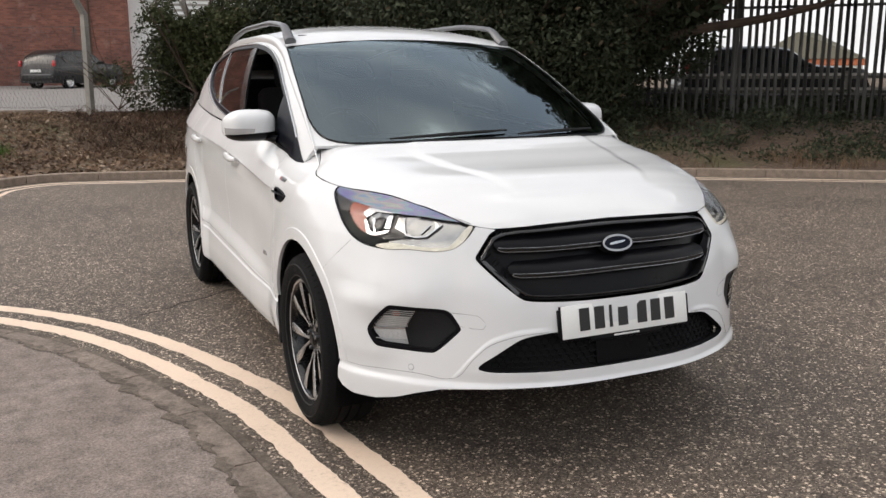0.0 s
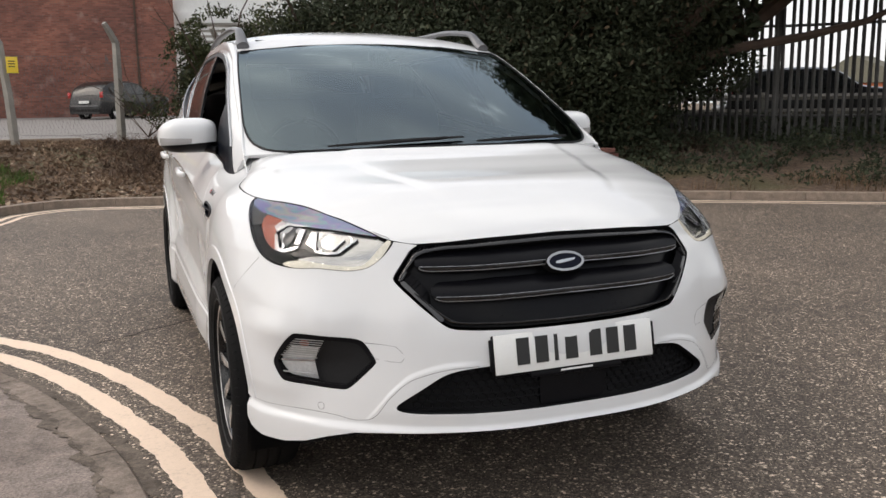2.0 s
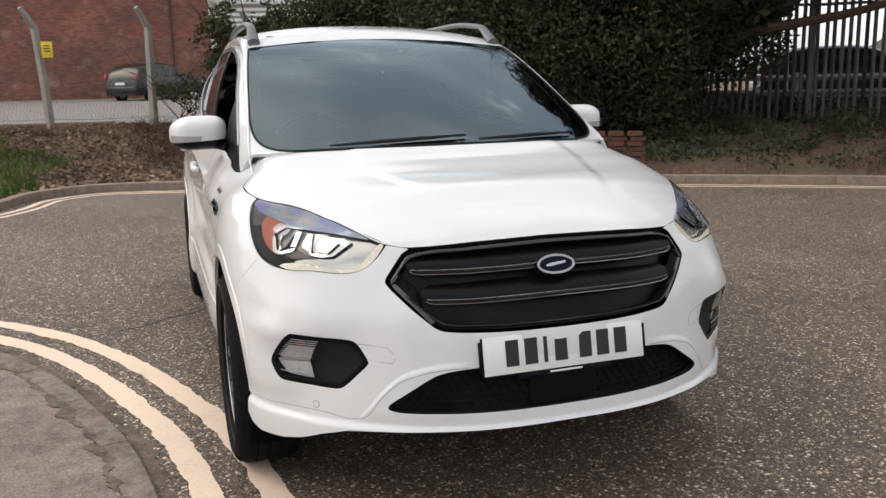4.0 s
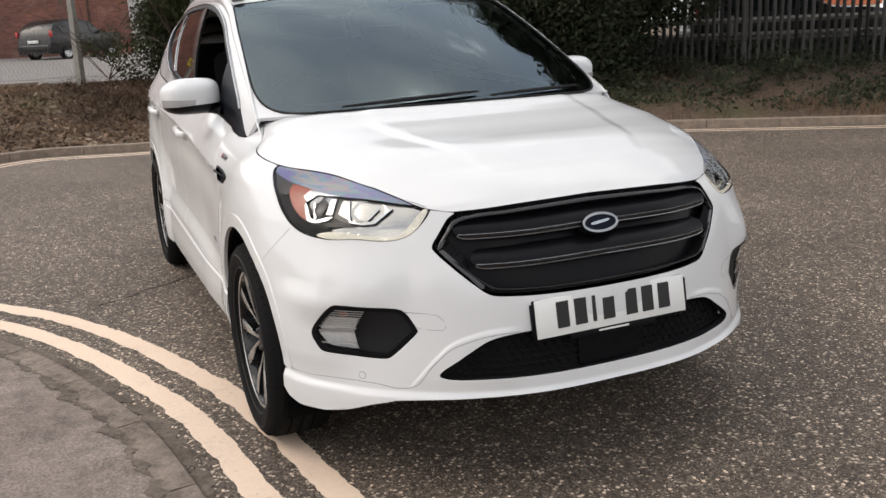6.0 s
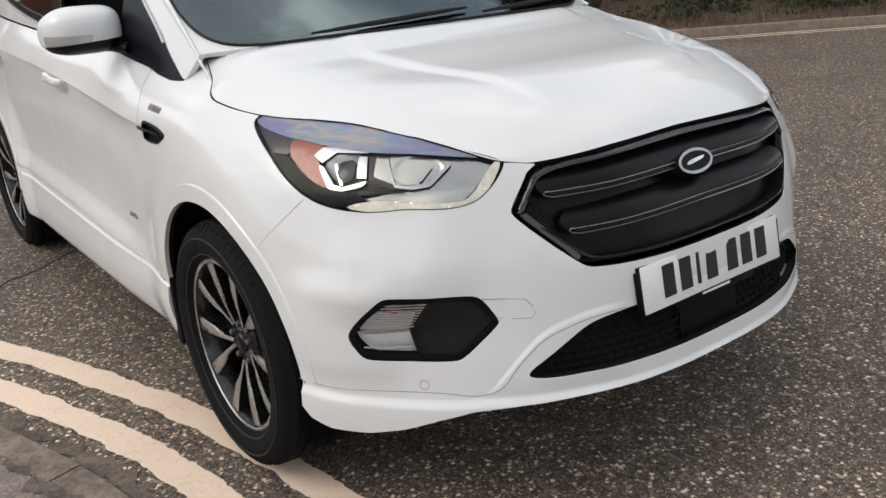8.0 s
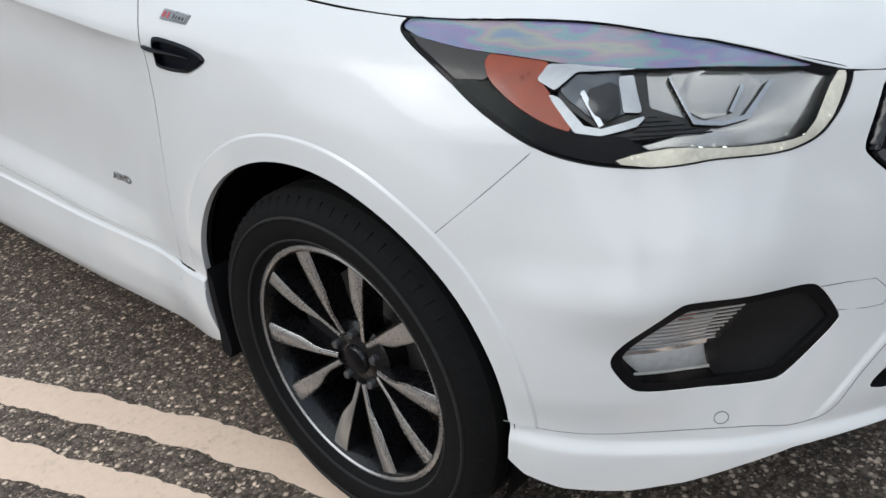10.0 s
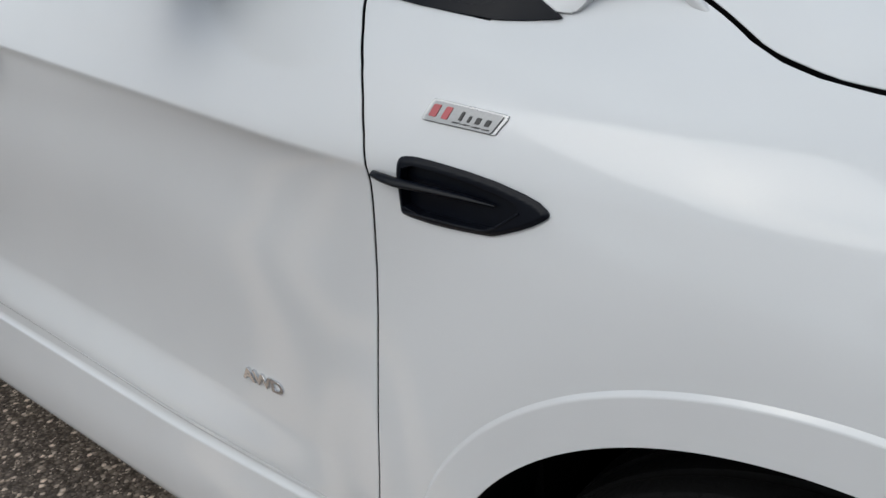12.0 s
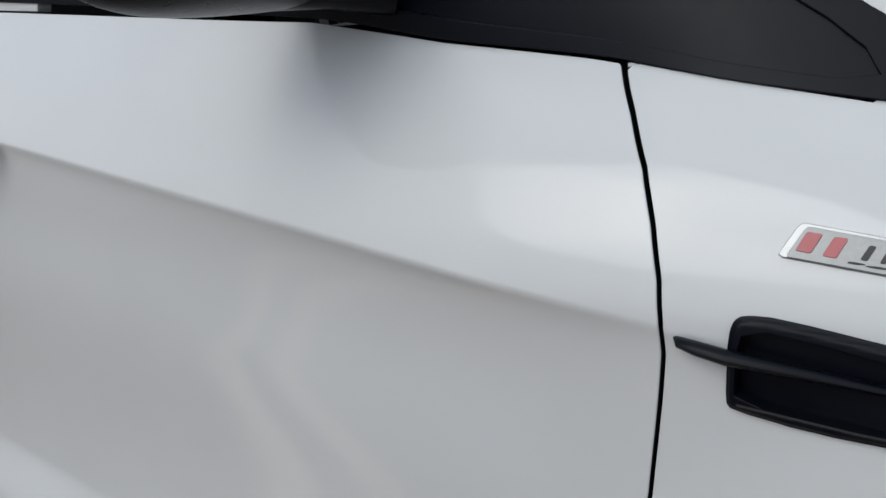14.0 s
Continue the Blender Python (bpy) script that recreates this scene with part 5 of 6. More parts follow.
quarter_line = [(4.08, 1.158), (4.4, 1.185), (4.7, 1.225), (4.95, 1.262), (5.0, 1.0), (5.02, .70), (4.86, .66), (4.62, .40), (4.56, .30), (3.68, .30), (3.68, .498), (3.70, .52), (3.76, .60), (3.90, .78), (4.0, .90), (4.07, 1.05)]
sill_line = [(1.840, .411), (1.955, .414)] + foot + [(3.32, .488), (3.68, .498), (3.70, .40), (3.76, .33), (3.74, .262), (3.4, .247), (2.7, .240), (2.3, .236), (2.1, .230), (1.95, .226), (1.85, .254), (1.838, .30)]
rear_line = [(4.62, .40), (4.86, .66), (5.02, .70), (5.30, .70), (U_END - .001, .70), (U_END - .001, .27), (5.2, .25), (4.75, .25), (4.56, .30)]
gate_line = [(5.02, .70), (5.0, 1.0), (4.95, 1.262), (5.2, 1.275), (U_END - .001, 1.28), (U_END - .001, .70)]
tail_line = [(4.86, .98), (4.80, 1.06), (4.90, 1.12), (5.25, 1.13), (5.30, 1.0), (5.0, .95)]
for g in (-1, 1):
    o = (lambda pts: flip(pts)) if g < 0 else (lambda pts: pts)
    panel("front_wing", skin, o(wing_line), M["paint"], car, holes=[o(lamp_out), o(arch_hole[0]), o(cave_line)], gap=.0014, thick=.022, step=.0036 if g < 0 else .006)
    fd = panel("front_door", skin, o(front_door_line), M["paint"], car, gap=.0030, thick=.022, step=.0034 if g < 0 else .009, shear=g * .083)
    rd = panel("rear_door", skin, o(rear_door_line), M["paint"], car, holes=[o(arch_hole[1])], gap=.0018, thick=.022, step=.006 if g < 0 else .009, shear=g * .083)
    panel("rear_wing", skin, o(quarter_line), M["paint"], car, holes=[o(arch_hole[1]), o(tail_line)], gap=.0018, thick=.022, step=.009)
    panel("sill_skirt", skin, o(sill_line), M["paint"], car, holes=[o(arch_hole[0]), o(arch_hole[1])], gap=.0004, thick=.014, step=.004 if g < 0 else .010, shear=g * .030)
    bm = bmesh.new()
    tube([skin(g * u, z, -.0010) for u, z in ((1.192, .685), (1.17, .705), (1.114, .755), (1.052, .811))], .0013, 5, bm)
    part("wing_joint", bm, M["seam"], car, "thin joint line between bumper and wing")
    bm = bmesh.new()
    tube([skin(g * u, z, -.0005) for u, z in ((1.956, .412), (1.957, .38), (1.962, .32), (1.972, .26), (1.985, .226))], .0011, 5, bm)
    part("skirt_joint", bm, M["seam"], car, "thin joint line in the sill skirt")
    for au, a in zip(ARCH_U, AXLES):
        def flare(t, r):
            fade = smooth(-.2, .55, t) * smooth(math.pi + .12, math.pi - .02, t)
            return skin(g * (au + r * np.cos(t)), .36 + r * np.sin(t), (.0038 * fade - .003 * (1 - fade)) - .0045 * smooth(.4285, .4345, r) ** 2)
        panel("arch_flare", flare, [(.05, .3860), (3.10, .3860), (3.10, .4355), (.05, .4355)], M["paint"], car, step=(.02, .0030), thick=.012, sign=-g, pad=.004)
    panel("rear_bumper", skin, o(rear_line), M["paint"], car, holes=[o(arch_hole[1])], gap=.0, thick=.02, step=.02)
    panel("tailgate", skin, o(gate_line), M["paint"], car, holes=[o(tail_line)], gap=.0, thick=.02, step=.02)
    panel("tail_lamp", skin, o(tail_line), M["red_lamp"], car, gap=.001, step=.02)
    panel("inner_body", lambda a, b: skin(a, b, -.021), o([(.98, .42), (1.12, .72), (.98, .84), (1.2, .95), (1.55, .985), (1.80, 1.05), (2.2, 1.05), (3.8, 1.13), (4.95, 1.24), (5.4, 1.24), (5.4, .3), (1.0, .3)]),
          M["liner"], car, holes=[o(arch_hole[0]), o(arch_hole[1])], gap=.0, thick=0, step=.03, label="dark inner body behind the panel gaps")
    # cabin side
    cab = cabin(g)
    glass_line = chaikin([(-.019, .004), (-.014, .10), (.0, .30), (.030, .49), (.072, .67), (.118, .782), (.17, .835), (.226, .864), (.298, .884), (.36, .894), (.43, .900), (.52, .902), (.62, .898), (.73, .884), (.82, .85), (.87, .78), (.868, .70), (.80, .49), (.73, .29), (.64, .165), (.55, .10), (.45, .055), (.35, .025), (.15, .012), (.03, .008)], 1)
    inner_line = chaikin([(.002, .07), (.012, .27), (.042, .455), (.086, .625), (.132, .730), (.185, .785), (.24, .815), (.305, .838), (.37, .850), (.43, .858), (.52, .862), (.62, .858), (.72, .842), (.79, .80), (.835, .74), (.825, .66), (.77, .46), (.705, .31), (.62, .20), (.53, .145), (.44, .11), (.35, .09), (.15, .08), (.04, .06)], 1)
    sg = -g
    panel("cabin_side", cab, [(-.03, -.02), (-.03, 1.02), (1.0, 1.02), (1.0, -.02)], M["paint"], car, holes=[glass_line], step=(.006, .02), thick=.015, sign=-sg,
          extra=lambda a, b: np.maximum(np.maximum(-a - .02, a - .985), np.maximum(-b, b - 1.0)))
    panel("window_trim", lambda a, b: cab(a, b) + xyz(g * .003, 0, 0), glass_line, M["vent"], car, holes=[inner_line], step=(.004, .012), thick=.012, sign=-sg, label="black and chrome window surround")
    off = lambda k: (lambda a, b: cab(a, b) + xyz(g * k, 0, 0))
    in_glass = lambda a, b: sdf(inner_line, a, b) - .004
    panel("mirror_sail", off(-.001), [(-.02, .0), (-.02, .62), (.10, .74), (.152, .74), (.135, .35), (.128, .0)], M["vent"], car, step=(.005, .012), thick=.01, sign=-sg, extra=in_glass)
    panel("pillar_cover", off(.0), [(.322, .0), (.455, 1.), (.493, 1.), (.360, .0)], M["black"], car, step=(.005, .02), thick=.012, sign=-sg, extra=in_glass)
    panel("rear_window", off(-.006), [(.355, .0), (.488, 1.), (.727, 1.), (.551, .0)], M["window"], car, step=(.006, .02), thick=0, sign=-sg, extra=in_glass, label="dark tinted glass")
    panel("quarter_window", off(-.006), [(.561, .0), (.736, 1.), (.95, 1.), (.95, .0)], M["window"], car, step=(.006, .02), thick=0, sign=-sg, extra=in_glass, label="dark tinted glass")
    panel("window_divider", off(.001), [(.548, .0), (.724, 1.), (.738, 1.), (.564, .0)], M["silver"], car, step=(.004, .02), thick=.008, sign=-sg, extra=in_glass)
    if g > 0:
        panel("front_window", off(-.006), [(.11, .0), (.10, 1.), (.46, 1.), (.33, .0)], M["window"], car, step=(.006, .02), thick=0, sign=-sg, extra=in_glass)
    bm = bmesh.new()
    n = len(glass_line)
    ring = [Vector(cab(np.array(a), np.array(b))) + Vector((g * .005, 0, 0)) for a, b in glass_line if (b > .2 and a > .03) or a > .40]
    tube(ring, .0045, 6, bm)
    part("chrome_strip", bm, M["silver"], car, "satin chrome strip round the side windows")
    bm = bmesh.new()
    rows = []
    for y in np.linspace(.18, 3.3, 90):
        a = roof_side(g, y) + np.array((0, 0, .003 - .9 * max(0, .27 - y)))
        c = cab(np.array((y - .305) / 2.995), np.array(.925)) + np.array((g * .0015, 0, 0)) - np.array((0, 0, .9 * max(0, .27 - y)))
        b = (a + c) / 2 + np.array((g * .72, -.12, .68)) * (.010 + .012 * float(smooth(.35, 1.2, y)))
        rows.append([bm.verts.new(Vector(a * (1 - k) ** 2 + b * 2 * k * (1 - k) + c * k * k)) for k in np.linspace(0, 1, 9)])
    for r, q in zip(rows, rows[1:]):
        for k in range(8):
            bm.faces.new((r[k], r[k + 1], q[k + 1], q[k]) if g < 0 else (r[k + 1], r[k], q[k], q[k + 1]))
    part("roof_edge", bm, M["paint"], car, "white pillar and roof edge")

# bonnet, screen and roof
square = [(0, 0), (1, 0), (1, 1), (0, 1)]
inset_by = lambda k: (lambda a, b: np.maximum(np.maximum(k - a, a - 1 + k), np.maximum(k - b, b - 1 + k)))
panel("bonnet", hood, square, M["paint"], car, step=(.007, .010), thick=.02, extra=inset_by(.0010), pad=.02, label="white bonnet with two raised creases")
half_screen = [(.5, .0), (.30, .0), (.13, .0), (.095, .004), (.060, .018), (.038, .042), (.020, .085), (.009, .15), (.003, .26), (.002, .6), (.002, .9), (.006, .98), (.02, .997)]
screen_line = half_screen + [(1 - a, b) for a, b in half_screen[::-1]][:-1]
half_frit = [(.5, .035), (.30, .038), (.17, .042), (.115, .06), (.085, .09), (.064, .14), (.048, .21), (.040, .33), (.034, .5), (.030, .9), (.05, .95), (.25, .96), (.40, .96), (.43, .90)]
frit_in = half_frit + [(1 - a, b) for a, b in half_frit[::-1]][:-1]
in_screen = chaikin(screen_line, 1)
panel("windscreen", screen, in_screen, M["screen"], car, step=(.015, .015), thick=0, label="tinted windscreen reflecting the sky")
panel("windscreen_border", lambda a, b: screen(a, b) + xyz(0, .002, -.004), in_screen, M["frit"], car, holes=[chaikin(frit_in, 1)], step=(.01, .01), thick=0)
for g in (-1, 1):
    corner = [(.0, .0), (.0, .40), (.12, .40), (.12, .0)]
    panel("pillar_foot", lambda a, b: screen(a, b) + xyz(0, .001, -.003), corner if g < 0 else [(1 - a, b) for a, b in corner], M["paint"], car, holes=[in_screen], step=(.008, .012), thick=.012, extra=inset_by(.0005))
panel("roof", roof, square, M["paint"], car, step=(.025, .02), thick=.02, extra=inset_by(.002))
bm = bmesh.new()
seal = [screen(np.array(a), np.array(b)) for a, b in in_screen]
tube(seal + [seal[0]], .0045, 6, bm, caps=False)
part("screen_seal", bm, M["matt"], car, "black rubber seal round the windscreen")
panel("cowl", lambda a, b: blend_patch(a, b, lambda q: hood_back(q) - np.array((0, -.0, .025)), lambda q: screen_low(q) + np.array((0, .02, -.012)), lambda q: hood_back(np.array(0.))[None] * (1 - q[..., None]) + screen_low(np.array(0.)) * q[..., None] - np.array((0, 0, .02)), lambda q: hood_back(np.array(1.))[None] * (1 - q[..., None]) + screen_low(np.array(1.)) * q[..., None] - np.array((0, 0, .02))), square, M["matt"], car, step=(.02, .2), thick=0, extra=inset_by(.01))

# rear window of the tailgate
def rear_glass(s, t):
    s, t = np.broadcast_arrays(np.asarray(s, float), np.asarray(t, float))
    lo = skin(np.array(-4.95), np.array(1.262)) * (1 - s[..., None]) + skin(np.array(4.95), np.array(1.262)) * s[..., None]
    lo = lo + xyz(0, .22 * (1 - (2 * s - 1) ** 4), .01)
    return lo * (1 - t[..., None]) + roof_back(s) * t[..., None]


panel("tailgate_window", rear_glass, square, M["frit"], car, step=(.05, .1), thick=.01, extra=inset_by(.003))

# roof rails
for g in (-1, 1):
    ys = np.linspace(1.135, 2.95, 48)
    k = (ys - 1.135) / 1.815
    lift = .046 * smooth(0, .085, k) * smooth(1, .86, k)
    pts = [Vector((g * (roof_x(y) - .035), y, roof_z(y) + .016 + h)) for y, h in zip(ys, lift)]
    part("roof_rail", tube(pts, [.0155 + .009 * (1 - float(smooth(0, .10, q)) * float(smooth(1, .86, q))) for q in k], 12, squash=(1.2, .9)), M["rail"], car, "satin grey roof rail")

# grille
deep = lambda k: (lambda a, b: skin(a, b, k))
grille = panel("grille", deep(-.035), grille_out, M["satin"], car, step=.02, thick=0, label="black grille with two broad bars")
def shrink(poly, k):
    c = np.array([0, (np.asarray(poly)[:, 1].max() + np.asarray(poly)[:, 1].min()) / 2])
    p = np.asarray(poly) - c
    w, h = np.abs(p).max(0)
    return p * ((w - k) / w, (h - k) / h) + c


panel("grille_frame", lambda a, b: skin(a, b, .004 - 22 * np.clip(sdf(grille_out, a, b) + .02, 0, .02) ** 2 * 10), grille_out, M["black"], grille, holes=[shrink(grille_out, .024)], step=.008, thick=.035, gap=.0015)
def slat(z0, z1, half, name):
    zc, h = (z0 + z1) / 2, (z1 - z0) / 2
    line = chaikin([(-half, zc + h * .1), (-half + .03, z0), (half - .03, z0), (half, zc + h * .1), (half - .02, z1), (-half + .02, z1)], 1)
    f = lambda a, b: skin(a, b, -.030 + .036 * np.clip(1 - ((b - (zc - h * .35)) / (h * 1.4)) ** 2, 0, 1))
    ob = panel(name, f, line, M["satin"], grille, step=(.02, .005), thick=.02)
    # double edge line that closes to a slim loop at each end
    low, high = z0 + .0035, z0 + .0165
    for sgn in (-1, 1):
        pts = [(v, low) for v in np.linspace(.0, half - .045, 24)] + [(half - .026, low + .004), (half - .018, low + .009), (half - .022, high + .001)] + [(v, high) for v in np.linspace(half - .036, .0, 24)]
        bm = bmesh.new()
        tube([f(np.array(sgn * a), np.array(b)) + np.array((0, -.0022, 0)) for a, b in pts], [.0015] * 27 + [.0009] * 24, 5, bm)
        part("bright_line", bm, M["grille_line"], grille, "thin silver edge line")
    line = chaikin([(-half + .03, low + .003), (half - .03, low + .003), (half - .024, low + .008), (half - .034, high - .002), (-half + .034, high - .002), (-half + .024, low + .008)], 1)
    panel("bar_groove", lambda a, b: f(a, b) + xyz(0, -.0012, 0), line, M["black"], grille, step=(.02, .003), thick=.0, label="glossy black groove")


slat(.795, .852, .490, "grille_bar")
slat(.713, .770, .440, "grille_bar")
oval = lambda w, h, z: [(w * math.cos(k * math.tau / 48), z + h * math.sin(k * math.tau / 48)) for k in range(48)]
emblem = panel("emblem", deep(.019), oval(.056, .0225, .806), M["blue"], grille, step=.004, thick=.03, label="plain dark blue oval emblem")
panel("emblem_ring", lambda a, b: skin(a, b, .021), oval(.0620, .0272, .806), M["badge"], grille, holes=[oval(.0555, .0215, .806)], step=.003, thick=.03, label="chrome ring")
panel("emblem_mark", deep(.0205), chaikin([(-.034, .8015), (-.020, .8005), (.030, .8065), (.036, .8135), (.020, .8125), (-.030, .8080)], 2), M["silver"], grille, step=.002, thick=.002, pad=.004, label="plain silver swash")
# bevelled inner edges of the frame
for g in (-1, 1):
    for pts, k in ((((.518, .800), (.534, .772), (.522, .776), (.508, .800)), .002), (((.530, .768), (.44, .693), (.405, .658), (.398, .668), (.43, .700), (.516, .772)), .0)):
        panel("frame_bevel", deep(k), [(g * a, b) for a, b in pts], M["bevel"], grille, step=.006, thick=.01, label="dark grey bevelled edge")
# lower mouth with dark mesh
mouth = panel("lower_grille", deep(-.045), mouth_out, M["matt"], car, step=.02, thick=0, gap=-.055, pad=.08, label="black lower grille with honeycomb mesh")
bm = bmesh.new()
for i in range(-17, 18):
    for j in range(7):
        a, b = i * .029 + (j % 2) * .0145, .400 + j * .0195
        if abs(a) > .115 and float(sdf(mouth_out, np.array(a), np.array(b))) < -.012:
            ringp = [skin(a + .0145 * math.cos(radians(k * 60 + 30)), b + .0115 * math.sin(radians(k * 60 + 30)), -.030) for k in range(7)]
            tube(ringp, .0028, 4, bm, caps=False)
tagged(part("mesh", bm, M["liner"], mouth, "black plastic honeycomb"), kind="stuff")
panel("mouth_centre", deep(-.028), [(-.11, .40), (-.11, .523), (.11, .523), (.11, .40)], M["satin"], mouth, step=.02, thick=.01)

# number plate
tilt = Matrix.Rotation(-math.atan2(.018, .096), 3, "X")
plate = thing("number_plate", "white number plate with black characters", "number plate", at=Matrix.Translation((0, -.8815, .565)) @ tilt.to_4x4())
plate.parent = car
del plate["category"]
part("plate_backing", box_bm(bmesh.new(), (.526, .012, .118), (0, .011, -.004), bevel=.003), M["satin"], plate)
part("plate_face", box_bm(bmesh.new(), (.520, .005, .111), (0, .001, 0), bevel=.002), M["plate"], plate)
for n, x in enumerate((-.172, -.112, -.066, -.016, .064, .122, .182)):
    part("character_bar", box_bm(bmesh.new(), (.012 if n == 2 else .040, .0016, .076), (x, -.0030, .004)), M["ink"], plate)
part("plate_holder", box_bm(bmesh.new(), (.30, .010, .020), (.0, .010, -.066), bevel=.003), M["satin"], plate, "black plate holder edge")
part("dealer_bar", box_bm(bmesh.new(), (.105, .0016, .0055), (0, .0045, -.064)), M["plate"], plate, "pale line of small unreadable writing")
for x in (-.235, .235):
    part("plate_clip", box_bm(bmesh.new(), (.012, .012, .090), (x * 1.128, .008, .0), bevel=.003), M["satin"], plate)

# headlamps and fog lamps
top_edge = lambda u: float(shut_z(u)) - .006
def pane(name, g, pts, depth, mat, parent, smoothing=1, step=.006, thick=.02, label="", shape=None):
    pts = np.array(chaikin(pts, smoothing) if smoothing else pts, float)
    pts[:, 0] *= g
    f = deep(depth) if shape is None else (lambda a, b: skin(a, b, depth + shape(np.abs(a), b)))
    return panel(name, f, pts, mat, parent, step=step, thick=thick, label=label, extra=lambda a, b: sdf(lamp_out, np.abs(a), b) + .0012 if "fog" not in name else sdf(fog_out, np.abs(a), b) + .004)


for g in (-1, 1):
    side = flip(lamp_out) if g < 0 else lamp_out
    lamp = panel("headlamp", lambda a, b: skin(a, b, -.05), side, M["liner"], car, step=.02, thick=0, gap=-.002, label="clear headlamp with amber side reflector")
    bm = bmesh.new()
    tube([skin(a, b, -.002) for a, b in list(side) + [side[0]]], .0011, 6, bm, caps=False)
    part("lamp_edge", bm, M["satin"], lamp, "black sealing edge")
    pane("brow", g, [(1.292, .952), (1.184, .936), (1.092, .927), (1.008, .916), (.884, .908), (.756, .904), (.584, .888), (.60, .91), (.76, .95), (.98, .99), (1.2, .99), (1.33, .98)], -.008, M["brow"], lamp, step=.007, label="grey brow with rainbow stress reflections painted into its colour")
    pane("smoked_flank", g, [(1.32, .958), (1.184, .938), (1.128, .933), (1.146, .924), (1.13, .90), (1.21, .900)], -.011, M["smoked"], lamp, smoothing=0, step=.006)
    pane("black_base", g, [(1.34, .965), (1.2, .915), (1.13, .892), (1.032, .846), (.984, .837), (.915, .833), (.85, .80), (.85, .78), (1.0, .78), (1.1, .83)], -.014, M["liner"], lamp, smoothing=0, step=.008)
    pane("amber_reflector", g, [(1.146, .924), (1.128, .933), (1.04, .920), (1.054, .900), (1.018, .868), (.990, .838), (1.034, .848), (1.086, .872), (1.130, .900)], -.012, M["amber"], lamp, smoothing=1, step=.005, label="amber side reflector")
    pane("silver_bowl", g, [(.900, .912), (.70, .905), (.56, .89), (.54, .86), (.60, .78), (.80, .78), (.90, .79), (.93, .81), (.80, .835), (.886, .860)], -.026, M["bowl_bright"], lamp, smoothing=0, step=.006)
    pane("dark_bowl", g, [(1.045, .916), (.905, .914), (.886, .911), (.880, .862), (.79, .838), (.78, .832), (.93, .826), (1.02, .87)], -.024, M["smoked"], lamp, smoothing=0, step=.006)
    pane("chrome_blade", g, [(1.056, .900), (1.044, .917), (.900, .912), (.904, .908), (1.0, .908), (1.028, .888)], -.009, M["silver"], lamp, smoothing=0, step=.004, label="bright chrome blade")
    pane("lower_blade", g, [(1.038, .884), (1.020, .879), (.978, .847), (.952, .844), (.908, .853), (.884, .858), (.900, .846), (.952, .836), (.990, .839)], -.010, M["silver"], lamp, smoothing=0, step=.004, label="bright chrome blade")
    pane("projector_surround", g, [(1.024, .888), (1.0, .907), (.93, .906), (.93, .90), (.918, .860), (.955, .847), (1.004, .872)], -.020, M["bowl_blue"], lamp, smoothing=0, step=.005, shape=lambda a, b: .0050 * np.abs((a * 17 + b * 11) % 1 - .5) + .0030 * np.abs((b * 34 - a * 9) % 1 - .5))
    pane("projector_lens", g, [(.988, .886), (.934, .898), (.924, .864), (.952, .849)], -.012, M["black"], lamp, smoothing=1, step=.004, shape=lambda a, b: .010 * np.clip(1 - ((a - .95) / .04) ** 2 - ((b - .874) / .026) ** 2, 0, 1))
    pane("projector_rib", g, [(.990, .886), (.984, .888), (.949, .850), (.955, .847)], -.006, M["chrome"], lamp, smoothing=0, step=.003)
    pane("side_mirror_plate", g, [(.932, .900), (.906, .900), (.892, .860), (.920, .861)], -.014, M["silver"], lamp, smoothing=0, step=.004)
    pane("inner_cell", g, [(.848, .897), (.816, .905), (.676, .882), (.736, .846), (.816, .846)], -.022, M["bowl_bright"], lamp, smoothing=1, step=.005, shape=lambda a, b: -.012 * np.clip(1 - ((a - .76) / .07) ** 2 - ((b - .872) / .03) ** 2, 0, 1))
    pane("inner_blade", g, [(.848, .897), (.816, .844), (.772, .839), (.728, .843), (.674, .881), (.679, .882), (.735, .847), (.772, .843), (.814, .848), (.844, .897)], -.012, M["silver"], lamp, smoothing=0, step=.003)
    pane("inner_fold", g, [(.758, .852), (.752, .852), (.722, .878), (.726, .880)], -.016, M["silver"], lamp, smoothing=0, step=.003)
    for k in range(5):
        bm = bmesh.new()
        z = .834 + k * .0052
        tube([skin(g * u, z - .012 * abs(u - .86), -.012) for u in np.linspace(.912 - k * .007, .79 + k * .020, 12)], .0013, 4, bm)
        part("dark_fin", bm, M["satin"], lamp)
    pane("light_guide", g, [(.938, .804), (.896, .816), (.844, .821), (.764, .813), (.676, .808), (.638, .812), (.580, .882), (.560, .880), (.588, .836), (.624, .804), (.664, .794), (.764, .800), (.82, .802), (.86, .797)], -.005, M["drl"], lamp, smoothing=1, step=.004, label="lit daytime running light strip")
    for u, z in ((.885, .814), (.81, .817), (.775, .814), (.705, .807), (.645, .811)):
        pane("light_cell", g, [(u + .0022, z - .0015), (u + .0022, z + .0015), (u - .0022, z + .0015), (u - .0022, z - .0015)], -.007, M["led"], lamp, smoothing=0, step=.002, thick=.002)
    lens = panel("lamp_lens", lambda a, b: skin(a, b, .001), side, M["lens"], lamp, step=.012, thick=0, gap=.001, label="clear plastic lens")
    # fog lamp
    fside = flip(fog_out) if g < 0 else fog_out
    fog = panel("fog_lamp", deep(-.03), fside, M["matt"], car, step=.02, thick=0, gap=-.002, label="fog lamp in a black hexagonal bezel")
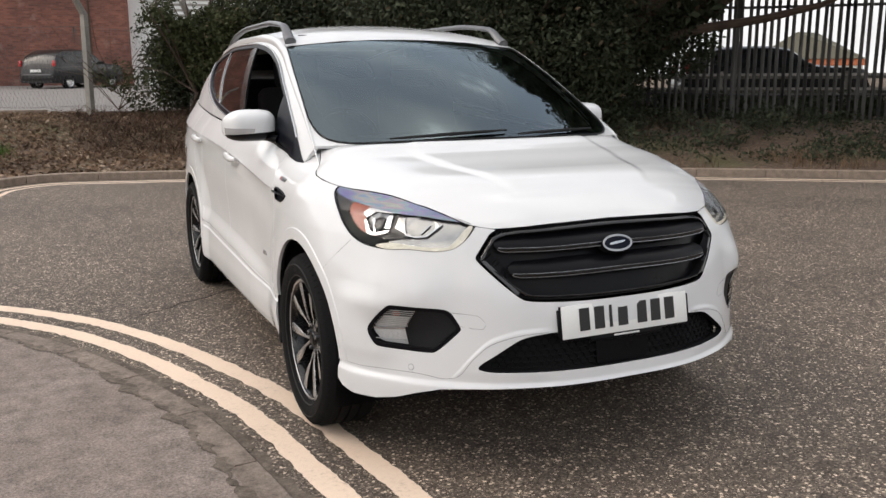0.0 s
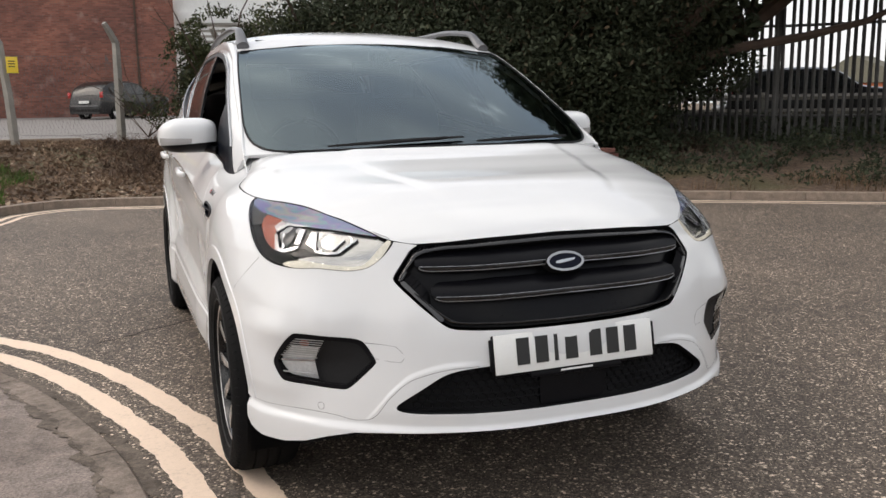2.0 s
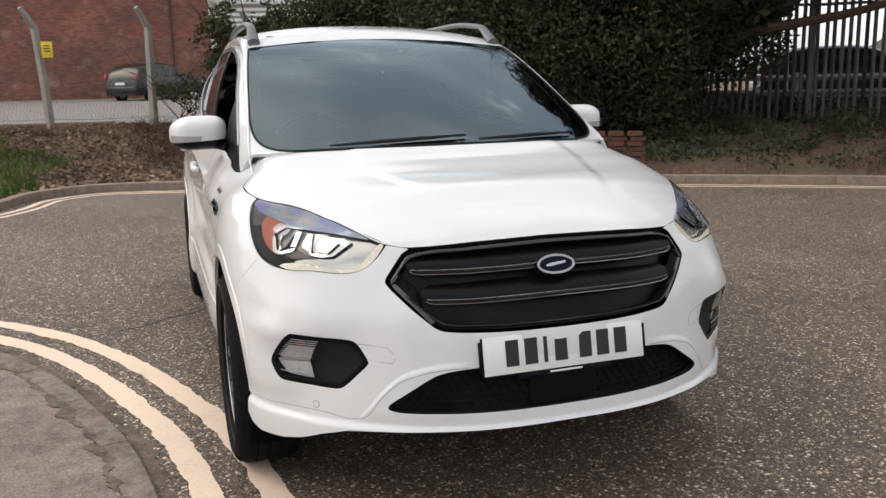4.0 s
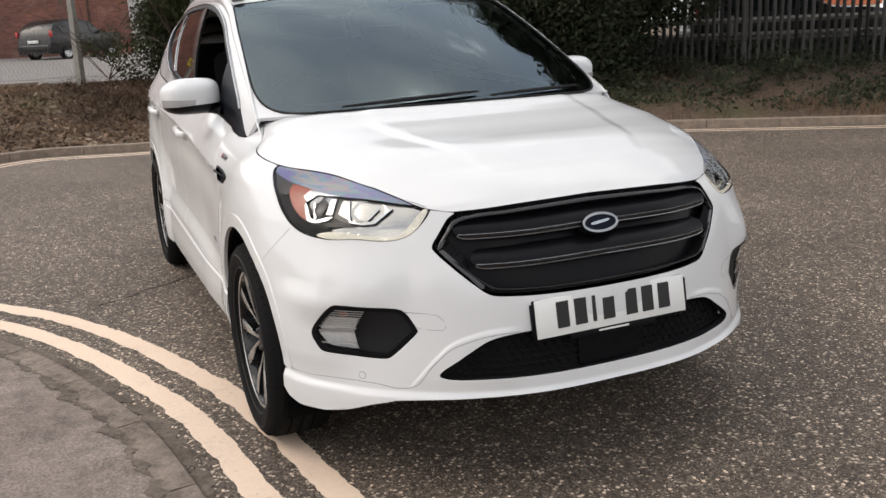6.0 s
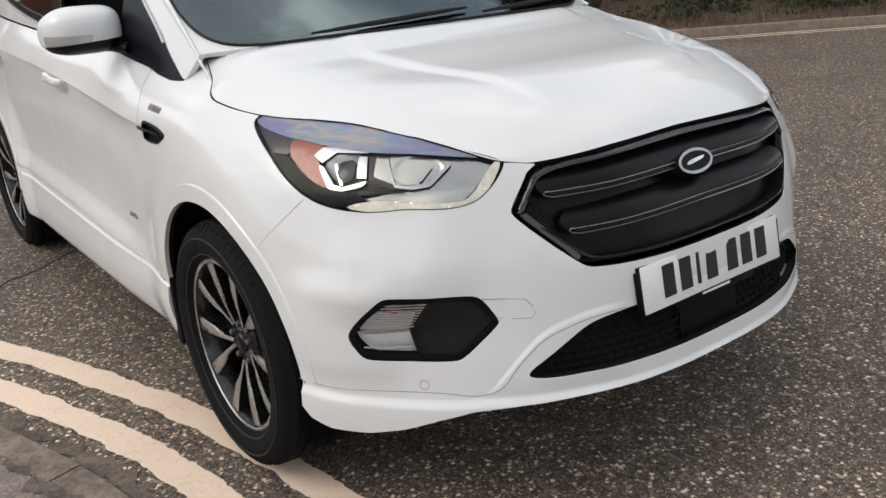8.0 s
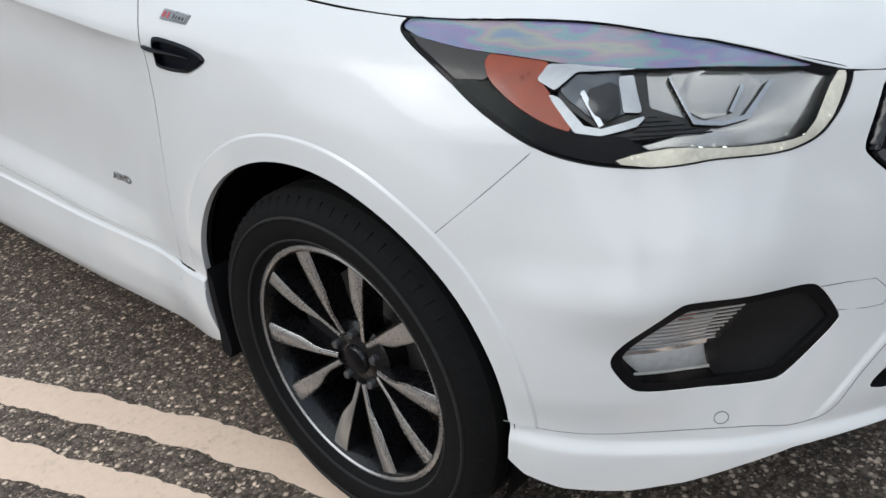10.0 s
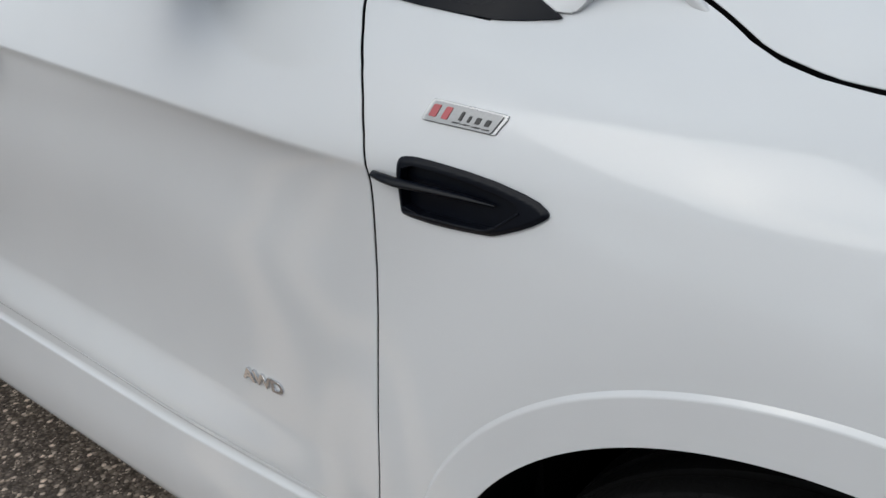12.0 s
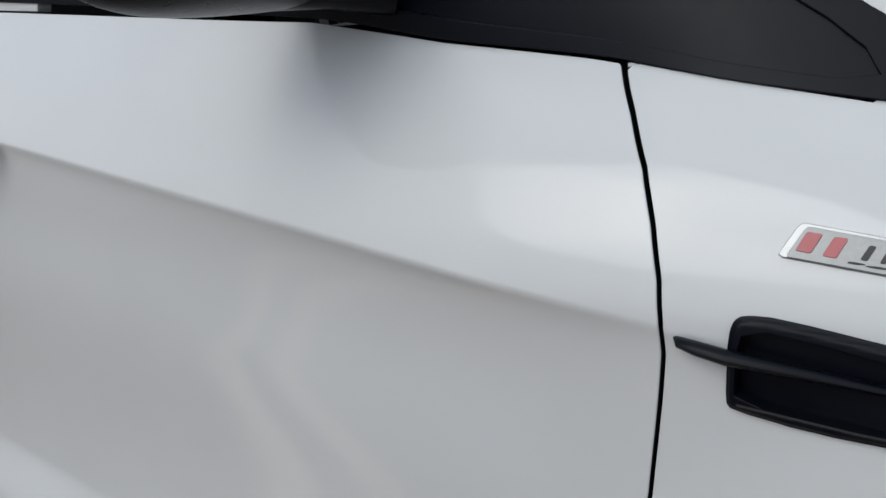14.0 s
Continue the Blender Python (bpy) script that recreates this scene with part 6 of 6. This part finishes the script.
    panel("fog_bezel", lambda a, b: skin(a, b, -.002), fside, M["satin"], fog, holes=[np.array(fside) * 0 + (lambda p: (p - p.mean(0)) * (.90, .82) + p.mean(0))(np.asarray(fside))], step=.006, thick=.03, gap=.0015)
    panel("fog_blank", deep(-.010), [(g * a, b) for a, b in ((.745, .625), (.795, .532), (.775, .455), (.58, .455), (.58, .625))], M["matt"], fog, step=.01, thick=.015, extra=lambda a, b: sdf(fog_out, np.abs(a), b) + .014)
    in_fog = lambda a, b: sdf(fog_out, np.abs(a), b) + .012
    panel("fog_reflector", lambda a, b: skin(a, b, -.040 + .30 * (.604 - b)), [(g * a, b) for a, b in ((.918, .530), (.896, .558), (.838, .610), (.742, .606), (.788, .540))], M["fog_bowl"], fog, step=.008, thick=.01, extra=in_fog)
    # amber disc painted in for the orange reflection seen in the reflector
    panel("bulb_reflection", lambda a, b: skin(a, b, -.022), [(g * (.826 + .014 * math.cos(k)), .582 + .010 * math.sin(k)) for k in np.linspace(0, math.tau, 16)[:-1]], M["amber"], fog, step=.004, thick=.004, extra=in_fog, label="orange reflection of the bulb, painted as a disc")
    for k in range(9):
        z = .5425 + k * .0072
        half = [u for u in np.linspace(.74, .925, 40) if float(in_fog(np.array(u), np.array(z))) < 0 and u > .784 - (z - .540) * .62]
        if len(half) > 3:
            part("lens_rib", tube([skin(g * u, z, -.0065) for u in half], .0021, 5, squash=(1, .7)), M["fog_rib"], fog, "clear horizontal lens rib")
    panel("fog_shelf", lambda a, b: skin(a, b, -.010), [(g * a, b) for a, b in ((.916, .530), (.790, .537), (.787, .530), (.916, .523))], M["chrome"], fog, step=.004, thick=.006, extra=in_fog, label="bright edge between the two lens parts")
    panel("fog_lower", lambda a, b: skin(a, b, -.030 + .25 * (b - .472)), [(g * a, b) for a, b in ((.916, .524), (.792, .531), (.773, .472), (.90, .472), (.916, .494))], M["fog_bowl"], fog, step=.008, thick=.01, extra=in_fog)
    part("lens_rib", tube([skin(g * u, .4925, -.007) for u in np.linspace(.788, .898, 14)], .0020, 5), M["fog_rib"], fog, "clear horizontal lens rib")
    panel("fog_lens", deep(-.004), [(g * a, b) for a, b in ((.925, .515), (.90, .556), (.838, .615), (.732, .610), (.784, .532), (.762, .466), (.90, .466), (.92, .49))], M["lens"], fog, step=.012, thick=0, extra=lambda a, b: sdf(fog_out, np.abs(a), b) + .012, label="ribbed clear lens")
    # parking sensors
    for u, z in ((.768, .404), (1.128, .556)):
        panel("parking_sensor", deep(.0008), [(g * u + .010 * math.cos(k), z + .010 * math.sin(k)) for k in np.linspace(0, math.tau, 20)[:-1]], M["paint"], car, step=.003, thick=.004)
        bm = bmesh.new()
        tube([skin(g * u + .0105 * math.cos(k), z + .0105 * math.sin(k), .0006) for k in np.linspace(0, math.tau, 25)], .0008, 5, bm, caps=False)
        part("sensor_ring", bm, M["seam"], car, "dark ring round the sensor")

# side vents and badges on the front wings
for g in (-1, 1):
    vl, cl = (np.array(chaikin(k, 1)) * (g, 1) for k in (vent_line, cave_line))
    vent = panel("wing_vent", deep(-.006), vl, M["vent"], car, step=.005, thick=.004, label="black fin-shaped wing vent")
    panel("vent_frame", lambda a, b: skin(a, b, .0055 - .0025 * smooth(-.004, .0, sdf(vl, a, b))), vl, M["vent"], vent, holes=[cl], step=.002, thick=.010, gap=.0003)
    pts = [skin(g * u, z, o) for u, z, o in ((1.899, .8925, .000), (1.894, .8922, .005), (1.884, .8912, .007), (1.868, .8895, .008), (1.824, .8865, .004), (1.79, .8835, .000), (1.766, .8810, -.003))]
    part("vent_blade", tube(pts, [.0015, .0042, .0052, .0056, .0045, .0035, .0015], 10, squash=(1, .8)), M["vent"], vent)
    pts = [skin(g * u, z, .0055) for u, z in ((1.862, .8605), (1.80, .8602), (1.772, .8615), (1.760, .8655), (1.735, .8835))]
    part("vent_lip", tube(pts, .0012, 6), M["vent"], vent)
    bl = [(g * a, b) for a, b in ((1.850, .9440), (1.842, .9605), (1.762, .9535), (1.772, .9385))]
    badge = panel("trim_badge", deep(.002), bl, M["badge"], car, step=.003, thick=.005, label="small silver trim badge with red and black marks")
    q = lambda p, k: [((a - 1.8065) * k + 1.8065, (b - .9490) * k + .9490) for a, b in p]
    panel("badge_face", deep(.0036), q(bl, .9) if g > 0 else [(-a, b) for a, b in q([(-a, b) for a, b in bl], .9)], M["badge_face"], badge, step=.002, thick=.002, pad=.004)
    for pts, key in (((1.8415, .9480, 1.8375, .9572, 1.8300, .9566, 1.8340, .9473), "red"), ((1.8280, .9468, 1.8240, .9561, 1.8175, .9556, 1.8215, .9462), "red"), ((1.816, .9447, 1.777, .9415, 1.7765, .9423, 1.815, .9455), "ink"),
                     ((1.810, .9468, 1.807, .9536, 1.804, .9534, 1.807, .9466), "ink"), ((1.801, .9462, 1.799, .9510, 1.7965, .9508, 1.7985, .9460), "ink"), ((1.793, .9456, 1.791, .9505, 1.7865, .9502, 1.7885, .9453), "ink"), ((1.783, .9449, 1.781, .9497, 1.7765, .9493, 1.7785, .9445), "ink")):
        w = [(g * pts[k], pts[k + 1]) for k in range(0, len(pts), 2)]
        panel("badge_block", deep(.0044), w, M[key], badge, step=.001, thick=.0008, pad=.004)
    text = bpy.data.curves.new("drive_badge", "FONT")
    text.body, text.size, text.extrude, text.bevel_depth, text.align_x = "AWD", .024, .0018, .0003, "CENTER"
    text.offset = .0006
    tob = bpy.data.objects.new("drive_badge", text)
    scene.collection.objects.link(tob)
    bpy.context.view_layer.update()
    tme = bpy.data.meshes.new_from_object(tob)
    bpy.data.objects.remove(tob)
    tme.materials.clear()
    tme.materials.append(M["chrome"])
    ob = new("drive_badge", tme)
    ob.parent = car
    c = Vector(skin(np.array(g * 2.152), np.array(.560), .0015))
    ob.matrix_basis = Matrix.Translation(c) @ Matrix.Rotation(radians(90 * g), 4, "Z") @ Matrix.Rotation(radians(90), 4, "X") @ Matrix.Diagonal((1.35, 1, 1, 1))
    tagged(ob, "small chrome letters reading AWD")

# door handles and mirrors
for g in (-1, 1):
    for u, z in ((2.76, .966), (3.80, 1.0)):
        pts = [skin(g * (u + k * .105), z + .006 * k, .012 + .022 * math.sqrt(max(0, 1 - k ** 4))) for k in np.linspace(-1, 1, 15)]
        part("door_handle", tube(pts, [.010 + .006 * (1 - abs(k) ** 3) for k in np.linspace(-1, 1, 15)], 10, squash=(.8, 1.15)), M["paint"], car, "white door handle")
    mirror = new("door_mirror")
    mirror.parent = car
    tagged(mirror, "white door mirror with black base and clear indicator")
    cx, cy, cz = g * (.907 if g < 0 else .925), .80, 1.152

    def cap_shape(low, high, grow, name, mat, label=""):
        bm = bmesh.new()
        bmesh.ops.create_uvsphere(bm, u_segments=48, v_segments=32, radius=1)
        for v in bm.verts:
            x, y, z = v.co
            out = x * g
            sx = math.copysign(abs(x) ** .50, x) * .120
            sz = math.copysign(abs(z) ** .62, z) * .074
            depth = .085 if y < 0 else .028
            taper = 1 - .34 * max(0, out) ** 1.3 if z > 0 else 1 - .10 * max(0, out)
            sweep = .030 * max(0, out) ** 2
            v.co = (cx + sx * grow, cy + sweep + y * depth * (1 - .25 * max(0, out)) * grow, cz + sz * taper * grow)
        geom = bm.verts[:] + bm.edges[:] + bm.faces[:]
        if low is not None:
            bmesh.ops.bisect_plane(bm, geom=geom, plane_co=(cx, 0, low), plane_no=(g * -.06, 0, -1), clear_outer=True)
        if high is not None:
            geom = bm.verts[:] + bm.edges[:] + bm.faces[:]
            bmesh.ops.bisect_plane(bm, geom=geom, plane_co=(cx, 0, high), plane_no=(g * .06, 0, 1), clear_outer=True)
        return part(name, bm, mat, mirror, label)
    cap_shape(1.120, None, 1.0, "mirror_cap", M["paint"], "white painted cap")
    cap_shape(None, 1.1185, .975, "mirror_base", M["satin"], "black lower shell")
    # clear indicator let into the lower outer edge of the cap
    bm = cap_strip = bmesh.new()
    bmesh.ops.create_uvsphere(bm, u_segments=96, v_segments=64, radius=1)
    for v in bm.verts:
        x, y, z = v.co
        out = x * g
        sx = math.copysign(abs(x) ** .50, x) * .120
        sz = math.copysign(abs(z) ** .62, z) * .074
        taper = 1 - .34 * max(0, out) ** 1.3 if z > 0 else 1 - .10 * max(0, out)
        v.co = (cx + sx * 1.03, cy + .030 * max(0, out) ** 2 + y * (.085 if y < 0 else .028) * (1 - .25 * max(0, out)) * 1.03, cz + sz * taper * 1.012)
    for co, no in (((cx, 0, 1.1205), (g * -.06, 0, -1)), ((cx + g * .01, 0, 1.1415), (-g * .03, 0, 1)), ((cx - g * .005, 0, 1.121), (-g * .80, 0, -.2)), ((0, cy - .012, 0), (0, 1, 0))):
        bmesh.ops.bisect_plane(bm, geom=bm.verts[:] + bm.edges[:] + bm.faces[:], plane_co=co, plane_no=no, clear_outer=True)
    part("mirror_indicator", cap_strip, M["mirror_lens"], mirror, "clear indicator strip")
    part("mirror_arm", tube([(cx - g * .06, cy + .005, 1.100), (g * .825, cy - .04, 1.097), (g * .79, cy - .075, 1.090)], [.026, .023, .026], 12, squash=(1.1, .75)), M["satin"], mirror)
    part("mirror_glass", box_bm(bmesh.new(), (.19, .004, .105), (cx, cy + .030, cz - .002), bevel=.0015), M["chrome"], mirror)

# wipers
for x0, x1, n in ((-.44, .06, 0), (.10, .54, 1)):
    k = np.linspace(0, 1, 16)
    s0, s1 = (.5 + x0 / 1.42), (.5 + x1 / 1.42)
    pts = [screen(np.array(s0 + (s1 - s0) * q), np.array(.012 + .030 * q)) + np.array((0, -.010, .008)) for q in k]
    part("wiper", tube(pts, [.004 + .004 * math.sin(math.pi * q) for q in k], 6), M["matt"], car, "black wiper")

# cabin inside: dashboard, steering wheel, seats, rear-view mirror
bm = bmesh.new()
prof = [(.36, 1.02), (.42, 1.085), (.62, 1.10), (.88, 1.09), (.98, 1.05), (1.0, .92), (1.02, .6)]
rows = [[bm.verts.new((x, y + .12 * (abs(x) / .7) ** 2 - .10, z - .03 * (abs(x) / .7) ** 3)) for y, z in prof] for x in np.linspace(-.70, .70, 15)]
for a, b in zip(rows, rows[1:]):
    for k in range(len(prof) - 1):
        bm.faces.new((a[k], a[k + 1], b[k + 1], b[k]))
part("dashboard", bm, M["trim"], car)
bm = bmesh.new()
ring = [Vector((-.37 + .185 * math.cos(k), 1.02 + .06 * math.sin(k), 1.03 + .175 * math.sin(k))) for k in np.linspace(0, math.tau, 40)]
tube(ring, .015, 8, bm, up=(0, 1, 0), caps=False)
tube([(-.54, 1.02, 1.03), (-.37, 1.01, 1.02), (-.20, 1.02, 1.03)], [.02, .06, .02], 8, bm, up=(0, 1, 0))
part("steering_wheel", bm, M["satin"], car)
for x in (-.37, .37):
    seat = new("front_seat")
    seat.parent = car
    part("seat_cushion", box_bm(bmesh.new(), (.50, .52, .16), (x, 1.45, .68), bevel=.05, segments=3), M["fabric"], seat)
    part("backrest", box_bm(bmesh.new(), (.50, .15, .64), (x, 1.80, 1.0), Matrix.Rotation(radians(-16), 3, "X"), .06, 3), M["fabric"], seat)
    part("headrest", box_bm(bmesh.new(), (.27, .11, .19), (x, 1.93, 1.40), Matrix.Rotation(radians(-10), 3, "X"), .045, 3), M["fabric"], seat)
part("rear_bench", box_bm(bmesh.new(), (1.25, .20, .72), (0, 2.66, 1.0), Matrix.Rotation(radians(-16), 3, "X"), .06, 3), M["fabric"], car)
part("cabin_floor", box_bm(bmesh.new(), (1.46, 2.6, .05), (0, 1.9, .42)), M["liner"], car)
part("bulkhead", box_bm(bmesh.new(), (1.42, .04, .62), (0, .42, .70)), M["liner"], car)
part("headlining", box_bm(bmesh.new(), (1.06, 1.9, .02), (0, 2.2, 1.575), bevel=.005), M["trim"], car)
bm = box_bm(bmesh.new(), (.24, .03, .07), (0, 1.02, 1.44), bevel=.012)
box_bm(bm, (.09, .10, .06), (0, .98, 1.49), Matrix.Rotation(radians(25), 3, "X"), .012)
part("rear_view_mirror", bm, M["satin"], car)
part("underbody", box_bm(bmesh.new(), (1.50, 3.9, .05), (0, 1.40, .28), bevel=.02), M["liner"], car)
for y in (.55, 2.10):
    part("underbody_wall", box_bm(bmesh.new(), (1.62, .04, .34), (0, y, .42)), M["liner"], car)

# wheels
tyre_prof = [(.235, -.050), (.240, -.088), (.262, -.108), (.292, -.116), (.318, -.112), (.334, -.098), (.341, -.080), (.3445, -.076), (.3455, -.052), (.338, -.050), (.338, -.044), (.346, -.042), (.346, -.014), (.338, -.012), (.338, -.004),
             (.346, -.002), (.346, .026), (.338, .028), (.338, .036), (.3455, .038), (.343, .08), (.334, .098), (.31, .112), (.25, .10), (.235, .05)]


def build_wheel():
    wheel = new("wheel")
    part("tyre", lathe(tyre_prof, sides=72), M["rubber"], wheel, "worn black tyre")
    bm = bmesh.new()
    for k in range(64):
        a = k * math.tau / 64
        for h in (-.062, .062):
            t = Matrix.Rotation(a, 3, "X")
            box_bm(bm, (.020, .0045, .004), t @ Vector((h * 1.12, 0, .3415)), t @ Matrix.Rotation(radians(28 if h < 0 else -28), 3, "Z"))
    for k in range(72):
        t = Matrix.Rotation((k + .5) * math.tau / 72, 3, "X")
        box_bm(bm, (.006, .0030, .020), t @ Vector((-.1000, 0, .3290)), t @ Matrix.Rotation(radians(38), 3, "Y"), .0008, 1)
    tagged(part("tread_pattern", bm, M["rubber"], wheel), kind="stuff")
    for r0 in (.256, .300):
        part("sidewall_ring", lathe([(r0, -.1045 - (.0095 if r0 > .28 else .0)), (r0 + .0015, -.1085 - (.0095 if r0 > .28 else .0)), (r0 + .004, -.1090 - (.0095 if r0 > .28 else .0)), (r0 + .0060, -.1060 - (.0085 if r0 > .28 else .0))], sides=72), M["dusty"], wheel, "raised ring on the tyre wall")
    part("rim", lathe([(.243, -.078), (.243, -.090), (.238, -.094), (.231, -.091), (.226, -.080), (.216, -.055), (.212, .05), (.235, .07)], sides=72), M["wheel_black"], wheel, "black wheel rim")
    part("rim_lip", lathe([(.2370, -.0948), (.2425, -.0930), (.2435, -.0895), (.2370, -.0895), (.2325, -.0915), (.2370, -.0948)], sides=72), M["alloy"], wheel)
    hub_r, rim_r = .055, .232
    for p in range(5):
        for s in (-1, 1):
            mid = 52 + 72 * p
            a0, a1 = radians(mid + s * 5.5), radians(mid + s * 14.5)
            p0 = Vector((0, math.cos(a0) * hub_r, math.sin(a0) * hub_r))
            p1 = Vector((0, math.cos(a1) * rim_r, math.sin(a1) * rim_r))
            d = (p1 - p0).normalized()
            n = Vector((0, -d.z, d.y)) * s
            def blade(w_in0, w_out0, w_in1, w_out1, x0, x1, thickness, name, mat):
                bm = bmesh.new()
                cols = []
                for k in range(13):
                    q = k / 12
                    c = p0.lerp(p1, q)
                    xf = -.062 - .024 * math.sin(q * 1.45) + (x0 * (1 - q) + x1 * q)
                    wi, wo = w_in0 + (w_in1 - w_in0) * q, w_out0 + (w_out1 - w_out0) * (.5 * float(smooth(.22, .55, q)) + .5 * float(smooth(.25, 1.05, q)))
                    cols.append([bm.verts.new(Vector((xf, 0, 0)) + c - n * wi), bm.verts.new(Vector((xf, 0, 0)) + c + n * wo),
                                 bm.verts.new(Vector((xf + thickness, 0, 0)) + c + n * (wo + .004)), bm.verts.new(Vector((xf + thickness, 0, 0)) + c - n * (wi + .004))])
                for u, v in zip(cols, cols[1:]):
                    for e in range(4):
                        bm.faces.new((u[e], v[e], v[(e + 1) % 4], u[(e + 1) % 4]))
                bm.faces.new(cols[0][::-1])
                bm.faces.new(cols[-1])
                bmesh.ops.recalc_face_normals(bm, faces=bm.faces)
                return part(name, bm, mat, wheel)
            blade(.006, .006, .007, .032, 0, 0, .045, "spoke", M["wheel_black"])
            blade(.002, .003, .003, .030, -.0012, -.0012, .003, "spoke_face", M["alloy"])
    part("hub", lathe([(.001, -.068), (.026, -.068), (.028, -.066), (.030, -.058), (.066, -.054), (.075, -.046), (.075, .0), (.001, .0)], sides=40), M["wheel_black"], wheel)
    part("hub_cap", lathe([(.001, -.0705), (.022, -.0705), (.026, -.0685), (.027, -.066)], sides=32), M["satin"], wheel, "black centre cap")
    for p in range(5):
        a = radians(52 + 36 + 72 * p)
        bm = lathe([(.0005, -.069), (.007, -.069), (.009, -.066), (.0095, -.045)], sides=10)
        bmesh.ops.translate(bm, verts=bm.verts[:], vec=(0, math.cos(a) * .054, math.sin(a) * .054))
        part("wheel_nut", bm, M["bevel"], wheel)
    part("brake_disc", lathe([(.06, .0), (.155, .0), (.155, .022), (.06, .022)], sides=48), M["disc"], wheel)
    part("brake_caliper", box_bm(bmesh.new(), (.07, .09, .16), (-.0, .14, .05), Matrix.Rotation(radians(-15), 3, "X"), .015), M["matt"], wheel)
    return wheel


def wheel_well(y, g):
    bm = bmesh.new()
    ring0, ring1 = [], []
    for k in range(33):
        a = radians(-28 + 236 * k / 32)
        ring0.append(bm.verts.new((g * .868, y + .022 + .396 * math.cos(a), .36 + .396 * math.sin(a))))
        ring1.append(bm.verts.new((g * .60, y + .022 + .396 * math.cos(a), .36 + .396 * math.sin(a))))
    for k in range(32):
        bm.faces.new((ring0[k], ring0[k + 1], ring1[k + 1], ring1[k]))
    bm.faces.new(ring1)
    bmesh.ops.solidify(bm, geom=bm.faces[:], thickness=.004)
    part("wheel_arch_liner", bm, M["liner"], car, "black wheel arch liner")


first = None
for y in AXLES:
    for g in (-1, 1):
        turn = Matrix.Translation((g * .800, y, WHEEL_R)) @ (Matrix() if g < 0 else Matrix.Rotation(math.pi, 4, "Z"))
        if first is None:
            first = build_wheel()
            first.parent = car
            first.matrix_basis = turn
            tagged(first, "ten-spoke black alloy wheel with machined faces")
        else:
            copy_thing(first, turn)
        wheel_well(y, g)
# mud flaps behind the front wheels
for g in (-1, 1):
    bm = bmesh.new()
    outline = [(.388, .44), (.397, .40), (.399, .36), (.396, .29), (.402, .235), (.375, .225), (.362, .25), (.368, .30), (.376, .36), (.376, .42)]
    fa = [bm.verts.new((g * .905, y, z)) for y, z in outline]
    fb = [bm.verts.new((g * .76, y, z)) for y, z in outline]
    for k in range(len(outline)):
        m = (k + 1) % len(outline)
        bm.faces.new((fa[k], fa[m], fb[m], fb[k]))
    bm.faces.new(fa), bm.faces.new(fb[::-1])
    bmesh.ops.recalc_face_normals(bm, faces=bm.faces)
    part("mud_guard", bm, M["liner"], car, "black plastic mud guard")
